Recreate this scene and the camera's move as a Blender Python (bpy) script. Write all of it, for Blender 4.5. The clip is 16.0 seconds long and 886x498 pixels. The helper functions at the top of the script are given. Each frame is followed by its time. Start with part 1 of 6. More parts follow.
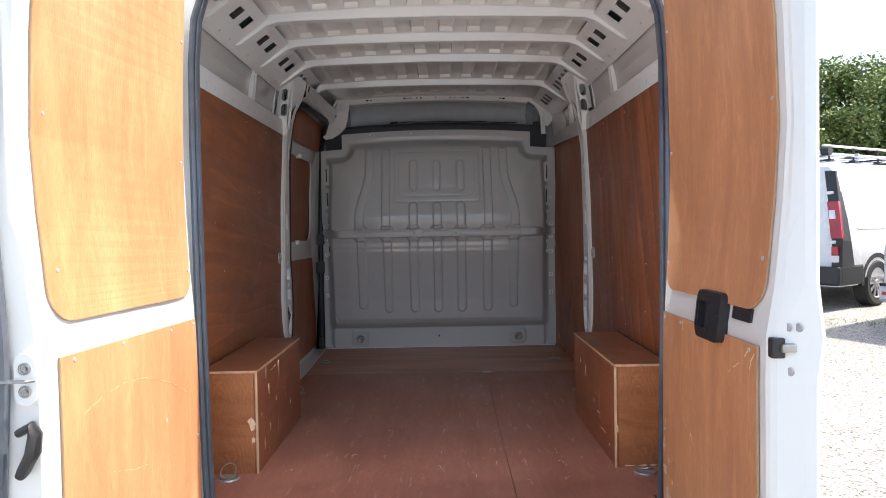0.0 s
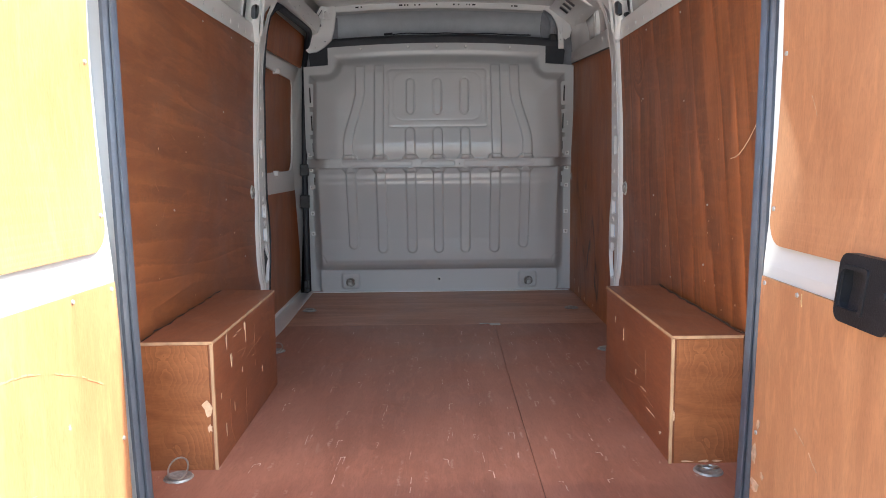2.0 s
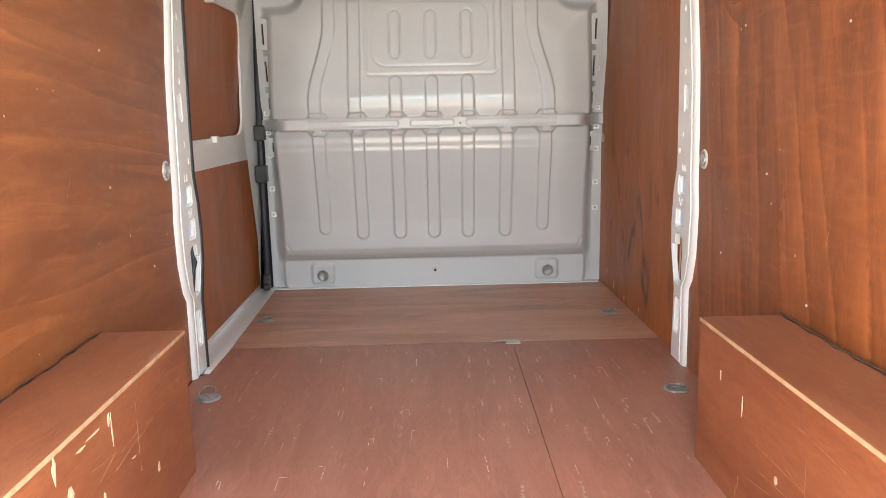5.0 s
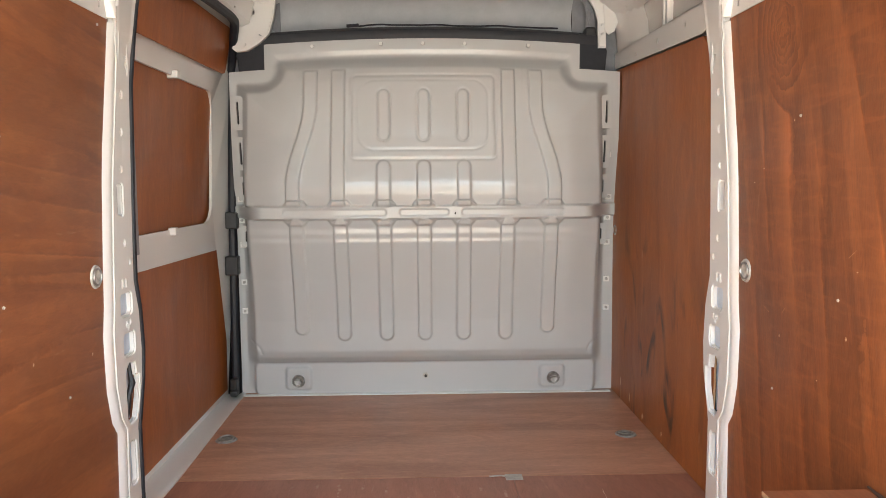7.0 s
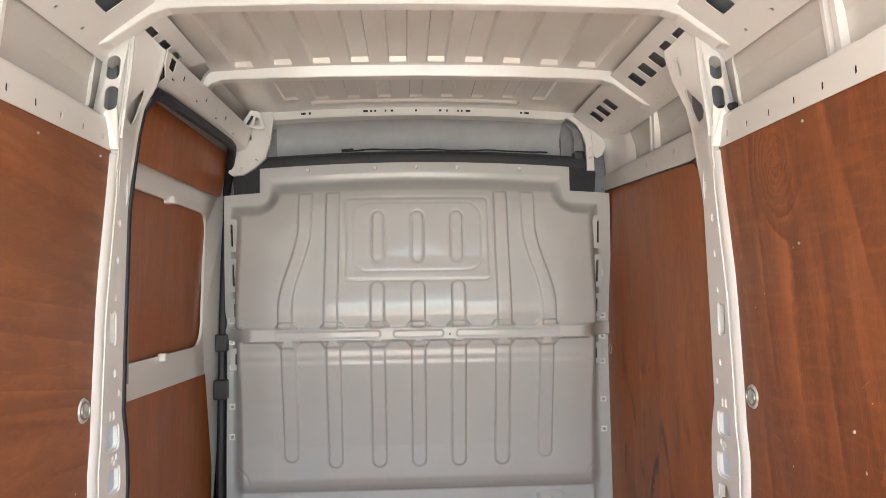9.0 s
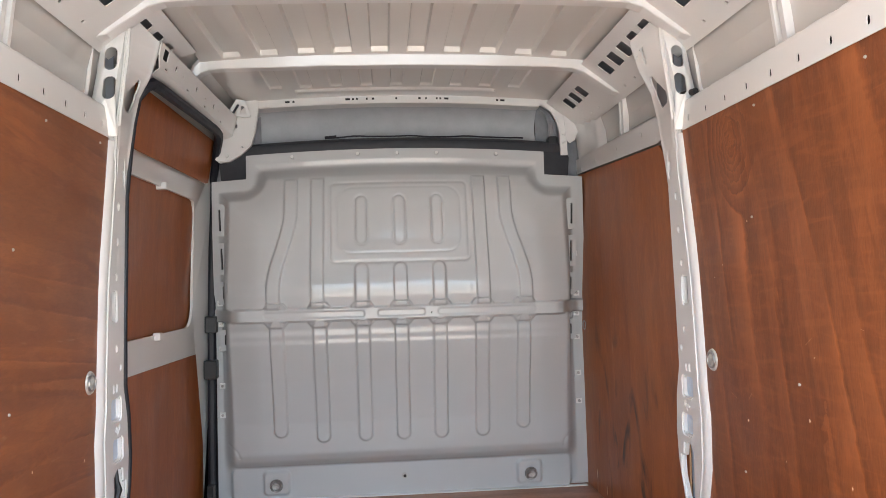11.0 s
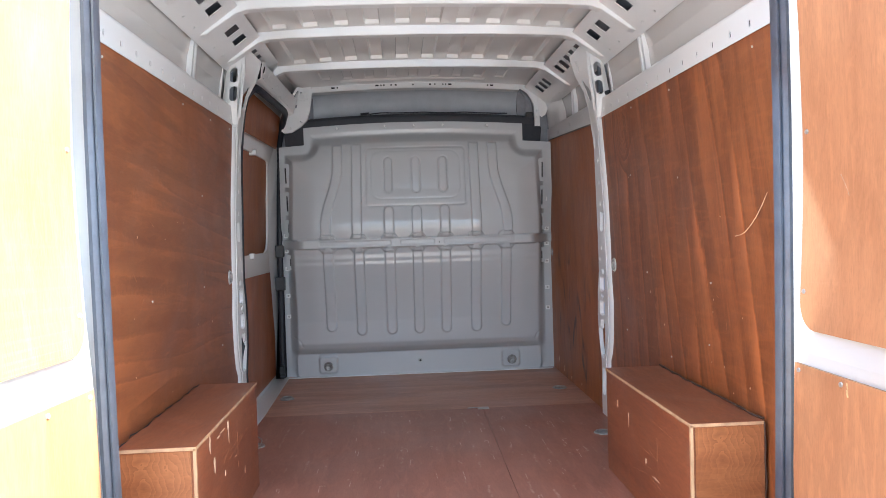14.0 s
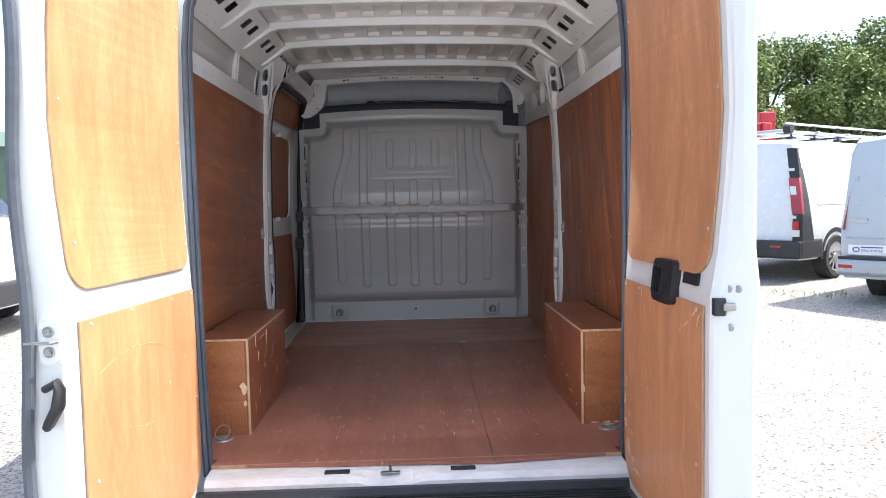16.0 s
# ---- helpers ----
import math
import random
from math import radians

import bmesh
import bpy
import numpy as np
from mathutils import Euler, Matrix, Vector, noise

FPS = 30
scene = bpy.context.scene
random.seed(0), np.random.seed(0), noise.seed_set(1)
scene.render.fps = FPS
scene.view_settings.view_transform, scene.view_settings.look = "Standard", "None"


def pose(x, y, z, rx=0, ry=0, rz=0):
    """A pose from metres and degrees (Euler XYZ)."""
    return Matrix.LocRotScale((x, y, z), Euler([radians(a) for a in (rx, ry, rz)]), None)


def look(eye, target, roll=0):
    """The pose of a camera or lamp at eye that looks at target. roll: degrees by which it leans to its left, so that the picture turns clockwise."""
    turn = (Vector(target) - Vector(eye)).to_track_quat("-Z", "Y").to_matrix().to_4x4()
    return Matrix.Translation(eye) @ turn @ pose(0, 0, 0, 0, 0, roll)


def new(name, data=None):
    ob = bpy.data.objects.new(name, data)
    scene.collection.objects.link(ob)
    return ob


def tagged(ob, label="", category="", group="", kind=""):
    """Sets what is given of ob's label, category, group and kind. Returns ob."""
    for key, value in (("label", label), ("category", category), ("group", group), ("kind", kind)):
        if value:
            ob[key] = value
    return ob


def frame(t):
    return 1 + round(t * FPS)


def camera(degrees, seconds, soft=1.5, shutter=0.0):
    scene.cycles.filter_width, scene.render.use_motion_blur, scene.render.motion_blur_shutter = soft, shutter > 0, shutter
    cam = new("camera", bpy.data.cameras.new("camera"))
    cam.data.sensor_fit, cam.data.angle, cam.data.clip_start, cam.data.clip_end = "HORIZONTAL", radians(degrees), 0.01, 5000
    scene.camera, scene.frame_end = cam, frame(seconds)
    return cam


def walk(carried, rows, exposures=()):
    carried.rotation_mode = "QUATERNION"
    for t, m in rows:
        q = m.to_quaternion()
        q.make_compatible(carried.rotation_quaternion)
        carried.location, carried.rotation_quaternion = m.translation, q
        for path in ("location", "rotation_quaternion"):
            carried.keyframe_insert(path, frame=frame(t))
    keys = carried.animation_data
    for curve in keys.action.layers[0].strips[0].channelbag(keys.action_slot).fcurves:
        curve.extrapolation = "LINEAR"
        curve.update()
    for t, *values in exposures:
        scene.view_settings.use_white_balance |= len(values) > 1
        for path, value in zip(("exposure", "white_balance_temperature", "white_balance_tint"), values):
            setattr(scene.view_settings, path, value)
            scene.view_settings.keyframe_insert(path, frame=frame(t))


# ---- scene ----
cam = camera(62.0, 16.0, soft=0.9)
PATH = [
    (0, (0.034, -2.649, 1.504), (0.036, -0.65, 1.444), -1.0),
    (0.5, (0.034, -2.502, 1.506), (0.044, -0.503, 1.453), -0.8),
    (1, (0.048, -2.335, 1.52), (0.06, -0.336, 1.465), -0.5),
    (1.5, (0.021, -2.143, 1.501), (0.032, -0.151, 1.318), -0.3),
    (2, (-0.015, -1.984, 1.505), (0.002, 0.0, 1.255), -0.6),
    (2.5, (0.017, -1.793, 1.51), (0.043, 0.185, 1.214), -0.8),
    (3, (0.013, -1.61, 1.509), (0.039, 0.36, 1.166), -0.9),
    (3.5, (-0.071, -1.424, 1.509), (-0.041, 0.541, 1.137), -1.1),
    (4, (-0.073, -1.268, 1.514), (-0.029, 0.696, 1.14), -1.3),
    (4.2, (-0.063, -1.186, 1.518), (-0.016, 0.779, 1.15), -1.4),
    (6.3, (-0.006, -0.513, 1.544), (0.033, 1.45, 1.162), -0.4),
    (6.5, (0.008, -0.474, 1.556), (0.052, 1.497, 1.219), -0.4),
    (7, (0.005, -0.427, 1.598), (0.052, 1.564, 1.415), -0.4),
    (7.5, (-0.017, -0.406, 1.614), (0.032, 1.591, 1.502), -0.5),
    (8, (-0.025, -0.398, 1.625), (0.037, 1.6, 1.58), -0.7),
    (8.5, (-0.03, -0.403, 1.641), (0.045, 1.594, 1.709), -0.8),
    (8.7, (-0.034, -0.403, 1.647), (0.048, 1.592, 1.761), -0.8),
    (10.8, (-0.078, -0.491, 1.61), (0.08, 1.501, 1.707), -1.6),
    (11, (-0.068, -0.548, 1.605), (0.088, 1.444, 1.688), -1.6),
    (11.5, (-0.039, -0.725, 1.58), (0.078, 1.271, 1.587), -1.8),
    (12, (-0.067, -0.902, 1.564), (0.039, 1.095, 1.53), -2.0),
    (12.5, (-0.123, -1.118, 1.566), (-0.008, 0.878, 1.513), -2.2),
    (13, (-0.082, -1.359, 1.554), (0.039, 0.637, 1.509), -2.0),
    (13.5, (-0.06, -1.592, 1.557), (0.058, 0.404, 1.511), -1.9),
    (14, (-0.116, -1.862, 1.536), (0.001, 0.134, 1.482), -1.7),
    (14.5, (-0.077, -2.143, 1.531), (0.034, -0.147, 1.476), -1.6),
    (15, (-0.019, -2.39, 1.526), (0.08, -0.393, 1.463), -1.3),
    (15.5, (-0.014, -2.652, 1.489), (0.068, -0.656, 1.397), -1.2),
    (16, (0.008, -2.846, 1.499), (0.082, -0.851, 1.376), -1.2),
]

EXPOSURES = [(0.0, 1.57, 6700, 10.5), (1.0, 1.45, 6700, 10.5), (1.5, 1.45, 6650, 10.5), (2.0, 2.32, 6650, 9), (2.5, 2.7, 6650, 9), (3.0, 2.9, 6700, 9), (3.5, 3.21, 6750, 9), (4.0, 3.54, 7000, 8), (6.5, 3.66, 7950, 8.5), (7.0, 3.50, 7950, 8.5), (8.0, 3.32, 7800, 7),
             (8.5, 3.38, 7700, 7), (11.0, 3.26, 7000, 9), (12.0, 3.27, 6700, 9), (12.5, 3.38, 6750, 9), (13.0, 3.41, 6600, 9), (13.5, 2.96, 6350, 9), (14.0, 2.76, 6350, 9), (14.5, 2.38, 6450, 9), (15.5, 1.88, 6450, 10.5), (16.0, 1.70, 6450, 10.5)]
walk(cam, [(t, look(eye, target, roll)) for t, eye, target, roll in PATH], EXPOSURES)

# ---- daylight ----
SUN = Vector((0.60, 0.06, 1.0)).normalized()
world = bpy.data.worlds.new("sky")
scene.world = world
world.use_nodes = True
wn = world.node_tree.nodes
sky = wn.new("ShaderNodeTexSky")
sky.sky_type, sky.sun_disc = "NISHITA", False
sky.sun_elevation = math.asin(SUN.z)
sky.sun_rotation = math.atan2(SUN.x, SUN.y)
sky.air_density, sky.dust_density, sky.ozone_density = 1.0, 3.5, 1.0
wn["Background"].inputs["Strength"].default_value = 0.15
world.node_tree.links.new(sky.outputs[0], wn["Background"].inputs["Color"])
sun = new("sun", bpy.data.lights.new("sun", "SUN"))
sun.data.energy, sun.data.angle, sun.data.color = 3.1, radians(0.6), (1.0, 0.95, 0.87)
sun.matrix_world = look(SUN * 20, (0, 0, 0))
# added fill lamps in the rear opening: sky's light above, sunlit yard's light below
for lamp_name, z, high, aim, power, tone in (("opening_sky_fill", 1.86, 0.92, (0, 2.0, 0.50), 2.1, (0.55, 0.77, 1.0)), ("opening_yard_fill", 0.98, 0.80, (0, 2.4, 2.35), 1.25, (1.0, 0.93, 0.82))):
    lamp = new(lamp_name, bpy.data.lights.new(lamp_name, "AREA"))
    lamp.data.shape, lamp.data.size, lamp.data.size_y = "RECTANGLE", 1.44, high
    lamp.data.energy, lamp.data.color = power, tone
    lamp.matrix_world = look((0, -0.205, z), aim)


# ---- materials ----
def material(name, color, rough=0.5, metal=0.0, vary=0.0, scale=8.0, bump=0.0, bump_scale=60.0, coat=0.0, stretch=(1, 1, 1), second=None):
    """A surface with variation at two scales."""
    m = bpy.data.materials.new(name)
    m.use_nodes = True
    n, l = m.node_tree.nodes, m.node_tree.links
    b = n["Principled BSDF"]
    b.inputs["Base Color"].default_value = (*color, 1)
    b.inputs["Roughness"].default_value = rough
    b.inputs["Metallic"].default_value = metal
    b.inputs["Coat Weight"].default_value = coat
    b.inputs["Coat Roughness"].default_value = 0.08
    tc, mp = n.new("ShaderNodeTexCoord"), n.new("ShaderNodeMapping")
    mp.inputs["Scale"].default_value = stretch
    l.new(tc.outputs["Object"], mp.inputs[0])
    if vary or second:
        a, c = n.new("ShaderNodeTexNoise"), n.new("ShaderNodeTexNoise")
        a.inputs["Scale"].default_value, a.inputs["Detail"].default_value = scale, 6
        c.inputs["Scale"].default_value, c.inputs["Detail"].default_value = scale * 7, 4
        l.new(mp.outputs[0], a.inputs[0]), l.new(mp.outputs[0], c.inputs[0])
        mixed = n.new("ShaderNodeMath")
        mixed.operation = "MULTIPLY_ADD"
        mixed.inputs[1].default_value = 0.35
        l.new(c.outputs[0], mixed.inputs[0]), l.new(a.outputs[0], mixed.inputs[2])
        ramp = n.new("ShaderNodeMapRange")
        ramp.inputs["From Min"].default_value, ramp.inputs["From Max"].default_value = 0.42, 0.95
        l.new(mixed.outputs[0], ramp.inputs[0])
        mix = n.new("ShaderNodeMix")
        mix.data_type = "RGBA"
        lo = [v * (1 - vary) for v in color]
        hi = second or [min(1, v * (1 + vary)) for v in color]
        mix.inputs["A"].default_value, mix.inputs["B"].default_value = (*lo, 1), (*hi, 1)
        l.new(ramp.outputs[0], mix.inputs["Factor"]), l.new(mix.outputs["Result"], b.inputs["Base Color"])
        rr = n.new("ShaderNodeMapRange")
        rr.inputs["To Min"].default_value, rr.inputs["To Max"].default_value = max(0, rough - 0.08), min(1, rough + 0.1)
        l.new(c.outputs[0], rr.inputs[0]), l.new(rr.outputs[0], b.inputs["Roughness"])
    if bump:
        t, bp = n.new("ShaderNodeTexNoise"), n.new("ShaderNodeBump")
        t.inputs["Scale"].default_value, t.inputs["Detail"].default_value = bump_scale, 5
        bp.inputs["Strength"].default_value, bp.inputs["Distance"].default_value = bump, 0.01
        l.new(mp.outputs[0], t.inputs[0]), l.new(t.outputs[0], bp.inputs["Height"]), l.new(bp.outputs[0], b.inputs["Normal"])
    return m


def plywood(name, dark, light, along="z", rough=0.45, figure=0.0, pale=0.0, coat=0.0, marks=0.0, soot=0.0, fibre=1.0, swirl=0.0):
    """Rotary-cut veneer: long wavy grain, pores, blotches of stain, pale scuffs; figure: rippled cross bands."""
    m = bpy.data.materials.new(name)
    m.use_nodes = True
    n, l = m.node_tree.nodes, m.node_tree.links
    b = n["Principled BSDF"]
    b.inputs["Coat Weight"].default_value, b.inputs["Coat Roughness"].default_value = coat, 0.25
    tc = n.new("ShaderNodeTexCoord")
    long, wide = 0.9, 7.0
    stretch = {"x": (long, wide, wide), "y": (wide, long, wide), "z": (wide, wide, long)}[along]

    def mapped(sc):
        mp = n.new("ShaderNodeMapping")
        mp.inputs["Scale"].default_value = sc
        l.new(tc.outputs["Object"], mp.inputs[0])
        return mp.outputs[0]

    def noise_at(vec, scale, detail, distort=0.0):
        t = n.new("ShaderNodeTexNoise")
        t.inputs["Scale"].default_value, t.inputs["Detail"].default_value, t.inputs["Distortion"].default_value = scale, detail, distort
        l.new(vec, t.inputs[0])
        return t.outputs[0]

    def math_node(op, a, c, d=None):
        t = n.new("ShaderNodeMath")
        t.operation = op
        for k, v in enumerate((a, c, d)):
            if v is None:
                continue
            if isinstance(v, (int, float)):
                t.inputs[k].default_value = v
            else:
                l.new(v, t.inputs[k])
        return t.outputs[0]

    def ranged(v, a, c, lo=0.0, hi=1.0):
        t = n.new("ShaderNodeMapRange")
        for k, q in zip(("From Min", "From Max", "To Min", "To Max"), (a, c, lo, hi)):
            t.inputs[k].default_value = q
        l.new(v, t.inputs[0])
        return t.outputs[0]

    def mixed(f, a, c):
        t = n.new("ShaderNodeMix")
        t.data_type = "RGBA"
        for k, v in (("Factor", f), ("A", a), ("B", c)):
            if isinstance(v, tuple):
                t.inputs[k].default_value = (*v, 1)
            elif isinstance(v, float):
                t.inputs[k].default_value = v
            else:
                l.new(v, t.inputs[k])
        return t.outputs["Result"]

    grain = noise_at(mapped(stretch), 1.1, 7, 0.9)
    fine = noise_at(mapped(tuple(8 * v for v in stretch)), 4.0, 4, 0.2)
    blotch = noise_at(mapped((1, 1, 1)), 2.3, 5, 0.6)
    f = math_node("ADD", math_node("MULTIPLY", grain, 0.6), math_node("MULTIPLY", blotch, 0.4))
    f = ranged(f, 0.36, 0.64)
    color = mixed(f, dark, light)
    flame = ranged(noise_at(mapped(tuple(0.5 * (v + 1.2) for v in stretch)), 5.0, 6, 1.6), 0.50, 0.70)
    color = mixed(math_node("MULTIPLY", flame, 0.30), color, tuple(min(1, 1.35 * v) for v in light))
    mid = tuple(0.55 * v for v in dark)
    color = mixed(math_node("MULTIPLY", ranged(fine, 0.48, 0.72), 0.5 * fibre), color, mid)
    mottle = noise_at(mapped(tuple(2.2 * (v + 2.0) for v in stretch)), 5.0, 6, 1.8)
    color = mixed(math_node("MULTIPLY", ranged(mottle, 0.52, 0.66), 0.30 * fibre), color, tuple(min(1, 1.30 * v) for v in light))
    color = mixed(math_node("MULTIPLY", ranged(mottle, 0.46, 0.34), 0.35 * fibre), color, tuple(0.6 * v for v in dark))
    height = math_node("ADD", math_node("MULTIPLY", grain, 0.5), math_node("MULTIPLY", fine, 0.25))
    if swirl:
        # flame figure: nested arches of early and late wood
        xyz = n.new("ShaderNodeSeparateXYZ")
        l.new(tc.outputs["Object"], xyz.inputs[0])
        side_way = math_node("ABSOLUTE", math_node("ADD", xyz.outputs[0], 0.02), 0)
        arch_run = math_node("ADD", math_node("MULTIPLY", xyz.outputs[2], 9.0), math_node("MULTIPLY", math_node("POWER", side_way, 1.5), 120.0))
        arch_run = math_node("ADD", arch_run, math_node("MULTIPLY", noise_at(mapped((3, 3, 2)), 2.0, 4, 0.8), 9.0))
        ringed = math_node("FRACT", math_node("MULTIPLY", arch_run, 1.3), 0)
        fade = ranged(noise_at(mapped((2, 2, 2)), 2.2, 3, 0.3), 0.35, 0.62)
        color = mixed(math_node("MULTIPLY", math_node("MULTIPLY", math_node("POWER", ringed, 3.0), fade), swirl), color, tuple(min(1, 1.75 * v) for v in light))
        color = mixed(math_node("MULTIPLY", math_node("MULTIPLY", ranged(ringed, 0.2, 0.0), fade), 0.6 * swirl), color, tuple(0.5 * v for v in dark))
    if figure:
        turn, mp = n.new("ShaderNodeMapping"), n.new("ShaderNodeMapping")
        turn.inputs["Rotation"].default_value = (radians(13 if along == "z" else 6), 0, 0)
        mp.inputs["Scale"].default_value = (0.0, 2.3, 0.26) if along == "z" else (0.0, 0.30, 3.0)
        l.new(tc.outputs["Object"], turn.inputs[0]), l.new(turn.outputs[0], mp.inputs[0])
        wild = noise_at(mp.outputs[0], 1.0, 3.0, 0.35)
        ripple = noise_at(mapped((1, 1, 1)), 38, 3)
        folds = n.new("ShaderNodeSeparateXYZ")
        l.new(turn.outputs[0], folds.inputs[0])
        run = math_node("MULTIPLY", folds.outputs[1], -6.5) if along == "z" else math_node("MULTIPLY", folds.outputs[2], 5.0)
        run = math_node("ADD", run, math_node("MULTIPLY", wild, 5.0 if along == "z" else 7.0))
        if along == "z":
            knot = n.new("ShaderNodeVectorMath")
            knot.operation = "DISTANCE"
            l.new(mapped((0.0, 1.0, 0.75)), knot.inputs[0])
            knot.inputs[1].default_value = (0.0, -0.053, 1.044)
            whorl = ranged(knot.outputs["Value"], 0.16, 0.02)
            run = math_node("ADD", run, math_node("MULTIPLY", math_node("POWER", math_node("ADD", whorl, math_node("MULTIPLY", math_node("MULTIPLY", ripple, whorl), 0.5)), 1.6), 3.6))
        saw = math_node("FRACT", math_node("MULTIPLY_ADD", ripple, 0.17, run), 0)
        mp2 = n.new("ShaderNodeMapping")
        mp2.inputs["Scale"].default_value = (0.0, 11.0, 0.9) if along == "z" else (0.0, 1.0, 12.0)
        l.new(turn.outputs[0], mp2.inputs[0])
        streak = ranged(noise_at(mp2.outputs[0], 1.0, 5.0, 0.7), 0.50, 0.74)
        fade = ranged(noise_at(mapped((1, 1.5, 0.8)), 2.5, 3, 0.4), 0.30, 0.62)
        soft_saw = math_node("MULTIPLY", math_node("MULTIPLY", saw, ranged(saw, 1.0, 0.90)), 1.0)
        band = math_node("MULTIPLY", math_node("ADD", math_node("MULTIPLY", math_node("POWER", soft_saw, 2.2), 0.85), math_node("MULTIPLY", streak, 0.22)), fade)
        color = mixed(math_node("MULTIPLY", band, figure), color, tuple(min(1, 2.05 * v) for v in light))
        color = mixed(math_node("MULTIPLY", ranged(streak, 0.12, 0.0), 0.22 * min(1, 2 * figure)), color, tuple(0.6 * v for v in dark))
        edge_dark = ranged(saw, 0.16, 0.0)
        color = mixed(math_node("MULTIPLY", math_node("MULTIPLY", edge_dark, fade), 0.55 * figure), color, tuple(0.55 * v for v in dark))
        if along == "z":
            # fiddleback: faint close ripples lying across the grain
            fiddle = noise_at(mapped((1, 7.0, 34.0)), 1.0, 4, 0.9)
            color = mixed(math_node("MULTIPLY", ranged(fiddle, 0.52, 0.68), 0.20), color, tuple(min(1, 1.6 * v) for v in light))
            color = mixed(math_node("MULTIPLY", ranged(fiddle, 0.46, 0.34), 0.12), color, tuple(0.6 * v for v in dark))
        height = math_node("ADD", height, math_node("MULTIPLY", band, 0.9))
    if marks:
        xyz = n.new("ShaderNodeSeparateXYZ")
        l.new(tc.outputs["Object"], xyz.inputs[0])
        wob = math_node("MULTIPLY", noise_at(mapped((1, 1, 1)), 14, 3), 0.028)
        u = math_node("FRACT", math_node("MULTIPLY", math_node("ADD", xyz.outputs[0], wob), 12.6), 0)
        line = ranged(math_node("ABSOLUTE", math_node("SUBTRACT", u, 0.5), 0), 0.085, 0.03)
        dash = ranged(noise_at(mapped((9, 5.5, 1)), 2.0, 4, 0.3), 0.54, 0.61)
        rows_on = ranged(noise_at(mapped((0.8, 3.4, 1)), 1.0, 2), 0.44, 0.55)
        crumbs = ranged(noise_at(mapped((1, 1, 1)), 75, 3, 0.5), 0.42, 0.54)
        scuff = math_node("MULTIPLY", math_node("MULTIPLY", line, dash), math_node("MULTIPLY", rows_on, crumbs))
        color = mixed(math_node("MULTIPLY", scuff, marks), color, (0.72, 0.58, 0.48))
        streak = ranged(noise_at(mapped((38, 2.2, 1)), 2.0, 5, 0.2), 0.66, 0.72)
        color = mixed(math_node("MULTIPLY", math_node("MULTIPLY", streak, crumbs), 0.5 * marks), color, (0.65, 0.47, 0.37))
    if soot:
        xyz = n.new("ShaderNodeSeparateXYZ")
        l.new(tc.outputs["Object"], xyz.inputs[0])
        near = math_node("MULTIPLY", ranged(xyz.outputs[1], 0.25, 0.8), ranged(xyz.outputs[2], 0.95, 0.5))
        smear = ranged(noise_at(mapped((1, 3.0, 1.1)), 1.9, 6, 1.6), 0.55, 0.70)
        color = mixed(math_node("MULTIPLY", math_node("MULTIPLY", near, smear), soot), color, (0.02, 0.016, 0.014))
    if pale:
        sc = noise_at(mapped((9, 2.2, 9) if along != "z" else (9, 9, 2.2)), 2.4, 8, 0.5)
        color = mixed(math_node("MULTIPLY", ranged(sc, 0.70, 0.76), pale), color, (0.62, 0.45, 0.32))
    l.new(color, b.inputs["Base Color"])
    l.new(ranged(blotch, 0.3, 0.7, rough - 0.1, rough + 0.12), b.inputs["Roughness"])
    bp = n.new("ShaderNodeBump")
    bp.inputs["Strength"].default_value, bp.inputs["Distance"].default_value = 0.25, 0.006
    l.new(height, bp.inputs["Height"]), l.new(bp.outputs[0], b.inputs["Normal"])
    return m


def paint(name, color, rough, coat):
    """Sprayed enamel: even colour with faint dust and a slight orange-peel."""
    m = bpy.data.materials.new(name)
    m.use_nodes = True
    n, l = m.node_tree.nodes, m.node_tree.links
    b = n["Principled BSDF"]
    b.inputs["Roughness"].default_value, b.inputs["Coat Weight"].default_value, b.inputs["Coat Roughness"].default_value = rough, coat, 0.06
    tc, a, c, mix = n.new("ShaderNodeTexCoord"), n.new("ShaderNodeTexNoise"), n.new("ShaderNodeTexNoise"), n.new("ShaderNodeMix")
    a.inputs["Scale"].default_value, a.inputs["Detail"].default_value = 1.3, 3
    c.inputs["Scale"].default_value = 140
    mix.data_type = "RGBA"
    mix.inputs["A"].default_value, mix.inputs["B"].default_value = (*[0.96 * v for v in color], 1), (*[min(1, 1.03 * v) for v in color], 1)
    bp = n.new("ShaderNodeBump")
    bp.inputs["Strength"].default_value, bp.inputs["Distance"].default_value = 0.03, 0.002
    for s0, s1 in ((tc.outputs["Object"], a.inputs[0]), (tc.outputs["Object"], c.inputs[0]), (a.outputs[0], mix.inputs["Factor"]), (mix.outputs["Result"], b.inputs["Base Color"]), (c.outputs[0], bp.inputs["Height"]), (bp.outputs[0], b.inputs["Normal"])):
        l.new(s0, s1)
    return m


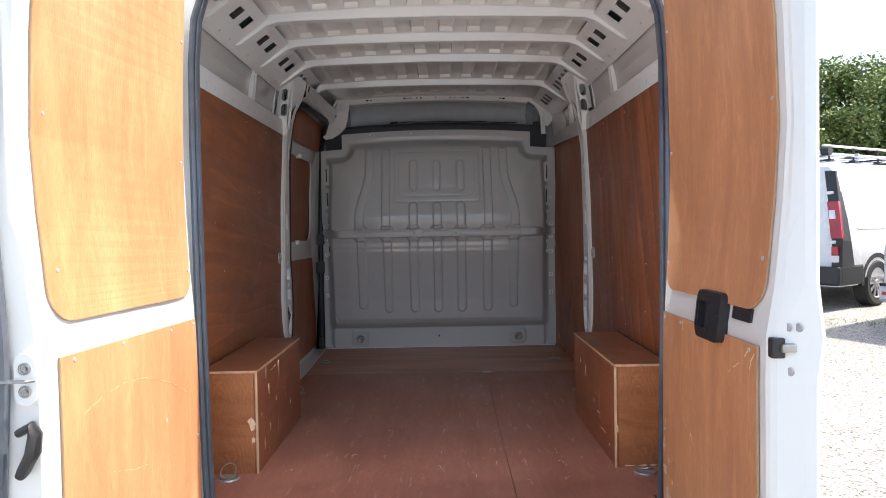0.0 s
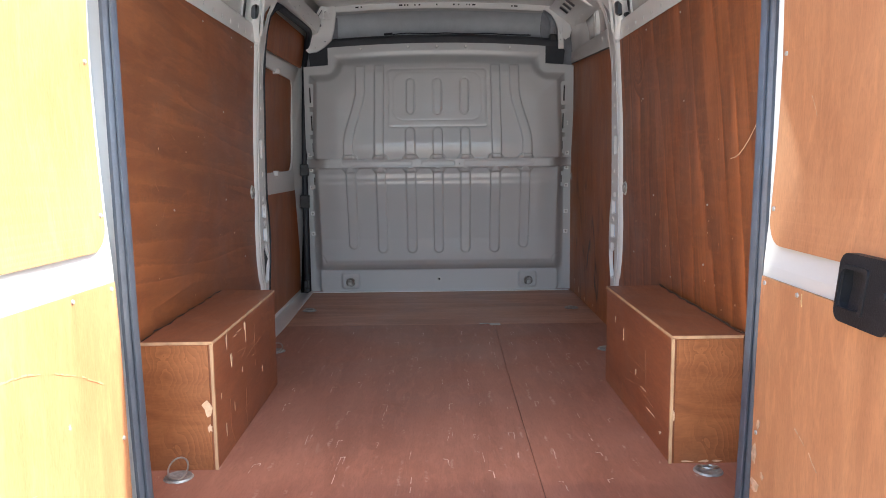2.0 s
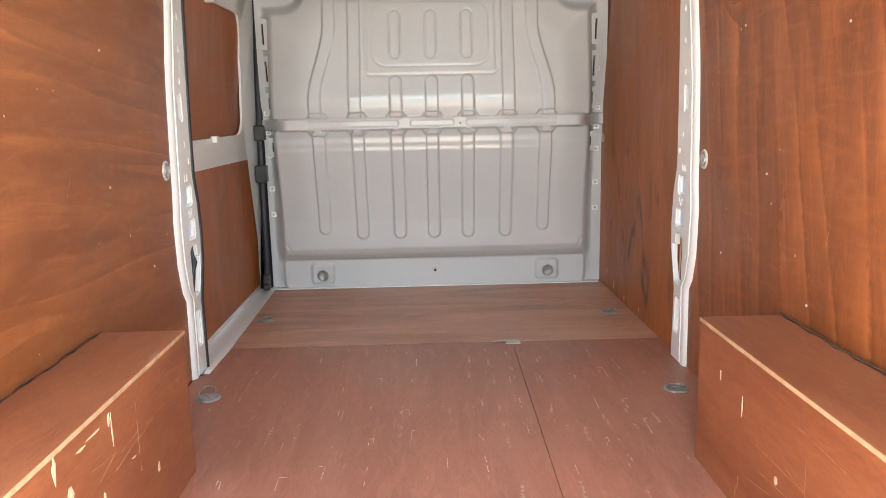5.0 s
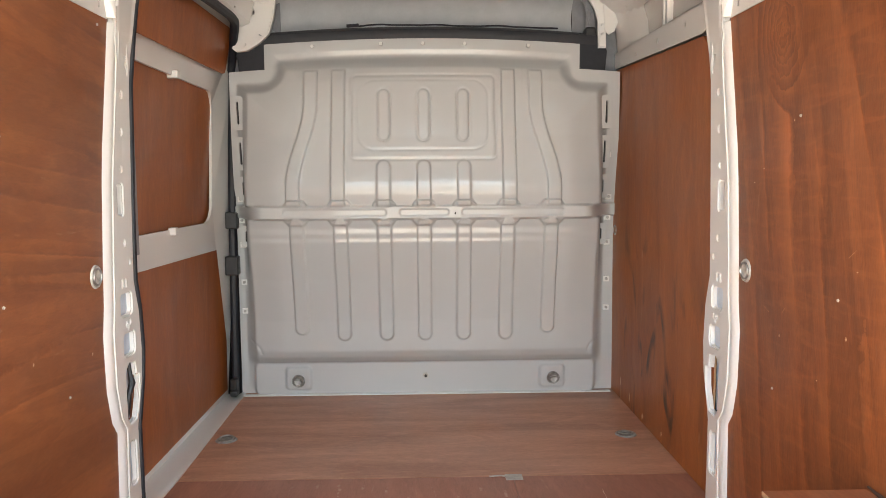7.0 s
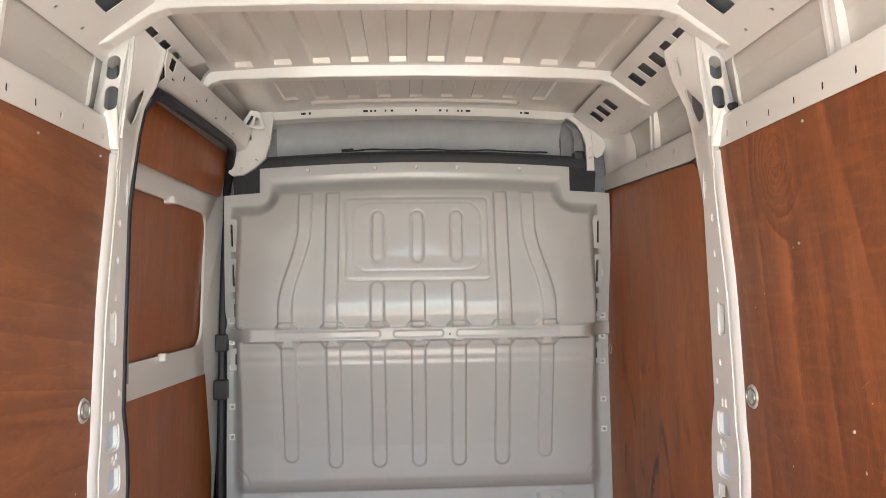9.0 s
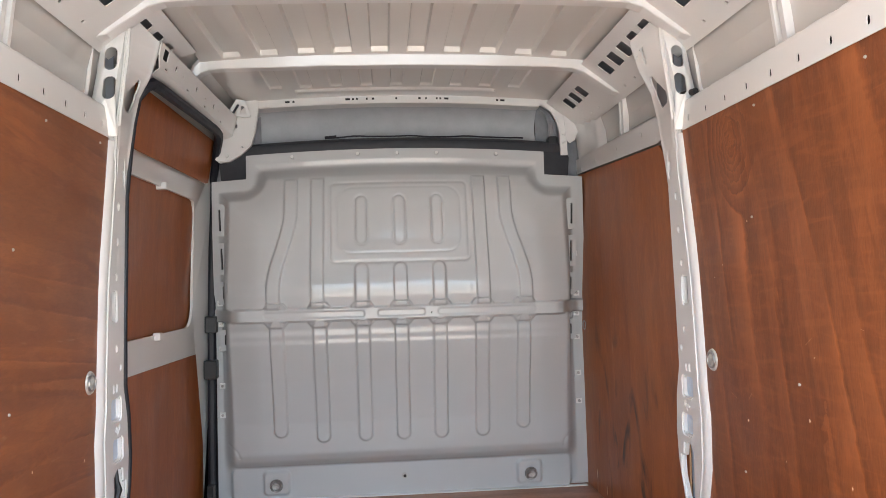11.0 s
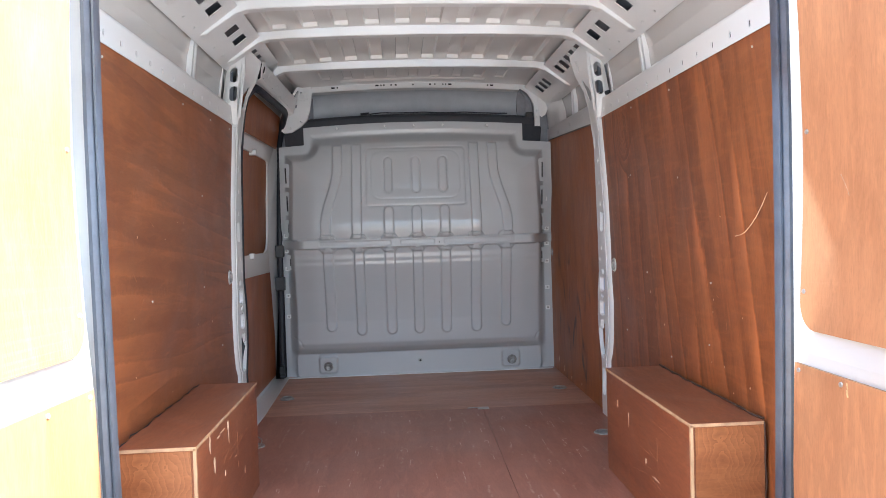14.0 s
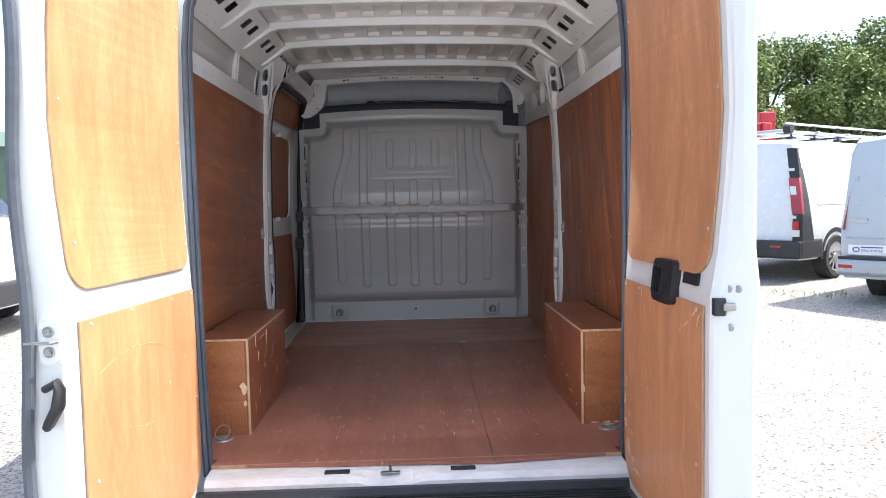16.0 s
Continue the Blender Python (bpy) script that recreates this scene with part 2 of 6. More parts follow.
WHITE = paint("white_paint", (0.755, 0.755, 0.745), 0.30, 0.5)
# copy of the white paint, its colour shifted to imitate the doors' outdoor light
DOOR_WHITE = paint("door_white_light_tint", (0.74, 0.765, 0.75), 0.30, 0.5)
ROOF_WHITE = paint("roof_primer_white", (0.71, 0.695, 0.665), 0.30, 0.6)
GREY = paint("grey_bulkhead_paint", (0.485, 0.500, 0.510), 0.42, 0.75)
PLY_WALL = plywood("ply_wall_left", (0.186, 0.054, 0.018), (0.290, 0.096, 0.033), "y", 0.48, 0.42, 0.16, 0.15, fibre=0.35)
PLY_FIG = plywood("ply_wall_figured", (0.170, 0.048, 0.015), (0.270, 0.083, 0.026), "z", 0.46, 0.9, 0.12, 0.16, fibre=0.6)
PLY_SLIDE = plywood("ply_slide_door", (0.255, 0.067, 0.013), (0.385, 0.113, 0.023), "z", 0.46, 0.0, 0.08, 0.12, fibre=0.4)
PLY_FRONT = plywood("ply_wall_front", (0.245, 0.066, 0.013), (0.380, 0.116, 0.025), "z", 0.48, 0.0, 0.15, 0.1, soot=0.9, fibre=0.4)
PLY_FLOOR = plywood("ply_floor", (0.245, 0.092, 0.058), (0.340, 0.142, 0.094), "y", 0.48, 0.0, 0.12, 0.12, marks=0.3, fibre=0.4)
PLY_FLOOR_FRONT = plywood("ply_floor_front", (0.31, 0.138, 0.086), (0.50, 0.255, 0.165), "x", 0.48, 0.0, 0.15, 0.12, fibre=0.5)
PLY_BOX = plywood("ply_box", (0.175, 0.052, 0.024), (0.285, 0.098, 0.044), "y", 0.46, 0.0, 0.2, 0.15, fibre=0.5)
PLY_END = plywood("ply_box_end", (0.160, 0.052, 0.020), (0.300, 0.115, 0.046), "x", 0.40, 0.0, 0.2, 0.25, fibre=0.3, swirl=0.32)
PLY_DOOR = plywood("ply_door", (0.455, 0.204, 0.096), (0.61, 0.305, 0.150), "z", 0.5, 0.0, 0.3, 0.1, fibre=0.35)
PLY_EDGE = material("ply_edge", (0.46, 0.29, 0.17), 0.75, vary=0.25, scale=40, stretch=(1, 1, 0.3))
RUBBER = material("black_rubber", (0.012, 0.0135, 0.021), 0.55, vary=0.2, scale=30, bump=0.1)
# black rubber lightened to blue-grey for the sky reflected in it
SEAL = material("sky_sheen_door_seal", (0.085, 0.098, 0.122), 0.42, vary=0.2, scale=20, bump=0.08)
# hollows' shade put into a grey; also the colour of the hanging cables
SHADE = material("hollow_shade_cable_grey", (0.24, 0.25, 0.275), 0.55, vary=0.15, scale=20)
SCUFFED_WHITE = material("scuffed_white_paint", (0.72, 0.72, 0.70), 0.40, vary=0.22, scale=5, bump=0.05, stretch=(1, 3, 1), coat=0.3)
SKIN_GREY = paint("warm_grey_skin", (0.62, 0.605, 0.575), 0.22, 0.8)
CORE_BLUE = material("pale_blue_core", (0.58, 0.69, 0.82), 0.4, vary=0.12, scale=25)
PLASTIC = material("black_plastic", (0.020, 0.021, 0.024), 0.42, vary=0.2, scale=20, bump=0.15, bump_scale=300)
# near-black; behind holes it puts a hollow's shade into the colour
DARK = material("dark_cavity", (0.02, 0.02, 0.022), 0.8, vary=0.2)
SCREW = material("bright_screw", (0.52, 0.50, 0.47), 0.35, 0.4, vary=0.15, scale=60)
STEEL = material("zinc_steel", (0.42, 0.415, 0.40), 0.36, 1.0, vary=0.2, scale=60)
FABRIC = material("grey_headliner", (0.44, 0.465, 0.49), 0.62, vary=0.08, scale=12, bump=0.3, bump_scale=500)
GRAVEL = bpy.data.materials.new("gravel")
GRAVEL.use_nodes = True
gn, gl = GRAVEL.node_tree.nodes, GRAVEL.node_tree.links
g_tc, g_v, g_n, g_m, g_m2, g_r, g_b = (gn.new("ShaderNode" + k) for k in ("TexCoord", "TexVoronoi", "TexNoise", "Mix", "Mix", "ValToRGB", "Bump"))
g_v.inputs["Scale"].default_value, g_n.inputs["Scale"].default_value, g_n.inputs["Detail"].default_value = 62.0, 0.6, 10
g_m.data_type = g_m2.data_type = "RGBA"
g_m2.blend_type = "MULTIPLY"
g_m2.inputs["Factor"].default_value = 1.0
g_r.color_ramp.elements[0].color, g_r.color_ramp.elements[1].color = (0.26, 0.25, 0.24, 1), (1, 1, 1, 1)
g_r.color_ramp.elements[0].position, g_r.color_ramp.elements[1].position = 0.08, 0.55
g_m.inputs["A"].default_value, g_m.inputs["B"].default_value = (0.26, 0.25, 0.225, 1), (0.40, 0.39, 0.37, 1)
g_b.inputs["Strength"].default_value, g_b.inputs["Distance"].default_value = 0.7, 0.010
for s0, s1 in ((g_tc.outputs["Object"], g_v.inputs["Vector"]), (g_tc.outputs["Object"], g_n.inputs[0]), (g_n.outputs[0], g_m.inputs["Factor"]), (g_v.outputs["Color"], g_r.inputs[0]),
               (g_m.outputs["Result"], g_m2.inputs["A"]), (g_r.outputs[0], g_m2.inputs["B"]), (g_m2.outputs["Result"], gn["Principled BSDF"].inputs["Base Color"]), (g_v.outputs["Distance"], g_b.inputs["Height"]), (g_b.outputs[0], gn["Principled BSDF"].inputs["Normal"])):
    gl.new(s0, s1)
gn["Principled BSDF"].inputs["Roughness"].default_value = 0.95
STONE = material("stone", (0.48, 0.46, 0.43), 0.9, vary=0.4, scale=15)


# ---- building helpers ----
def thing(name, at=(0, 0, 0), label="", category="", group="", kind=""):
    ob = new(name)
    ob.location = at
    ob.empty_display_size = 0.05
    return tagged(ob, label, category, group, kind)


def spot(ob):
    p = Vector((0, 0, 0))
    while ob is not None:
        p += ob.location
        ob = ob.parent
    return p


def part(name, bm, mat, parent=None, label="", smooth=False, kind=""):
    """Links a bmesh in world places as one mesh under its thing."""
    bmesh.ops.recalc_face_normals(bm, faces=bm.faces)
    me = bpy.data.meshes.new(name)
    if parent is not None:
        bmesh.ops.translate(bm, vec=-spot(parent), verts=bm.verts)
    for f in bm.faces:
        f.smooth = smooth
    if smooth:
        for e in bm.edges:
            e.smooth = not (len(e.link_faces) == 2 and e.calc_face_angle(0) > radians(40))
    bm.to_mesh(me)
    bm.free()
    for q in mat if isinstance(mat, (list, tuple)) else (mat,):
        me.materials.append(q)
    ob = new(name, me)
    ob.parent = parent
    return tagged(ob, label, "", "", kind)


def box(bm, x0, x1, y0, y1, z0, z1, bevel=0.0):
    r = bmesh.ops.create_cube(bm, size=1.0, matrix=Matrix.LocRotScale(((x0 + x1) / 2, (y0 + y1) / 2, (z0 + z1) / 2), None, (abs(x1 - x0), abs(y1 - y0), abs(z1 - z0))))
    if bevel:
        edges = list({e for v in r["verts"] for e in v.link_edges})
        bmesh.ops.bevel(bm, geom=edges, offset=bevel, segments=2, affect="EDGES", profile=0.5)
    return r["verts"]


def boxes(*args, bevel=0.0):
    bm = bmesh.new()
    for a in args:
        box(bm, *a, bevel=bevel)
    return bm


def oblong(cx, cy, w, h, r=None, n=4):
    """A rounded rectangle's outline."""
    r = min(w, h) / 2 if r is None else r
    pts = []
    for sx, sy, a in ((1, 1, 0), (-1, 1, 90), (-1, -1, 180), (1, -1, 270)):
        for k in range(n + 1):
            q = radians(a + 90 * k / n)
            p = (cx + sx * (w / 2 - r) + r * math.cos(q), cy + sy * (h / 2 - r) + r * math.sin(q))
            if not pts or math.dist(p, pts[-1]) > 1e-5:
                pts.append(p)
    return pts if math.dist(pts[0], pts[-1]) > 1e-5 else pts[:-1]


def plate(bm, outer, holes, place, thick):
    """A sheet with holes: its outline in (a, b), place(a, b, d) gives the spot at depth d."""
    flat = bmesh.new()
    rings, edges = [], []
    for pts in [outer, *holes]:
        vs = [flat.verts.new((a, b, 0)) for a, b in pts]
        edges += [flat.edges.new((vs[k], vs[(k + 1) % len(vs)])) for k in range(len(vs))]
        rings.append(vs)
    if holes:
        bmesh.ops.triangle_fill(flat, use_beauty=True, use_dissolve=False, edges=edges, normal=(0, 0, 1))
    else:
        flat.faces.new(rings[0])
    layers = []
    for d in (0.0, thick):
        made = {v: bm.verts.new(place(v.co.x, v.co.y, d)) for v in flat.verts}
        for f in flat.faces:
            bm.faces.new([made[v] for v in f.verts])
        layers.append([[made[v] for v in ring] for ring in rings])
    flat.free()
    for top, low in zip(*layers):
        for k in range(len(top)):
            q = (k + 1) % len(top)
            bm.faces.new((top[k], top[q], low[q], low[k]))


def tube(bm, pts, r, sides=8, closed=False, squash=None):
    """A round bar along a line of points."""
    pts = [Vector(p) for p in pts]
    rings = []
    last = None
    for k, p in enumerate(pts):
        a = pts[k - 1] if (k or closed) else p
        c = pts[(k + 1) % len(pts)] if (k < len(pts) - 1 or closed) else p
        t = (c - a).normalized()
        if last is None:
            u = t.cross(Vector((0, 0, 1)) if abs(t.z) < 0.9 else Vector((1, 0, 0))).normalized()
        else:
            u = (last - t * last.dot(t)).normalized()
        last = u
        v = t.cross(u)
        rr = r(k) if callable(r) else r
        rings.append([bm.verts.new(p + rr * (math.cos(2 * math.pi * s / sides) * u + math.sin(2 * math.pi * s / sides) * v * (squash or 1))) for s in range(sides)])
    for k in range(len(rings) if closed else len(rings) - 1):
        a, c = rings[k], rings[(k + 1) % len(rings)]
        for s in range(sides):
            bm.faces.new((a[s], a[(s + 1) % sides], c[(s + 1) % sides], c[s]))
    if not closed:
        bm.faces.new(rings[0][::-1]), bm.faces.new(rings[-1])


def loft(bm, sections, caps=True, closed=True):
    rows = [[bm.verts.new(p) for p in sec] for sec in sections]
    for a, c in zip(rows, rows[1:]):
        n = len(a)
        for k in range(n if closed else n - 1):
            bm.faces.new((a[k], a[(k + 1) % n], c[(k + 1) % n], c[k]))
    if caps and closed:
        bm.faces.new(rows[0][::-1]), bm.faces.new(rows[-1])


def disc(bm, at, axis, r, thick, sides=12):
    """A short round stud whose axis points along axis."""
    q = Vector((0, 0, 1)).rotation_difference(Vector(axis).normalized()).to_matrix().to_4x4()
    bmesh.ops.create_cone(bm, cap_ends=True, segments=sides, radius1=r, radius2=r * 0.8, depth=thick, matrix=Matrix.Translation(at) @ q)


def curve_through(points, z):
    zs, xs = zip(*points)
    return float(np.interp(z, zs, xs))


def smooth_step(a, b, v):
    t = np.clip((v - a) / (b - a), 0, 1)
    return t * t * (3 - 2 * t)


# ---- plan of the van: x across, y forward from the rear sill, z up from the ground under the rear axle ----
FLOOR = 0.57
REAR, FRONT = -0.20, 3.16
WALL = [(0.5, 0.908), (1.0, 0.914), (1.7, 0.914), (2.08, 0.905), (2.2, 0.90)]


def half_width(z):
    return curve_through(WALL, z)


def wall_sheet(bm, side, outline, thick=0.009, proud=0.0, holes=()):
    plate(bm, outline, holes, lambda y, z, d: (side * (half_width(z) - proud + d), y, z), thick)


def upright(y0, y1, z0, z1, step=0.12):
    """A panel's outline with points along its height, so that it follows the wall."""
    n = max(2, int((z1 - z0) / step))
    zs = [z0 + (z1 - z0) * k / n for k in range(n + 1)]
    return [(y0, z) for z in zs] + [(y1, z) for z in reversed(zs)]


# ---- ground ----
SLOPE = 0.030


def ground_z(y):
    return SLOPE * (max(-40.0, min(y, 60.0)) + 0.5)


bm = bmesh.new()
ys = [-600, -40] + list(np.linspace(-30, 60, 46)) + [600]
xs = [-600, -60] + list(np.linspace(-40, 40, 41)) + [60, 600]
rows = [[bm.verts.new((x, y, ground_z(y) + (0.02 * noise.noise(Vector((x * 0.3, y * 0.3, 0))) if abs(x) < 41 and -31 < y < 61 else 0))) for x in xs] for y in ys]
for a, c in zip(rows, rows[1:]):
    for k in range(len(xs) - 1):
        bm.faces.new((a[k], a[k + 1], c[k + 1], c[k]))
part("ground", bm, GRAVEL, None, "pale grey crushed gravel yard with tyre-worn dust", True, "structure").update_tag()

# ---- van shell ----
shell = thing("van_body", (0, 1.5, 0), "white painted steel body of a panel van, rear doors open", "van body", kind="structure")
bm = bmesh.new()
prof = [(-1.02, 0.30), (-1.03, 0.9), (-1.03, 1.5), (-1.00, 2.1), (-0.96, 2.42), (-0.86, 2.57), (-0.5, 2.625), (0, 2.64)]
prof = prof + [(-x, z) for x, z in reversed(prof[:-1])]
loft(bm, [[(x * 0.985, -0.14, z) for x, z in prof], [(x, 0.4, z) for x, z in prof], [(x, 3.6, z) for x, z in prof], [(x * 0.93, 4.3, z * 0.97) for x, z in prof], [(x * 0.85, 5.0, min(z, 1.25)) for x, z in prof]], caps=False, closed=False)
bmesh.ops.solidify(bm, geom=list(bm.faces), thickness=0.012)
part("outer_skin", bm, WHITE, shell, smooth=True)
# unseen dark liner, added to keep stray daylight out of the wall cavities
bm = bmesh.new()
loft(bm, [[(x * 0.985, y, z - 0.014 if z > 2 else z) for x, z in prof] for y in (-0.13, 3.578)], caps=False, closed=False)
part("light_block_liner", bm, DARK, shell)
part("underbody", boxes((-1.028, 1.028, -0.13, 3.62, 0.42, 0.55)), DARK, shell)
# unseen added sheet that shuts daylight out at the body's front
bm = bmesh.new()
plate(bm, [(x * 1.005, z) for x, z in prof], [], lambda a, b, d: (a, 3.58 + d, b), 0.02)
part("cab_light_block", bm, DARK, shell)
part("front_panel", boxes((-0.87, 0.87, 4.98, 5.01, 0.3, 1.25)), WHITE, shell)

# ---- floor boards ----
floor = thing("floor", (0, 1.4, FLOOR - 0.012), "worn reddish brown plywood load floor", "floor", kind="structure")
seam = [(-0.24, 0.275), (0.3, 0.28), (0.9, 0.285), (2.06, 0.305)]


def board(pts, mat, name="floor_board"):
    bm = bmesh.new()
    plate(bm, pts, [], lambda a, b, d: (a, b, FLOOR - d), 0.012)
    return part(name, bm, mat, floor)


board([(-0.75, REAR), (-0.74, -0.14), (-0.90, -0.12), (-0.905, 1.74), (-0.865, 1.76), (-0.86, 2.058), (0.302, 2.058), *[(x - 0.001, y) for y, x in reversed(seam[:-1])]], PLY_FLOOR)
board([(x + 0.001, y) for y, x in seam[:-1]] + [(0.304, 2.058), (0.921, 2.058), (0.921, 1.74), (0.90, -0.12), (0.74, -0.14), (0.75, REAR)], PLY_FLOOR)
board([(-0.86, 2.062), (-0.88, FRONT), (0.926, FRONT), (0.922, 2.062)], PLY_FLOOR_FRONT)
part("subfloor", boxes((-0.91, 0.92, -0.15, 3.3, FLOOR - 0.03, FLOOR - 0.014)), DARK, floor)
bm = bmesh.new()
loft(bm, [[(a, y, FLOOR + 0.004), (a - 0.022, y, FLOOR + 0.004), (a - 0.034, y, FLOOR - 0.012), (-0.99, y, FLOOR - 0.016), (-0.99, y, FLOOR - 0.03), (a, y, FLOOR - 0.03)] for y, a in ((1.80, -0.864), (2.06, -0.861), (3.17, -0.880))])
part("step_trim", bm, WHITE, floor, "white painted sliding door threshold")
part("edge_strip", boxes((-0.748, 0.748, REAR - 0.005, REAR, FLOOR - 0.012, FLOOR + 0.0006)), PLY_EDGE, floor)

# ---- side linings ----
wall_left = thing("wall_left", (-0.95, 0.8, FLOOR), "left side lined with varnished reddish plywood under a white steel rail", "wall", kind="structure")
wall_right = thing("wall_right", (0.95, 1.5, FLOOR), "right side lined with rippled reddish plywood under a white steel rail", "wall", kind="structure")
for side, wall, mat, ply_label in ((-1, wall_left, PLY_WALL, ""), (1, wall_right, PLY_FIG, "")):
    bm = bmesh.new()
    wall_sheet(bm, side, upright(-0.11, 1.765, FLOOR + 0.002, 2.072))
    part("ply_panel", bm, mat, wall)
bm = bmesh.new()
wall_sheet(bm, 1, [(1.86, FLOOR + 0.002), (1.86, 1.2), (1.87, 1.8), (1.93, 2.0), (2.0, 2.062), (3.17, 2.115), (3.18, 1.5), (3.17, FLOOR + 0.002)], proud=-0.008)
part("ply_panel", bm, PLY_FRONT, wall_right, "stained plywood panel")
bm = bmesh.new()
wall_sheet(bm, 1, [(1.858, FLOOR + 0.004), (1.858, 1.2), (1.862, 1.55), (1.872, 1.8), (1.932, 2.0), (1.945, 1.99), (1.885, 1.8), (1.872, 1.55), (1.868, 1.2), (1.868, FLOOR + 0.004)], proud=-0.010, thick=0.006)
part("ply_edge", bm, PLY_EDGE, wall_right)

RETURN = [(FLOOR, 1.70), (0.86, 1.72), (0.90, 1.69), (1.0, 1.665), (1.16, 1.66), (1.25, 1.675), (1.35, 1.68), (1.6, 1.70), (1.95, 1.75), (2.06, 1.765)]
PILLAR = [(y + 0.034, z) for z, y in RETURN[:-1]] + [(1.780, 2.06), (1.772, 2.10), (1.906, 2.10), (1.905, 2.04), (1.88, 1.9), (1.868, 1.5), (1.86, 1.3), (1.89, 1.2), (1.90, 1.08), (1.89, 0.98), (1.85, 0.87), (1.84, 0.84), (1.835, FLOOR)]
PHOLES = [oblong(1.795, 1.235, 0.080, 0.066, 0.014), oblong(1.806, 1.112, 0.080, 0.066, 0.014), [(1.770, 0.89), (1.79, 0.866), (1.832, 0.874), (1.862, 0.94), (1.868, 1.00), (1.845, 1.005), (1.838, 1.045), (1.80, 1.056), (1.770, 1.03)], oblong(1.79, 0.745, 0.046, 0.13, 0.012), oblong(1.785, 1.55, 0.040, 0.09, 0.008), oblong(1.79, 1.175, 0.008, 0.010), oblong(1.815, 1.178, 0.008, 0.010), oblong(1.80, 1.165, 0.008, 0.010), oblong(1.77, 1.30, 0.006, 0.018), oblong(1.795, 1.30, 0.006, 0.018),
          [(1.835, 2.03), (1.85, 1.95), (1.862, 1.93), (1.868, 1.95), (1.852, 2.04), (1.842, 2.05)], oblong(1.81, 1.75, 0.01, 0.014), oblong(1.80, 1.42, 0.01, 0.014), oblong(1.815, 1.86, 0.012, 0.016), oblong(1.80, 1.64, 0.009, 0.012), oblong(1.83, 1.36, 0.009, 0.012)]
SKIN = [(2.0, 0.968), (2.16, 0.955), (2.32, 0.936), (2.40, 0.90)]


def skin_x(z):
    return curve_through(SKIN, z)


def pillar_x(z):
    return half_width(min(z, 2.2)) - 0.016


GUSSET_REAR = [(1.98, 0.895), (2.05, 0.884), (2.12, 0.856), (2.30, 0.834), (2.44, 0.824)]
GUSSET_X = [(1.98, 0.895), (2.05, 0.888), (2.14, 0.873), (2.215, 0.848), (2.285, 0.803), (2.36, 0.774), (2.44, 0.760)]
GUSSET_Y = [(1.98, 1.895), (2.05, 1.905), (2.14, 1.900), (2.215, 1.878), (2.285, 1.860), (2.36, 1.845), (2.44, 1.840)]


def fold_y(z):
    return 1.712 + 0.066 * max(0.0, min(1.0, (2.12 - z) / 0.07))


def gusset_at(side, q, z, d):
    """The pillar's widening head: q runs from its rear fold to the door edge, leaning in towards the roof."""
    x0, x1, y1 = curve_through(GUSSET_REAR, z), curve_through(GUSSET_X, z), curve_through(GUSSET_Y, z)
    y0 = fold_y(z)
    return (side * (x0 + (x1 - x0) * q + 0.9 * d), y0 + (y1 - y0) * q - 0.3 * d, z)


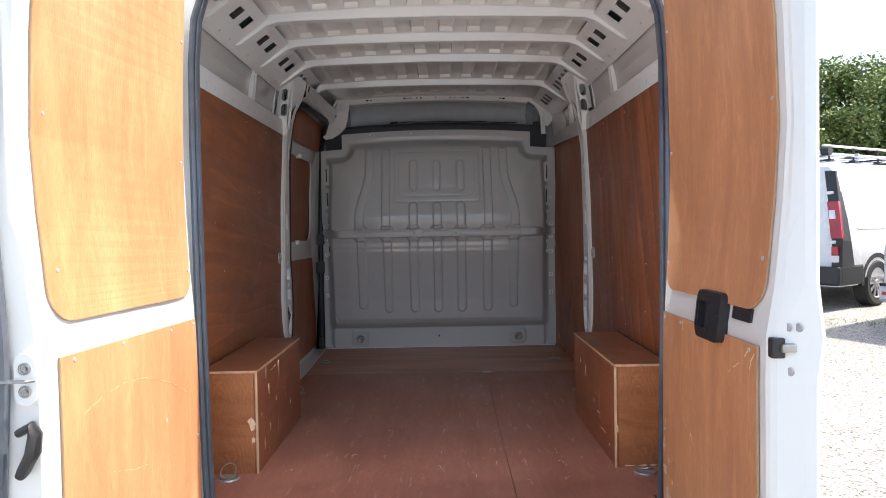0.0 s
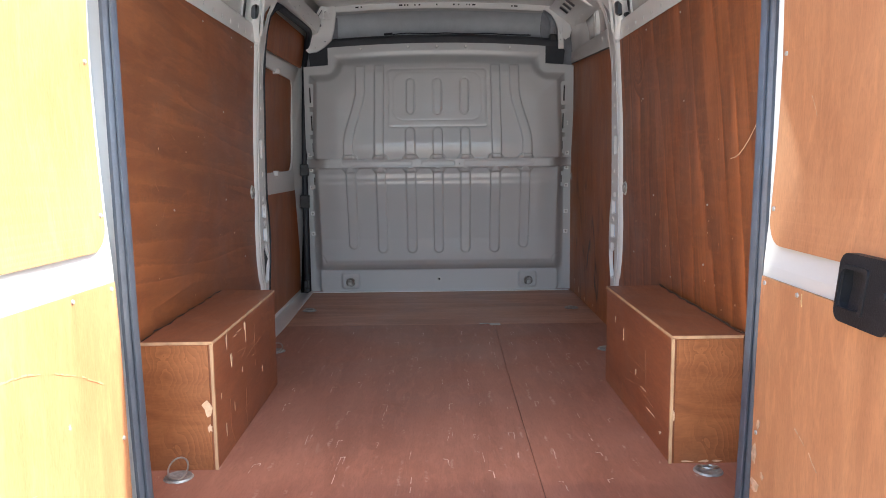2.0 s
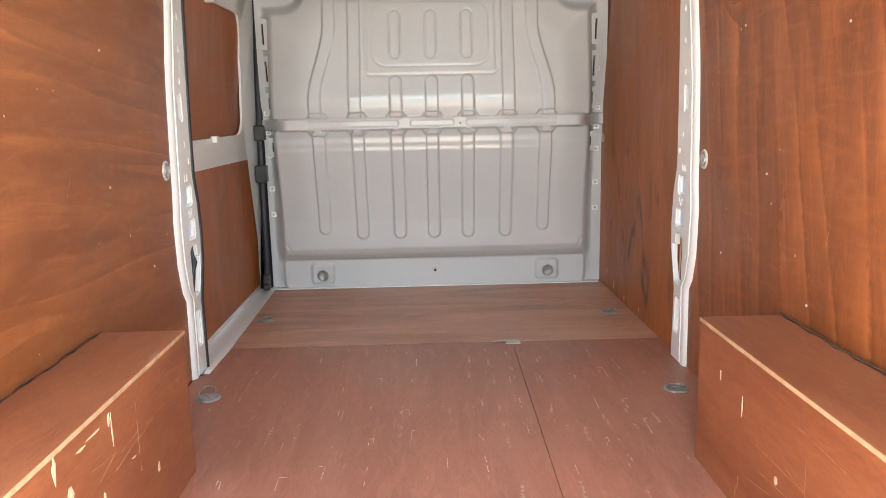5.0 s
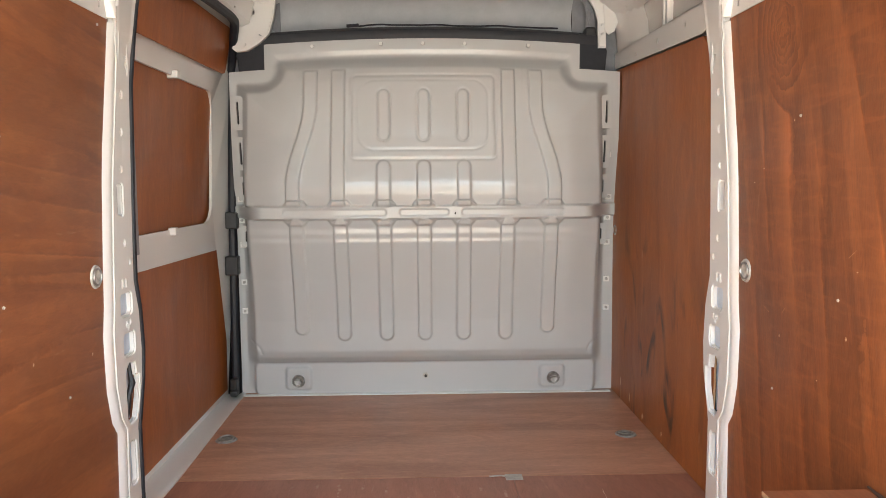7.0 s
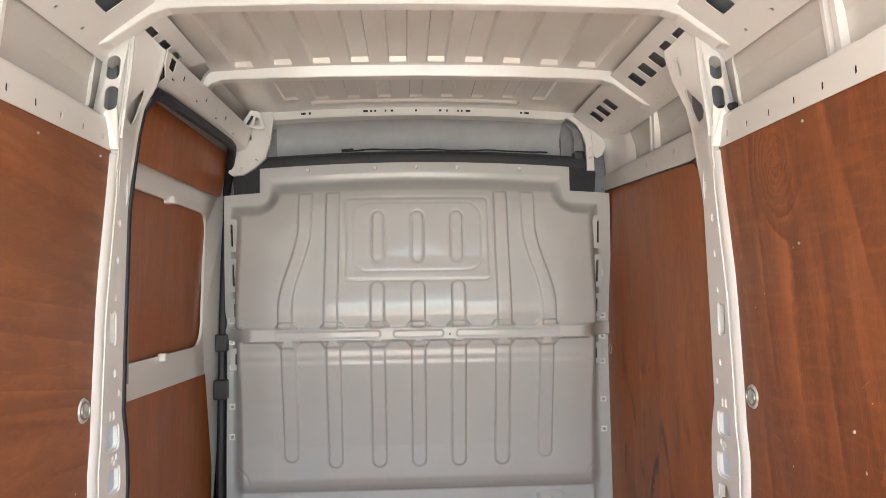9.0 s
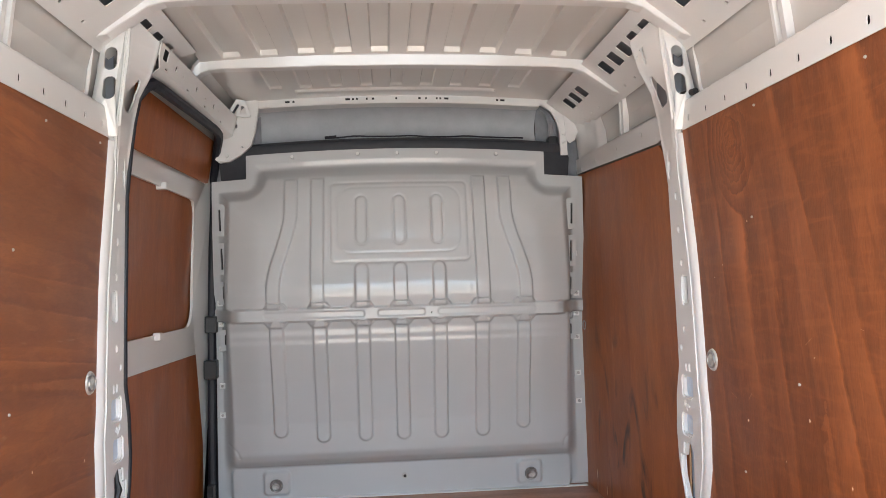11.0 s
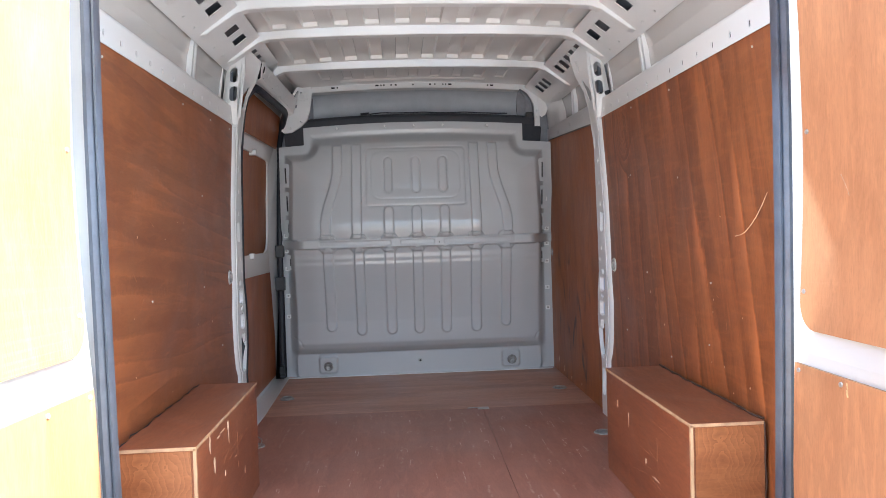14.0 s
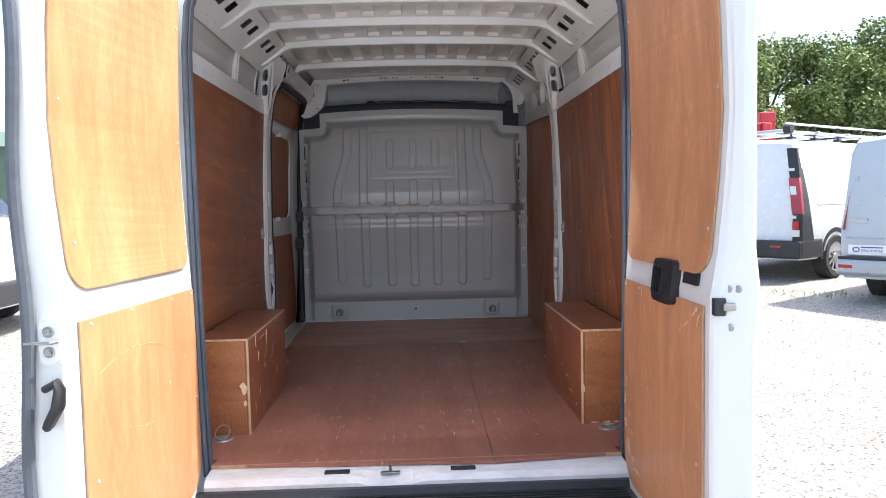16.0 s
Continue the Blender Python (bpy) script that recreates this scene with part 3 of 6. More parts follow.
for side, wall in ((-1, wall_left), (1, wall_right)):
    bm = bmesh.new()
    plate(bm, PILLAR, PHOLES, lambda y, z, d: (side * (pillar_x(z) + d), y, z), 0.018)
    bmesh.ops.recalc_face_normals(bm, faces=bm.faces)
    inner = [e for e in bm.edges if e.calc_face_angle(0) > 1.2 and all(abs(v.co.x) < pillar_x(v.co.z) + 0.004 for v in e.verts)]
    bmesh.ops.bevel(bm, geom=inner, offset=0.005, segments=2, affect="EDGES")
    part("pillar", bm, WHITE, wall, smooth=True)
    bm = bmesh.new()
    line = [(z, float(np.interp(z, *zip(*RETURN)))) for z in (FLOOR, 0.7, 0.84, 0.86, 0.88, 0.90, 0.95, 1.0, 1.08, 1.16, 1.25, 1.35, 1.6, 1.95, 2.06)]
    loft(bm, [[(side * (pillar_x(z) + a), y + b, z) for a, b in ((0.004, 0.040), (0.0012, 0.026), (0.004, 0.013), (0.014, 0.001), (0.024, -0.004), (0.024, 0.040))] for z, y in line])
    part("pillar_return", bm, WHITE, wall, smooth=True)
    part("pillar_core", boxes((side * 0.915, side * 0.985, 1.70, 1.85, FLOOR, 0.86), (side * 0.934, side * 0.985, 1.70, 1.87, 0.86, 1.06), (side * 0.915, side * 0.985, 1.70, 1.86, 1.06, 1.35)), CORE_BLUE, wall)
    # grey sheets paint in the shade behind the pillar head's holes
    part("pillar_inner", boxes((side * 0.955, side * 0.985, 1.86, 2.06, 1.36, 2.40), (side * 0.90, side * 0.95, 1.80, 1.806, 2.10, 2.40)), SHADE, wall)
    # the head's rearward face with its two long holes, turning out to the skin
    bm = bmesh.new()
    plate(bm, [(0.0, 2.07), (1.0, 2.07), (1.0, 2.41), (0.0, 2.41)], [[(u + 0.185 * math.cos(q), z + 0.018 * math.sin(q) + (0.017 if math.sin(q) > 0 else -0.017)) for q in np.linspace(0.1, 2 * math.pi + 0.1, 16, endpoint=False)] for u, z in ((0.40, 2.296), (0.36, 2.208))],
          lambda a, z, d: (side * (curve_through(GUSSET_REAR, z) * (1 - a) + (skin_x(z) - 0.003) * a), fold_y(z) * (1 - a) + 1.712 * a - 0.012 * a + 0.03 * a ** 4 + d, z), 0.006)
    part("pillar_head", bm, WHITE, wall)
    cuts = [[(0.64, 2.264), (0.54, 2.238), (0.24, 2.196), (0.20, 2.176), (0.27, 2.158), (0.55, 2.154), (0.65, 2.166), (0.76, 2.204), (0.77, 2.232), (0.73, 2.258)]]
    if side > 0:
        cuts += [[(0.64, 2.30), (0.72, 2.30), (0.74, 2.38), (0.66, 2.38)], [(0.84, 2.335), (0.94, 2.33), (0.94, 2.365), (0.84, 2.37)]]

    def cut_away(q, z):
        for ring in cuts:
            odd = False
            for (qa, za), (qb, zb) in zip(ring, ring[1:] + ring[:1]):
                if (za > z) != (zb > z) and q < qa + (qb - qa) * (z - za) / (zb - za):
                    odd = not odd
            if odd:
                return True
        return False

    bm = bmesh.new()
    qs, zs = np.linspace(0, 1, 45), np.linspace(1.98, 2.44, 94)
    grid = [[bm.verts.new(gusset_at(side, q, z, 0.004 * math.exp(-((q - 0.10) / 0.05) ** 2) - 0.004 * math.exp(-((q - 0.93) / 0.05) ** 2))) for q, z in ((q, z - 0.055 * q * smooth_step(2.20, 2.44, z)) for q in qs)] for z in zs]
    for i in range(len(zs) - 1):
        for k in range(len(qs) - 1):
            if not cut_away((qs[k] + qs[k + 1]) / 2, (zs[i] + zs[i + 1]) / 2):
                bm.faces.new((grid[i][k], grid[i][k + 1], grid[i + 1][k + 1], grid[i + 1][k]))
    for i in range(1, len(zs) - 1):
        for k in range(1, len(qs) - 1):
            v = grid[i][k]
            if 0 < len(v.link_faces) < 4:
                near = []
                for ring in cuts:
                    for a, c in zip(ring, ring[1:] + ring[:1]):
                        a, c, p = Vector((a[0] * 0.2, a[1])), Vector((c[0] * 0.2, c[1])), Vector((qs[k] * 0.2, zs[i]))
                        f = max(0.0, min(1.0, (p - a).dot(c - a) / (c - a).length_squared))
                        near.append(((a.lerp(c, f) - p).length, a.lerp(c, f)))
                w = min(near, key=lambda n: n[0])[1]
                v.co = gusset_at(side, w.x / 0.2, w.y, 0.0)
    bmesh.ops.delete(bm, geom=[v for v in bm.verts if not v.link_faces], context="VERTS")
    bmesh.ops.recalc_face_normals(bm, faces=bm.faces)
    bmesh.ops.dissolve_degenerate(bm, dist=0.0004, edges=list(bm.edges))
    back = bmesh.ops.extrude_face_region(bm, geom=list(bm.faces), use_keep_orig=True)["geom"]
    bmesh.ops.translate(bm, verts=[v for v in back if isinstance(v, bmesh.types.BMVert)], vec=(side * 0.006, 0.002, 0))
    bmesh.ops.recalc_face_normals(bm, faces=bm.faces)
    part("pillar_gusset", bm, WHITE, wall, smooth=True)
    # sheet behind the gusset's cuts, darker on the right for the hollow's shade
    part("gusset_hollow_sheet", boxes((side * 0.925, side * 0.935, 1.76, 2.02, 2.06, 2.40)), SKIN_GREY if side < 0 else SHADE, wall)
    bm = bmesh.new()
    tube(bm, [gusset_at(side, 0.04, z, -0.002) for z in np.linspace(2.10, 2.43, 9)], 0.0055, 6)
    part("fold_bead", bm, WHITE, wall, smooth=True)
    bm = bmesh.new()
    tube(bm, [(side * (skin_x(z) - 0.004), 1.71 - 0.06 * max(0, (2.20 - z) / 0.05) ** 2 - 0.10 * max(0, (z - 2.33) / 0.06), z) for z in np.linspace(2.15, 2.38, 12)], 0.006, 6)
    part("seam_bead", bm, WHITE, wall, smooth=True)
    # rail above the lining, with its row of holes
    bm = bmesh.new()
    holes = [oblong(y, 2.097, 0.011, 0.020) for y in np.arange(0.075, 1.72, 0.125)]
    plate(bm, [(-0.13, 2.066), (1.755, 2.066), (1.742, 2.10), (1.715, 2.146), (-0.13, 2.146)], holes, lambda y, z, d: (side * (half_width(z) - 0.006 + d), y, z), 0.003)
    # its rounded top edge turning out to the skin, dented at each spot weld
    ys = np.linspace(-0.13, 1.715, 180)
    loft(bm, [[(side * (half_width(2.146) - 0.006 + a), y, 2.146 + b - (0.0022 if abs((y / 0.125) % 1.0 - 0.45) < 0.10 else 0.0) * k) for a, b, k in ((0.0, 0.0, 0), (0.0015, 0.007, 0), (0.006, 0.012, 1), (0.013, 0.0145, 1), (0.024, 0.015, 0), (0.062, 0.012, 0))] for y in ys], caps=False, closed=False)
    part("rail", bm, WHITE, wall)
    # dark sheet that gives the rail's holes their shade
    part("rail_hole_shade", boxes((side * 0.93, side * 0.95, -0.12, 1.7, 2.03, 2.15)), DARK, wall)
    # outer skin seen above the rail, a shallow pressing round each bay
    bm = bmesh.new()
    zs = [2.02, 2.16, 2.26, 2.36, 2.44]
    loft(bm, [[(side * skin_x(z), y, z) for z in zs] for y in (-0.15, 1.9, 3.3)], caps=False, closed=False)
    part("upper_skin", bm, SKIN_GREY, wall)
    # upright channel under the third bow: two ribs, the gap's shade a dark strip
    bm = bmesh.new()
    zs = np.linspace(2.15, 2.345, 7)
    for dy, wdt in ((-0.030, 0.020), (0.012, 0.014)):
        loft(bm, [[(side * skin_x(z), 1.205 + dy - 0.004, z), (side * (skin_x(z) - 0.020), 1.205 + dy, z), (side * (skin_x(z) - 0.020), 1.205 + dy + wdt, z), (side * skin_x(z), 1.205 + dy + wdt + 0.004, z)] for z in zs])
    strut = part("strut", bm, WHITE, wall)
    bm = bmesh.new()
    loft(bm, [[(side * (skin_x(z) - 0.001), 1.199, z), (side * (skin_x(z) - 0.004), 1.199, z), (side * (skin_x(z) - 0.004), 1.214, z), (side * (skin_x(z) - 0.001), 1.214, z)] for z in (2.19, 2.25, 2.325)])
    part("gap_shade", bm, DARK, strut)
    # seams of the outer sheet over the other bays
    bm = bmesh.new()
    tube(bm, [(side * (skin_x(2.318) - 0.004), y, 2.318) for y in (-0.12, 0.4, 0.8, 1.18)], 0.003, 5)
    part("sheet_seam", bm, WHITE, wall, smooth=True)
# front upper bay on the right
bm = bmesh.new()
plate(bm, [(1.88, 2.085), (2.0, 2.068), (3.17, 2.12), (3.17, 2.19), (1.88, 2.165)], [oblong(y, 2.13, 0.012, 0.02) for y in (2.15, 2.45, 2.75, 3.0)], lambda y, z, d: (0.905 + d, y, z), 0.003)
plate(bm, [(1.88, 0), (3.17, 0), (3.17, 0.06), (1.88, 0.06)], [], lambda y, b, d: (0.905 + b, y, 2.165 + 0.02 * (y - 1.88) - d), 0.003)
part("rail", bm, WHITE, wall_right)
bm = bmesh.new()
for dy, wdt in ((-0.016, 0.022), (0.026, 0.012)):
    loft(bm, [[(skin_x(z), 2.38 + (2.35 - z) * 0.35 + dy - 0.005, z), (skin_x(z) - 0.022, 2.38 + (2.35 - z) * 0.35 + dy, z), (skin_x(z) - 0.022, 2.38 + (2.35 - z) * 0.35 + dy + wdt, z), (skin_x(z), 2.38 + (2.35 - z) * 0.35 + dy + wdt + 0.005, z)] for z in np.linspace(2.16, 2.35, 6)])
strut = part("strut", bm, WHITE, wall_right)
# dark strip painted as the shade between these two ribs
bm = bmesh.new()
loft(bm, [[(skin_x(z) - 0.001, 2.392 + (2.35 - z) * 0.35, z), (skin_x(z) - 0.005, 2.392 + (2.35 - z) * 0.35, z), (skin_x(z) - 0.005, 2.402 + (2.35 - z) * 0.35, z), (skin_x(z) - 0.001, 2.402 + (2.35 - z) * 0.35, z)] for z in (2.19, 2.25, 2.30)])
part("gap_shade", bm, DARK, strut)
# swollen closing sheet in the front corner
bm = bmesh.new()
loft(bm, [[(skin_x(z) - a, y + 0.10 * (2.34 - z), z) for y, a in ((2.70, 0.0), (2.74, 0.018), (2.79, 0.030), (2.83, 0.026), (2.87, 0.036), (2.91, 0.030), (2.95, 0.044), (3.02, 0.050))] for z in np.linspace(2.16, 2.36, 6)], caps=False, closed=False)
part("corner_sheet", bm, WHITE, wall_right, smooth=True)

# ---- sliding door on the left ----
slide = thing("sliding_door", (-0.98, 2.5, 0.56), "closed white sliding door with plywood panels seen from inside", "sliding door")
OUT = [(1.80, 0.548), (1.80, 2.36), (3.19, 2.36), (3.19, 0.548)]
slide_x = [(0.5, -0.985), (1.3, -0.975), (1.45, -0.965), (1.95, -0.950), (2.02, -0.930), (2.07, -0.902), (2.30, -0.872), (2.4, -0.860)]


def slide_place(y, z, d):
    return (curve_through(slide_x, z) - d, y, z)


mid = oblong(2.42, 1.71, 1.06, 0.58, 0.09)
bm = bmesh.new()
plate(bm, OUT, [mid], slide_place, 0.012)
part("door_frame", bm, WHITE, slide)
bm = bmesh.new()
plate(bm, oblong(2.44, 1.71, 1.22, 0.64, 0.09), [], lambda y, z, d: (curve_through(slide_x, z) - 0.022 - d, y, z), 0.006)
part("ply_window_panel", bm, PLY_SLIDE, slide)
bm = bmesh.new()
plate(bm, [(1.92, 2.070), (2.945, 2.083), (2.972, 2.090), (2.983, 2.112), (3.008, 2.262), (3.000, 2.282), (2.975, 2.290), (1.92, 2.280)], [], lambda y, z, d: (curve_through(slide_x, z) + 0.008 - d, y, z), 0.006)
part("ply_upper_panel", bm, PLY_SLIDE, slide)
bm = bmesh.new()
plate(bm, [(1.82, 0.585), (1.82, 1.30), (3.15, 1.285), (3.15, 0.585)], [], lambda y, z, d: (curve_through(slide_x, z) + 0.008 - d, y, z), 0.006)
part("ply_lower_panel", bm, PLY_SLIDE, slide)
for z in (2.004, 1.414):
    bm = boxes((-0.975, -0.915 if z > 1.8 else -0.945, 2.395, 2.435, z - 0.015, z + 0.015), bevel=0.005)
    part("buffer", bm, WHITE, slide, "white plastic buffer")
bm = bmesh.new()
front_edge = [(0.57, 1.845), (0.84, 1.850), (0.98, 1.898), (1.08, 1.910), (1.2, 1.900), (1.3, 1.873), (1.5, 1.878), (1.9, 1.892)]
line = [(-(half_width(z) - 0.012), y, z) for z, y in front_edge] + [(-0.889, 1.912, 2.05), (-0.876, 1.908, 2.14), (-0.853, 1.888, 2.215)]
line += [(-0.832, 1.880, 2.252), (-0.812, 1.900, 2.270), (-0.803, 1.96, 2.269), (-0.801, 2.1, 2.271), (-0.802, 2.47, 2.285), (-0.803, 2.76, 2.294), (-0.810, 2.85, 2.291), (-0.826, 2.91, 2.272), (-0.848, 2.97, 2.235), (-0.875, 3.05, 2.17)]
line += [(-0.898, 3.10, 2.1), (-0.914, 3.105, 1.4), (-0.920, 3.105, 0.9), (-0.922, 3.105, 0.575)]
tube(bm, line, lambda k: 0.010 if k < 11 else 0.020 if k < 19 else 0.019, 8)
part("door_seal", bm, RUBBER, wall_left, "black rubber door seal", True)
bm = boxes((-0.935, -0.905, 3.045, 3.10, 0.575, 0.66), (-0.93, -0.895, 3.02, 3.06, 0.585, 0.61), bevel=0.005)
part("roller_bracket", bm, PLASTIC, wall_left, "black lower roller bracket")
part("slide_catch", boxes((-0.945, -0.885, 3.06, 3.12, 1.16, 1.25), (-0.94, -0.885, 3.07, 3.12, 1.38, 1.46), bevel=0.006), PLASTIC, wall_left)
bm = bmesh.new()
plate(bm, [(1.846, 2.265), (2.96, 2.268), (2.96, 2.352), (1.806, 2.335), (1.812, 2.30)], [oblong(1.872, 2.312, 0.050, 0.036, 0.006)] + [oblong(y, 2.305, 0.020, 0.018, 0.004) for y in (1.997, 2.265, 2.538)] + [oblong(y, 2.303, 0.009, 0.010) for y in (2.094, 2.40, 2.621)] + [oblong(y, 2.276, 0.030, 0.007, 0.003) for y in (1.906, 2.168, 2.422, 2.70)], lambda y, z, d: (-0.772 + 0.28 * (z - 2.265) - d, y, z + 0.042), 0.004)
plate(bm, [(1.850, 0.0), (2.98, 0.0), (2.98, 0.036), (1.872, 0.036)], [], lambda y, b, d: (-0.772 - b, y, 2.308 - 0.45 * b + d), 0.004)
# near-black sheet, painted shade for the holes of the door header
part("door_header_hole_shade", boxes((-0.80, -0.79, 1.90, 2.95, 2.312, 2.41)), DARK, wall_left)
part("door_header", bm, WHITE, wall_left)

# ---- wheel arch boxes ----
for side in (-1, 1):
    b0 = thing("wheel_arch_box", (side * 0.80, 0.58, FLOOR), "reddish plywood box over a wheel arch with pale chipped edges", "wheel arch box", "wheel arch boxes")
    y0, y1, top = 0.155, 1.0, 0.968
    xi, xo = side * 0.685, side * 0.897
    part("side_panel", boxes((xi, xi + side * 0.012, y0 + 0.001, y1, FLOOR, top - 0.012)), PLY_BOX, b0)
    part("end_panel", boxes((xi + side * 0.0125, xo, y0 - 0.001, y0 + 0.011, FLOOR, top - 0.0125)), PLY_END, b0)
    part("end_panel", boxes((xi + side * 0.0125, xo, y1 - 0.012, y1, FLOOR, top - 0.0125)), PLY_BOX, b0)
    part("top_panel", boxes((xi - side * 0.001, xo, y0 - 0.002, y1 + 0.001, top - 0.012, top)), PLY_BOX, b0)
    part("trim", boxes((xi - side * 0.0025, xi + side * 0.006, y0 - 0.004, y0 + 0.005, FLOOR, top - 0.006),
                       (xi - side * 0.003, xo, y0 - 0.004, y0 - 0.002, top - 0.010, top - 0.001), (xi - side * 0.003, xi - side * 0.001, y0 - 0.003, y1 + 0.001, top - 0.010, top - 0.001)), PLY_EDGE, b0, "bare pale plywood edge")

# ---- bulkhead ----
BOLT = paint("painted_bolt", (0.70, 0.70, 0.69), 0.25, 0.6)
bulk = thing("bulkhead", (0, 3.1, FLOOR), "ribbed grey painted steel bulkhead with a cross rail", "bulkhead", kind="structure")
BASE = [(0.55, 3.115), (0.60, 3.10), (0.70, 3.10), (0.728, 3.085), (0.742, 3.060), (0.765, 3.028), (0.80, 3.008), (0.86, 3.003), (0.95, 2.997), (1.15, 2.958), (1.25, 2.930), (1.325, 2.911), (1.345, 2.911), (1.362, 2.906), (1.390, 2.906), (1.41, 2.900), (1.46, 2.888), (1.50, 2.877), (1.548, 2.8695), (1.578, 2.869), (1.592, 2.870), (1.64, 2.876), (1.80, 2.896), (2.05, 2.910), (2.11, 2.925), (2.15, 2.97), (2.18, 3.03), (2.20, 3.045), (2.26, 3.052)]
fine = np.linspace(0.4, 2.4, 401)
soft = np.convolve(np.pad(np.interp(fine, *zip(*BASE)), 3, mode="edge"), np.hanning(7) / np.hanning(7).sum(), "valid")


def sd_box(x, z, cx, cz, w, h, r):
    qx, qz = np.abs(x - cx) - w / 2 + r, np.abs(z - cz) - h / 2 + r
    return np.hypot(np.maximum(qx, 0), np.maximum(qz, 0)) + np.minimum(np.maximum(qx, qz), 0) - r


def raised(sd, height, soft=0.005):
    return height * smooth_step(-soft, soft, -sd)


def groove(sd, depth, width=0.0045):
    return depth * np.exp(-((sd / width) ** 2))


gx, gz = np.linspace(-0.897, 0.922, 421), np.linspace(FLOOR + 0.001, 2.245, 421)
X, Z = np.meshgrid(gx, gz)
base = np.interp(Z, fine, soft)
ARCH = 0.05 * X ** 2 * smooth_step(1.9, 2.2, Z)
inside = sd_box(X, Z, 0, 1.38, 1.735, 1.64, 0.08)
notch = np.minimum(sd_box(X, Z, -0.835, 2.22, 0.28, 0.30, 0.05), sd_box(X, Z, 0.835, 2.22, 0.28, 0.30, 0.05))
inside = np.maximum(inside, -notch)
w = 0.8 * smooth_step(0.0, 0.075, -inside) + 0.2 * smooth_step(0.0, 0.22, -inside)
flange = 3.125 - 0.13 * smooth_step(1.3, 2.1, Z)
Y = flange + (base - flange) * w
Y = np.where(Z < 0.80, np.minimum(Y, 3.125), Y)
# foot of the sheet, set back under a pressed lip, with pockets for the lashing rings
low = raised(sd_box(X, Z, 0, 0.645, 1.655, 0.17, 0.035), 1.0, 0.010)
Y = Y * (1 - low) + 3.098 * low
pocket = np.minimum(sd_box(X, Z, -0.615, 0.650, 0.12, 0.11, 0.02), sd_box(X, Z, 0.615, 0.650, 0.12, 0.11, 0.02))
Y -= raised(pocket, 0.014, 0.008)
for side in (-1, 1):
    curl = np.hypot(X - side * 0.835, Z - 0.785) - 0.06
    Y += groove(np.where((side * X < 0.84) & (Z > 0.785), curl, 1.0), 0.004, 0.006)

for c in (-0.575, -0.378, -0.18, 0.0, 0.18, 0.378, 0.575):
    up = 0.03 if abs(c) > 0.5 else 0.0
    Y -= raised(sd_box(X, Z, c, 1.145 + up / 2, 0.062, 0.58 - up, 0.031), 0.011)
    Y -= raised(np.maximum(np.abs(X - c) - 0.052 + 0.8 * np.maximum(0, 1.425 - Z), np.abs(Z - 1.420) - 0.017), 0.012, 0.004)
    Y -= raised(np.maximum(np.abs(X - c) - 0.052 + 0.8 * np.maximum(0, Z - 1.495), np.abs(Z - 1.499) - 0.016), 0.011, 0.004)
for c in (-0.18, 0.0, 0.18):
    Y += groove(sd_box(X, Z, c, 1.895, 0.056, 0.232, 0.028), 0.0034, 0.005) - raised(sd_box(X, Z, c, 1.895, 0.05, 0.226, 0.025), 0.002)
    Y -= raised(sd_box(X, Z, c, 1.56, 0.060, 0.265, 0.030), 0.010)
for side in (-1, 1):
    Y -= raised(np.maximum(np.abs(X - side * 0.385) - 0.030, np.maximum(1.44 - Z, Z - 2.10)), 0.010)
    centre = side * (0.585 - 0.075 * smooth_step(1.58, 1.95, Z))
    Y -= raised(np.maximum(np.abs(X - centre) - 0.030, np.maximum(1.44 - Z, Z - 2.10)), 0.010)
# pressed frame of the blanked window
Y += groove(sd_box(X, Z, 0, 1.885, 0.655, 0.375, 0.025), 0.0032, 0.006)
Y += groove(sd_box(X, Z, 0, 1.895, 0.590, 0.310, 0.075), 0.0016, 0.005)
rail = 2.872
rail_y = rail + 0.225 * smooth_step(0.72, 0.90, np.abs(X)) ** 1.2
m = smooth_step(-0.005, 0.005, -(np.abs(Z - 1.46) - 0.030))
Y = Y * (1 - m) + rail_y * m
Y += raised(sd_box(np.abs(X), Z, 0.40, 1.46, 0.46, 0.030, 0.012), 0.004, 0.004) + raised(sd_box(X, Z, 0, 1.46, 0.22, 0.030, 0.012), 0.004, 0.004)
# the thin sheet is never quite flat
Y += 0.0012 * np.sin(7.3 * X + 1.1) * np.sin(5.1 * Z + 0.4) + 0.0006 * np.sin(19 * X - 4 * Z) * np.sin(13 * Z + 2)
bm = bmesh.new()
verts = {}
keep = ~((np.abs(X) > 0.735) & (Z > 2.130))
Z = Z - ARCH
X = X * (1 - 0.020 * smooth_step(1.5, 2.1, Z))
for i in range(len(gz)):
    for j in range(len(gx)):
        if keep[i, j]:
            verts[i, j] = bm.verts.new((X[i, j], Y[i, j], Z[i, j]))
for i in range(len(gz) - 1):
    for j in range(len(gx) - 1):
        q = [verts.get(k) for k in ((i, j), (i, j + 1), (i + 1, j + 1), (i + 1, j))]
        if all(q):
            bm.faces.new(q)
part("pressed_panel", bm, GREY, bulk, smooth=True)
part("foot_flange", boxes((-0.88, 0.90, 3.068, 3.094, FLOOR, FLOOR + 0.005), bevel=0.002), WHITE, bulk)
part("backing", boxes((-0.95, 0.95, 3.22, 3.24, 0.55, 2.24)), DARK, bulk)
for x in (-0.695, -0.142, 0.142, 0.69):
    bm = bmesh.new()
    disc(bm, (x, rail + (0.004 if abs(x) < 0.5 else 0.012), 1.455), (0, -1, 0), 0.008, 0.006)
    part("rivet", bm, DARK, bulk)
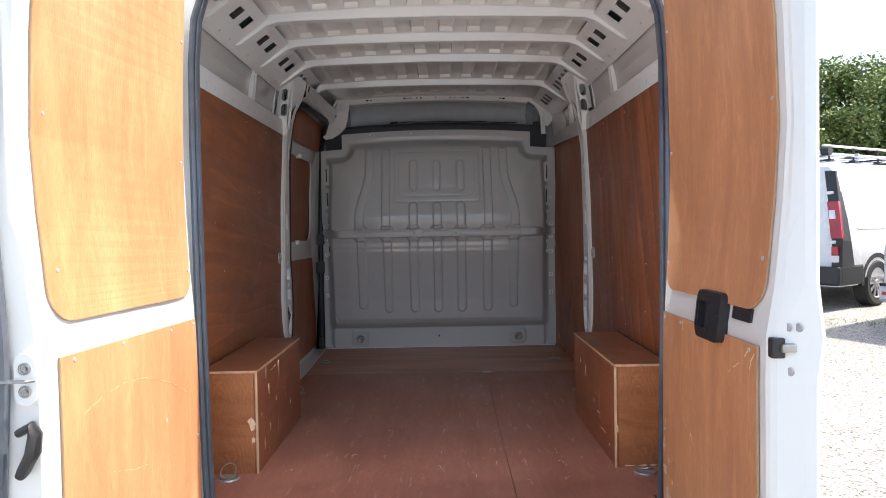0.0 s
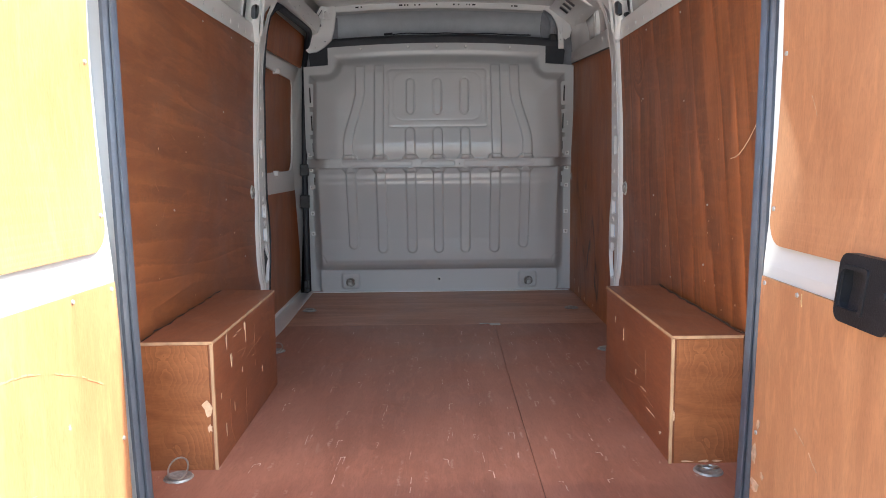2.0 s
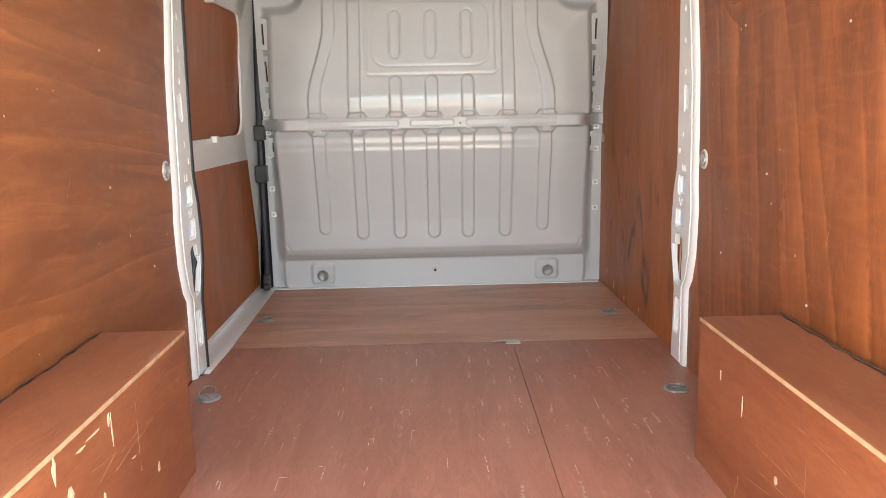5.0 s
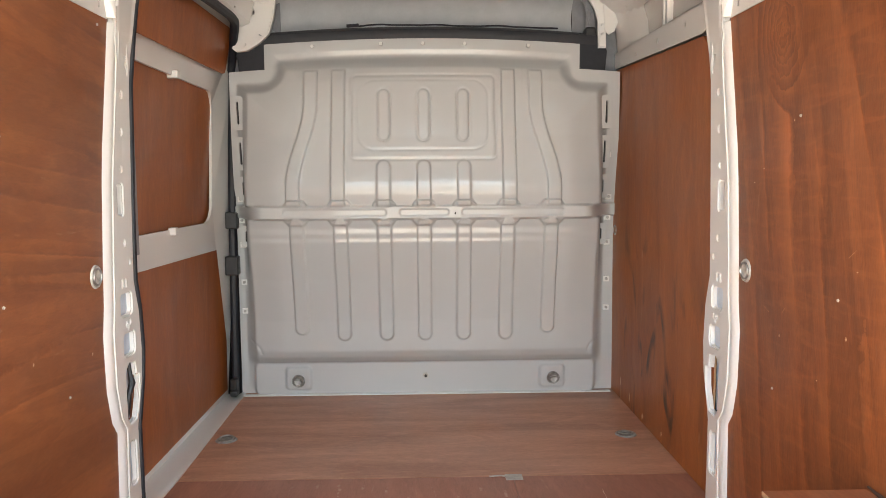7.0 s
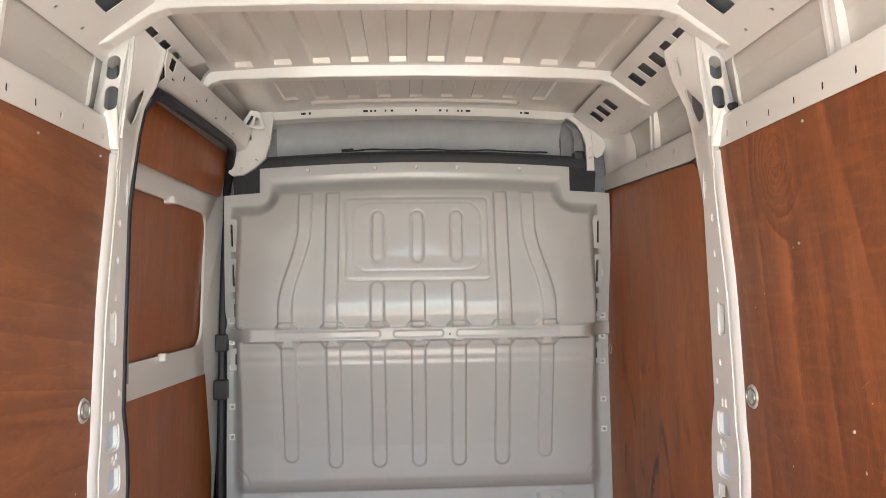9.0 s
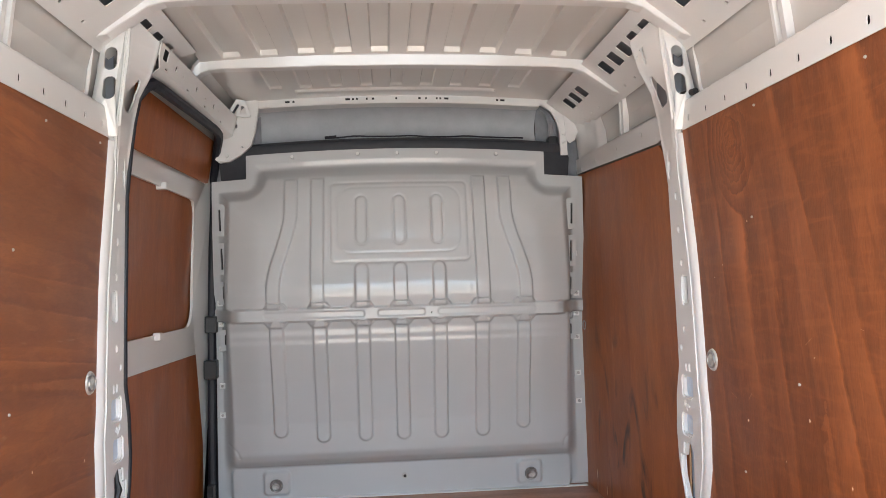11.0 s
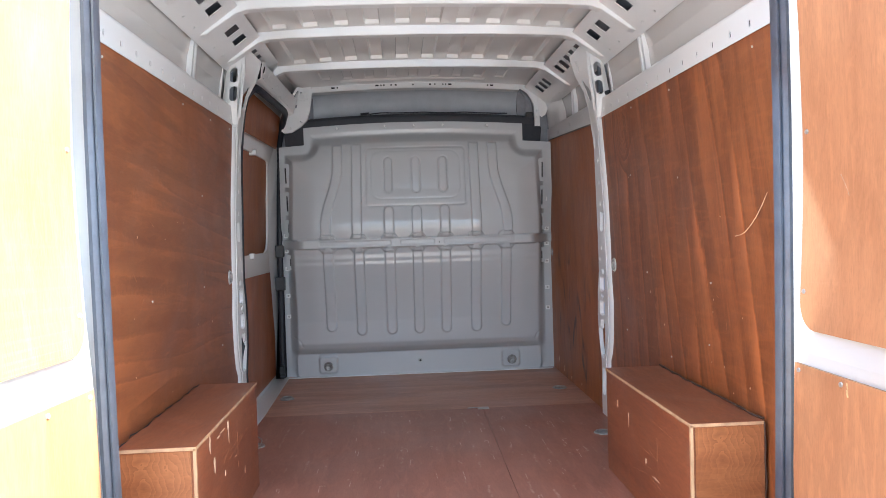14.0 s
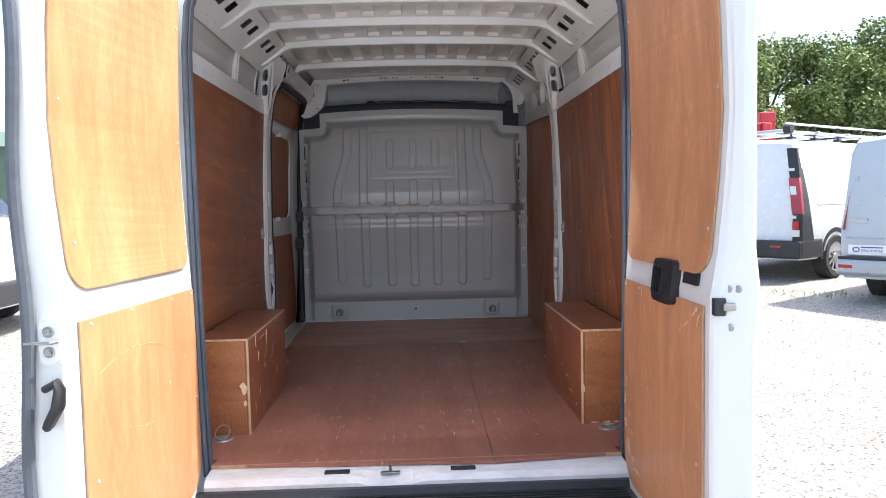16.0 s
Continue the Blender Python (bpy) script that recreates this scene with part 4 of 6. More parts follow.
for x, z in ((-0.895, 0.98), (-0.895, 1.12), (-0.895, 1.30), (-0.895, 1.42), (-0.895, 1.52), (-0.885, 1.72), (-0.875, 1.95)):
    for side in (-1, 1):
        bm = bmesh.new()
        at = Vector((side * (-x - 0.012) + (0.014 if side < 0 else 0), 3.120 - 0.13 * float(smooth_step(1.3, 2.1, z)), z))
        at.x *= 1 - 0.020 * float(smooth_step(1.5, 2.1, z))
        box(bm, at.x - 0.015, at.x + 0.015, at.y - 0.004, at.y + 0.006, z - 0.014, z + 0.014, bevel=0.003)
        pad = part("bolt_pad", bm, WHITE, bulk)
        bm = bmesh.new()
        disc(bm, at + Vector((0, -0.006, 0)), (0, -1, 0), 0.008, 0.012, 8)
        part("bolt", bm, STEEL, pad)
for x in (-0.50, -0.19, 0.0, 0.19, 0.48):
    bm = bmesh.new()
    disc(bm, (x, 2.990, 2.222 - 0.05 * x * x), (0, -1, 0), 0.010, 0.012, 8)
    part("bolt", bm, BOLT, bulk)
for side in (-1, 1):
    for z0, z1 in ((1.85, 1.97), (1.67, 1.79), (1.53, 1.61), (1.31, 1.38)):
        x = side * 0.838
        bm = bmesh.new()
        plate(bm, oblong(x, (z0 + z1) / 2, 0.05, z1 - z0 + 0.03, 0.012), [oblong(x, (z0 + z1) / 2, 0.010, z1 - z0 - 0.02, 0.004)], lambda a, b, d: (a, 3.058 - 0.11 * float(smooth_step(1.3, 2.1, b)) + d, b), 0.014)
        br = part("bracket", bm, GREY, bulk)
        # dark strip puts shade into the bracket's slot
        part("slot", boxes((x - 0.006, x + 0.006, 3.064 - 0.11 * float(smooth_step(1.3, 2.1, z0)), 3.067 - 0.11 * float(smooth_step(1.3, 2.1, z0)), z0 + 0.008, z1 - 0.008)), DARK, br)
bm = bmesh.new()
disc(bm, (0, 3.096, 0.656), (0, -1, 0), 0.016, 0.010)
part("plug", bm, STEEL, bulk)
bm = bmesh.new()
disc(bm, (0, 3.090, 0.656), (0, -1, 0), 0.008, 0.008)
part("plug_hole", bm, DARK, bulk)

# ---- over the bulkhead: foam strip, shelf lining, header ----
header = thing("wall_front", (0, 3.1, 2.25), "grey lined hollow over the cab above the bulkhead", "wall", kind="structure")
bm = bmesh.new()
secs = []
for k in range(13):
    a = radians(-85 + 170 * k / 12)
    secs.append((3.02 + 0.13 * math.cos(a), 2.372 + 0.100 * math.sin(a)))
loft(bm, [[(x, y - inset, z - 0.05 * x * x) for y, z in secs] for x, inset in ((-0.73, 0.12), (-0.70, 0.05), (-0.665, 0.015), (-0.62, 0.0), (-0.3, 0.0), (0.0, 0.0), (0.3, 0.0), (0.62, 0.0), (0.66, 0.010), (0.70, 0.03))], caps=False, closed=False)
part("cab_shelf_lining", bm, FABRIC, header, "grey moulded cab lining", True)
bm = bmesh.new()
loft(bm, [[(x, 3.010, 2.236 - 0.05 * x * x), (x, 3.000, 2.256 - 0.05 * x * x), (x, 3.004, 2.288 - 0.05 * x * x), (x, 3.04, 2.306 - 0.055 * x * x), (x, 3.2, 2.298 - 0.055 * x * x), (x, 3.2, 2.236 - 0.05 * x * x)] for x in np.linspace(-0.80, 0.80, 25)])
part("foam_strip", bm, RUBBER, header, "black foam sealing strip", True)
for side in (-1, 1):
    bm = bmesh.new()
    plate(bm, [(side * x, z) for x, z in ((0.68, 2.24), (0.705, 2.205), (0.710, 2.120), (0.725, 2.104), (0.838, 2.096), (0.846, 2.19), (0.828, 2.225), (0.79, 2.25), (0.72, 2.272))], [], lambda a, b, d: (a, 3.005 + d, b), 0.06)
    bmesh.ops.recalc_face_normals(bm, faces=bm.faces)
    bmesh.ops.bevel(bm, geom=[e for e in bm.edges if e.calc_face_angle(0) > 1.0], offset=0.006, segments=2, affect="EDGES")
    part("foam_block", bm, RUBBER, header, "black foam corner block", True)
# loose end of the lining's welt lying on the foam
bm = bmesh.new()
tube(bm, [(x, 3.02 + 0.01 * math.sin(9 * x), 2.304 - 0.055 * x * x + 0.004 + 0.004 * max(0, math.sin(23 * x))) for x in np.linspace(-0.34, 0.62, 30)], 0.004, 6)
tube(bm, [(-0.345, 3.012, 2.303), (-0.29, 3.010, 2.307)], 0.008, 6)
part("welt", bm, RUBBER, header, "loose black rubber welt", True)
# right: a bent post down from the header, with a flap and cables behind it
bm = bmesh.new()
plate(bm, [(0.66, 2.486), (0.735, 2.479), (0.775, 2.462), (0.806, 2.432), (0.824, 2.395), (0.832, 2.34), (0.836, 2.20), (0.802, 2.20), (0.798, 2.32), (0.782, 2.375), (0.755, 2.418), (0.715, 2.446), (0.66, 2.454)], [oblong(0.815, 2.30, 0.006, 0.008), oblong(0.816, 2.26, 0.006, 0.008)], lambda a, b, d: (a, 2.985 + d, b), 0.022)
bmesh.ops.recalc_face_normals(bm, faces=bm.faces)
bmesh.ops.bevel(bm, geom=[e for e in bm.edges if e.calc_face_angle(0) > 1.0 and all(v.co.y < 2.99 for v in e.verts)], offset=0.005, segments=2, affect="EDGES")
part("corner_post", bm, WHITE, header, smooth=True)
bm = bmesh.new()
plate(bm, [(0.818, 2.398), (0.842, 2.404), (0.868, 2.385), (0.888, 2.350), (0.892, 2.315), (0.872, 2.272), (0.846, 2.256), (0.828, 2.27)], [], lambda a, b, d: (a, 2.972 + 0.25 * (a - 0.82) + d, b), 0.006)
part("corner_tab", bm, WHITE, header, "white steel flap")
bm = bmesh.new()
for k in range(4):
    tube(bm, [(0.715 + 0.012 * k, 3.03, 2.435 - 0.006 * k), (0.742 + 0.012 * k, 3.02, 2.405 - 0.01 * k), (0.757 + 0.009 * k, 3.02, 2.35), (0.752 + 0.012 * k, 3.025, 2.29)], 0.0045 if k % 2 else 0.007, 6)
cable = part("cable_bundle", bm, SHADE, header, "grey cables hanging behind the post", True)
bm = bmesh.new()
box(bm, 0.745, 0.795, 3.005, 3.06, 2.235, 2.298, bevel=0.010)
part("connector", bm, PLASTIC, cable)
# grey sheets stand in for the shade of the hollows behind the posts
part("post_hollow_shade", boxes((0.70, 0.95, 3.09, 3.10, 2.10, 2.50), (-0.95, -0.66, 3.09, 3.10, 2.10, 2.50)), SHADE, header)
# left: a moulded corner with a rounded foot
bm = bmesh.new()
plate(bm, [(-0.655, 2.486), (-0.652, 2.44), (-0.668, 2.33), (-0.690, 2.262), (-0.735, 2.222), (-0.790, 2.190), (-0.84, 2.184), (-0.858, 2.20), (-0.858, 2.30), (-0.83, 2.345), (-0.775, 2.40), (-0.72, 2.486)], [oblong(-0.757, 2.357, 0.014, 0.024)], lambda a, b, d: (a, 2.965 + d + 0.10 * max(0.0, 2.30 - b), b), 0.03)
bmesh.ops.recalc_face_normals(bm, faces=bm.faces)
bmesh.ops.bevel(bm, geom=[e for e in bm.edges if e.calc_face_angle(0) > 1.0 and all(v.co.y < 2.98 + 0.1 * max(0.0, 2.3 - v.co.z) for v in e.verts)], offset=0.005, segments=2, affect="EDGES")
corner_plate = part("corner_plate", bm, WHITE, header, smooth=True)
bm = bmesh.new()
disc(bm, (-0.80, 2.968, 2.215), (0, -1, 0), 0.009, 0.008)
part("bolt", bm, WHITE, corner_plate)
def header_z(x):
    return 2.505 - 0.055 * x * x


bm = bmesh.new()
holes = [[(x - w / 2, 0.34), (x + w / 2, 0.34), (x + w / 2, 0.64), (x - w / 2, 0.64)] for x, w in ((-0.517, 0.022), (-0.488, 0.010), (-0.231, 0.022), (-0.205, 0.009), (-0.186, 0.009), (-0.139, 0.008), (-0.109, 0.012), (0.003, 0.009), (0.115, 0.012), (0.147, 0.008), (0.199, 0.008), (0.216, 0.008), (0.245, 0.022), (0.494, 0.010), (0.52, 0.022))]
xs = np.linspace(-0.70, 0.70, 29).tolist()
plate(bm, [(x, 0.0) for x in xs] + [(x, 1.0) for x in reversed(xs)], holes, lambda a, b, d: (a, 2.984 + d, header_z(a) - 0.036 + 0.036 * b), 0.004)
loft(bm, [[(x, 2.984, header_z(x)), (x, 2.976, header_z(x) + 0.004), (x, 2.955, header_z(x) + 0.002), (x, 2.90, header_z(x) - 0.004)] for x in xs], caps=False, closed=False)
loft(bm, [[(x, 2.984, header_z(x) - 0.036), (x, 2.988, header_z(x) - 0.041), (x, 3.13, header_z(x) - 0.041)] for x in xs], caps=False, closed=False)
part("header_rail", bm, WHITE, header)
bm = bmesh.new()
plate(bm, [(-0.775, 2.395), (-0.735, 2.462), (-0.700, 2.458), (-0.672, 2.385), (-0.70, 2.375)], [[(-0.756, 2.400), (-0.732, 2.440), (-0.722, 2.436), (-0.736, 2.390)], [(-0.714, 2.432), (-0.702, 2.428), (-0.688, 2.390), (-0.722, 2.392)]], lambda a, b, d: (a, 2.88 + 0.2 * (a + 0.72) + d, b), 0.006)
part("corner_bracket", bm, WHITE, header)
# added dark sheets: one blocks stray light, one shades the header's holes
bm = boxes((-0.95, 0.95, 3.150, 3.158, 2.47, 2.56))
loft(bm, [[(x, 2.992, header_z(x) - 0.030), (x, 2.992, header_z(x) - 0.004), (x, 2.996, header_z(x) - 0.004), (x, 2.996, header_z(x) - 0.030)] for x in xs])
part("header_hole_shade", bm, DARK, header)

# ---- roof ----
BOWS = (0.29, 0.74, 1.19, 1.66, 2.36)
gx, gy = np.linspace(-0.76, 0.76, 609), np.linspace(-0.12, 3.02, 400)
X, Yg = np.meshgrid(gx, gy)
Zr = 2.500 - 0.03 * (X / 0.76) ** 2
period = 0.1415
ph = np.abs((X / period) % 1.0 - 0.5) * period
rib = smooth_step(0.0, 0.006, 0.037 - ph) * (np.abs(X) < 0.70)
bay = np.zeros_like(Yg)
edges = [-0.10, *BOWS]
for k, b in enumerate(edges[:-1]):
    bay = np.maximum(bay, smooth_step(b + 0.05, b + 0.12, Yg) * smooth_step(edges[k + 1] - 0.054, edges[k + 1] - 0.066, Yg))
Zr = Zr + 0.022 * rib * bay
# front bay: short shallow pads and a long bead before the header
ph = np.abs((X / 0.135 + 0.5) % 1.0 - 0.5) * 0.135
Zr = Zr + 0.009 * smooth_step(0.0, 0.004, 0.029 - ph) * (np.abs(X) < 0.60) * smooth_step(2.42, 2.45, Yg) * smooth_step(2.79, 2.782, Yg)
Zr = Zr - 0.012 * smooth_step(0.008, -0.004, sd_box(X, Yg, 0.0, 2.855, 0.92, 0.050, 0.024))
me = bpy.data.meshes.new("ceiling")
idx = np.arange(X.size).reshape(X.shape)
quads = np.stack([idx[:-1, :-1], idx[:-1, 1:], idx[1:, 1:], idx[1:, :-1]], -1).reshape(-1, 4)
bm = bmesh.new()
vs = [bm.verts.new(p) for p in zip(X.ravel().tolist(), Yg.ravel().tolist(), Zr.ravel().tolist())]
for q in quads.tolist():
    bm.faces.new([vs[k] for k in q])
ceiling = part("ceiling", bm, ROOF_WHITE, None, "white steel roof skin pressed with lengthwise swages", True, "structure")
BOW = [(-0.932, 2.328), (-0.905, 2.334), (-0.862, 2.346), (-0.80, 2.388), (-0.745, 2.426), (-0.70, 2.441), (-0.60, 2.447), (-0.3, 2.454), (0, 2.457)]
BOW = BOW + [(-x, z) for x, z in reversed(BOW[:-1])]
for y in BOWS:
    bm = bmesh.new()
    sec = [(-0.052, 0.046), (-0.034, 0.040), (-0.026, 0.003), (-0.022, 0.0), (0.022, 0.0), (0.026, 0.003), (0.034, 0.040), (0.052, 0.046)]
    shape = BOW if y < 2.0 else [(-0.800, 2.345), (-0.797, 2.38), (-0.785, 2.408), (-0.765, 2.428), (-0.735, 2.440), (-0.70, 2.444)] + BOW[6:]
    loft(bm, [[(x, y + dy, z + dz) for dy, dz in sec] for x, z in shape])
    tagged(part("roof_bow", bm, WHITE, None, "white pressed steel roof cross bow", kind="structure"), category="roof bow")
for side, wall in ((-1, wall_left), (1, wall_right)):
    bm = bmesh.new()
    holes = []
    for k, y in enumerate([-0.05, *BOWS]):
        far = ([*BOWS, 2.98])[k]
        centre = (y + far) / 2
        for c in ((centre - 0.075, centre + 0.07) if far - y < 0.55 else (2.575, 2.683, 2.79) if far > 2.9 else (1.76, 1.875, 1.985, 2.10, 2.215)):
            if side > 0 or c < 2.05:
                holes.append(oblong(c, 0.082, 0.078 if y < 1.6 else 0.070, 0.062, 0.006, 2))
                holes.append(oblong(c + 0.03, 0.185, 0.012, 0.010, 0.003, 2))
    edge_line = [(-0.13, 0.0), (2.98, 0.0), (2.98, 0.225), (-0.13, 0.225)] if side > 0 else [(-0.13, 0.0), (2.16, 0.0), (2.07, 0.11), (1.96, 0.17), (1.86, 0.225), (-0.13, 0.225)]
    plate(bm, edge_line, holes, lambda y, b, d: (side * (0.735 + 0.80 * b + 0.5 * d), y, 2.455 - 0.60 * b + 0.85 * d), 0.003)
    part("cant_rail", bm, WHITE, wall)
    # grey sheet above the rail's holes carries the hollow's shade
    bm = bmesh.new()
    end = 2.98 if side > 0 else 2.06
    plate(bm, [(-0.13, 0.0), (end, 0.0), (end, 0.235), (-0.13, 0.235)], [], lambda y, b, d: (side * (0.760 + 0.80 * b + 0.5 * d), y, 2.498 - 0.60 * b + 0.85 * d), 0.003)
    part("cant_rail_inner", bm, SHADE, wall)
    if side < 0:
        bm = bmesh.new()
        plate(bm, [(2.06, 0.0), (3.10, 0.0), (3.10, 0.235), (2.06, 0.235)], [], lambda y, b, d: (-0.765 - 0.80 * b - 0.5 * d, y, 2.496 - 0.60 * b + 0.85 * d), 0.003)
        part("roof_side", bm, ROOF_WHITE, wall)

# ---- rear frame ----
rear = thing("wall_rear", (0, -0.15, 0.5), "white rear door frame with a black rubber seal", "door frame", kind="structure")
OPEN = [(0.53, 0.764), (0.8, 0.772), (1.1, 0.778), (1.5, 0.782), (1.8, 0.783), (2.06, 0.780), (2.20, 0.768), (2.30, 0.735), (2.345, 0.66), (2.36, 0.55)]
edge = [(x, z) for z, x in OPEN]
opening = edge + [(-x, z) for x, z in reversed(edge)]
outer = [(x * 0.992, z * 0.998) for x, z in reversed(prof)]
outer[0], outer[-1] = (1.0, 0.40), (-1.0, 0.40)
bm = bmesh.new()
wide = [(x * 1.027, z + (0.02 if z > 2.2 else 0.0)) for x, z in opening]
plate(bm, [(x, z) for x, z in outer[:1]] + outer[1:] + [(-0.785, 0.40), (-0.785, 0.53)] + list(reversed(wide))[1:-1] + [(0.785, 0.53), (0.785, 0.40)], [], lambda a, b, d: (a, -0.165 + d, b), 0.03)
part("frame", bm, WHITE, rear)
bm = bmesh.new()
path = [Vector((x, 0, z)) for x, z in opening]
secs = []
for k, p in enumerate(path):
    run = (path[min(k + 1, len(path) - 1)] - path[max(k - 1, 0)]).normalized()
    out = Vector((run.z, 0, -run.x))
    secs.append([p + out * a + Vector((0, b, 0)) for a, b in ((-0.016, -0.172), (-0.017, -0.192), (-0.013, -0.199), (-0.008, -0.198), (-0.006, -0.193), (-0.003, -0.200), (0.004, -0.207), (0.013, -0.204), (0.016, -0.190), (0.016, -0.166))])
loft(bm, secs)
part("seal", bm, SEAL, rear, "black rubber door seal", True)
bm = bmesh.new()
loft(bm, [[(x, REAR - 0.006, FLOOR - 0.014), (x, REAR - 0.05, FLOOR - 0.018), (x, REAR - 0.085, FLOOR - 0.025 - dip), (x, REAR - 0.10, FLOOR - 0.045 - dip), (x, REAR - 0.10, FLOOR - 0.12), (x, REAR + 0.05, FLOOR - 0.12), (x, REAR + 0.05, FLOOR - 0.014)]
          for x, dip in ((-0.75, 0.0), (-0.21, 0.0), (-0.18, 0.012), (-0.02, 0.012), (0.01, 0.0), (0.75, 0.0))])
part("sill", bm, SCUFFED_WHITE, rear, "white painted steel sill")
bm = boxes((-0.335, -0.245, REAR - 0.07, REAR - 0.04, FLOOR - 0.024, FLOOR - 0.015), (0.115, 0.205, REAR - 0.07, REAR - 0.04, FLOOR - 0.024, FLOOR - 0.015), bevel=0.003)
part("drain_plate", bm, PLASTIC, rear)
bm = bmesh.new()
box(bm, -0.135, -0.065, REAR - 0.08, REAR - 0.06, FLOOR - 0.026, FLOOR - 0.018, bevel=0.003)
tube(bm, [(-0.10, REAR - 0.07, FLOOR - 0.02), (-0.10, REAR - 0.072, FLOOR + 0.012)], 0.006)
part("striker", bm, STEEL, rear, "zinc plated lock striker")
bumper = thing("rear_bumper", (0, -0.4, 0.4), "black ribbed plastic rear step bumper", "bumper")
bm = bmesh.new()
loft(bm, [[(x, REAR - 0.098, 0.47), (x, REAR - 0.098, 0.512), (x, REAR - 0.12, 0.512), (x, REAR - 0.13, 0.49), (x, REAR - 0.36, 0.485), (x, REAR - 0.39, 0.46), (x, REAR - 0.39, 0.30), (x, REAR - 0.10, 0.30)] for x in (-0.95, 0.95)])
part("step", bm, PLASTIC, bumper)
for k in range(9):
    y = REAR - 0.15 - 0.022 * k
    part("tread", boxes((-0.72, 0.72, y - 0.005, y + 0.005, 0.483, 0.493)), PLASTIC, bumper)

# ---- rear doors ----
DOOR = [(0.45, 0.0), (1.15, 0.0), (1.25, 0.002), (1.37, 0.022), (1.55, 0.040), (1.72, 0.050), (1.95, 0.042), (2.2, 0.020), (2.4, -0.01)]


def door_bend(z):
    return curve_through(DOOR, z)


HINGE_EDGE = [(0.5, 0.095), (1.0, 0.100), (1.21, 0.110), (1.33, 0.120), (1.45, 0.122), (1.6, 0.122), (1.75, 0.118), (2.3, 0.110)]


def rear_door(side, hinge, angle, label, upper=0.803, lower=0.803, rim=(0.848, 0.866)):
    """An open rear door: u runs from the hinge to the free edge, d from its inner face outwards."""
    ca, sa = math.cos(radians(angle)), math.sin(radians(angle))

    def place(u, z, d):
        d = d + door_bend(z) * (0.45 + 0.55 * float(smooth_step(0.10, 0.60, u)))
        x, y = d * ca + u * sa, -u * ca + d * sa
        return (hinge[0] + side * x, hinge[1] + y, z)

    door = thing("rear_door", (hinge[0], hinge[1], 0.45), label, "van door", "rear doors")
    zs = [0.47, 0.50, 0.6, 0.8, 1.0, 1.15, 1.25, 1.37, 1.45, 1.55, 1.63, 1.72, 1.83, 1.95, 2.07, 2.2, 2.3, 2.36, 2.38]
    bm = bmesh.new()
    secs = []
    for z in zs:
        h = 0.10 * max(0, (0.62 - z) / 0.15) ** 2 + 0.06 * max(0, (z - 2.2) / 0.18) ** 2
        e, bulge = door_bend(z), 0.016 * max(0, 1 - ((z - 1.27) / 0.05) ** 2)
        secs.append([place(u, z, d) for u, d in ((0.004 + h, 0.064), (0.030 + h, 0.052), (0.085 + 0.5 * h, 0.014), (0.10 + 0.5 * h, 0.004), (rim[0] - 0.016, 0.004), (rim[0] - 0.008, 0.010), (rim[0], 0.022 - 0.2 * e), (rim[1], 0.076 - e + bulge), (0.872, 0.098 - e + bulge), (0.86, 0.110 - e + bulge), (h, 0.110 - e), (h, 0.075))])
    loft(bm, secs)
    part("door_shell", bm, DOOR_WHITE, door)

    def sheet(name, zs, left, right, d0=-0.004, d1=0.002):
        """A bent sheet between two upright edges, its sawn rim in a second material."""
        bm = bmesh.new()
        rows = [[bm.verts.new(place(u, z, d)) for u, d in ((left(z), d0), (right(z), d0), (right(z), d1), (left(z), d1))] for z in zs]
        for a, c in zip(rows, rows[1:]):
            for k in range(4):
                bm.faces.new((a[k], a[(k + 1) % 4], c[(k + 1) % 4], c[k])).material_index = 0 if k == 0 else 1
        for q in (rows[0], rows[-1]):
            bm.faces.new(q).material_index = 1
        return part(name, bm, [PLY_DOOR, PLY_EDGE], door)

    def corner(z, z0, r):
        return r - math.sqrt(max(0.0, r * r - max(0.0, r - (z - z0)) ** 2))

    zs = [1.300 + 0.075 * (1 - math.cos(k * math.pi / 12)) for k in range(7)] + list(np.linspace(1.40, 2.335, 24))
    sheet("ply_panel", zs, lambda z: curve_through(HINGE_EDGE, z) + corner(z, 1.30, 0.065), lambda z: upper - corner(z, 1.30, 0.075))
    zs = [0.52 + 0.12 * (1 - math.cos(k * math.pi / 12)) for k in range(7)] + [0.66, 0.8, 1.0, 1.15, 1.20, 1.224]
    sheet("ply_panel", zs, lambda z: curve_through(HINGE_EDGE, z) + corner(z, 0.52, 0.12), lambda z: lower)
    for u, z in ((0.128, 1.21), (0.28, 1.21), (0.55, 1.215), (0.765, 1.21), (0.77, 0.80), (0.118, 0.85), (0.78, 1.42), (0.135, 1.38), (0.785, 1.78), (0.135, 1.72), (0.79, 2.15), (0.13, 2.1)):
        bm = bmesh.new()
        disc(bm, place(u, z, -0.005), Vector(place(u, z, -1)) - Vector(place(u, z, 0)), 0.006, 0.004, 8)
        part("screw", bm, SCREW, door)
    return door, place


right_door, place_r = rear_door(1, (0.738, REAR), 0.0, "open white van door with worn plywood panels and a black handle")
left_door, place_l = rear_door(-1, (-0.755, REAR + 0.02), 5.5, "open white van door with sunlit plywood panels and a black lever", 0.822, 0.818, (0.862, 0.868))

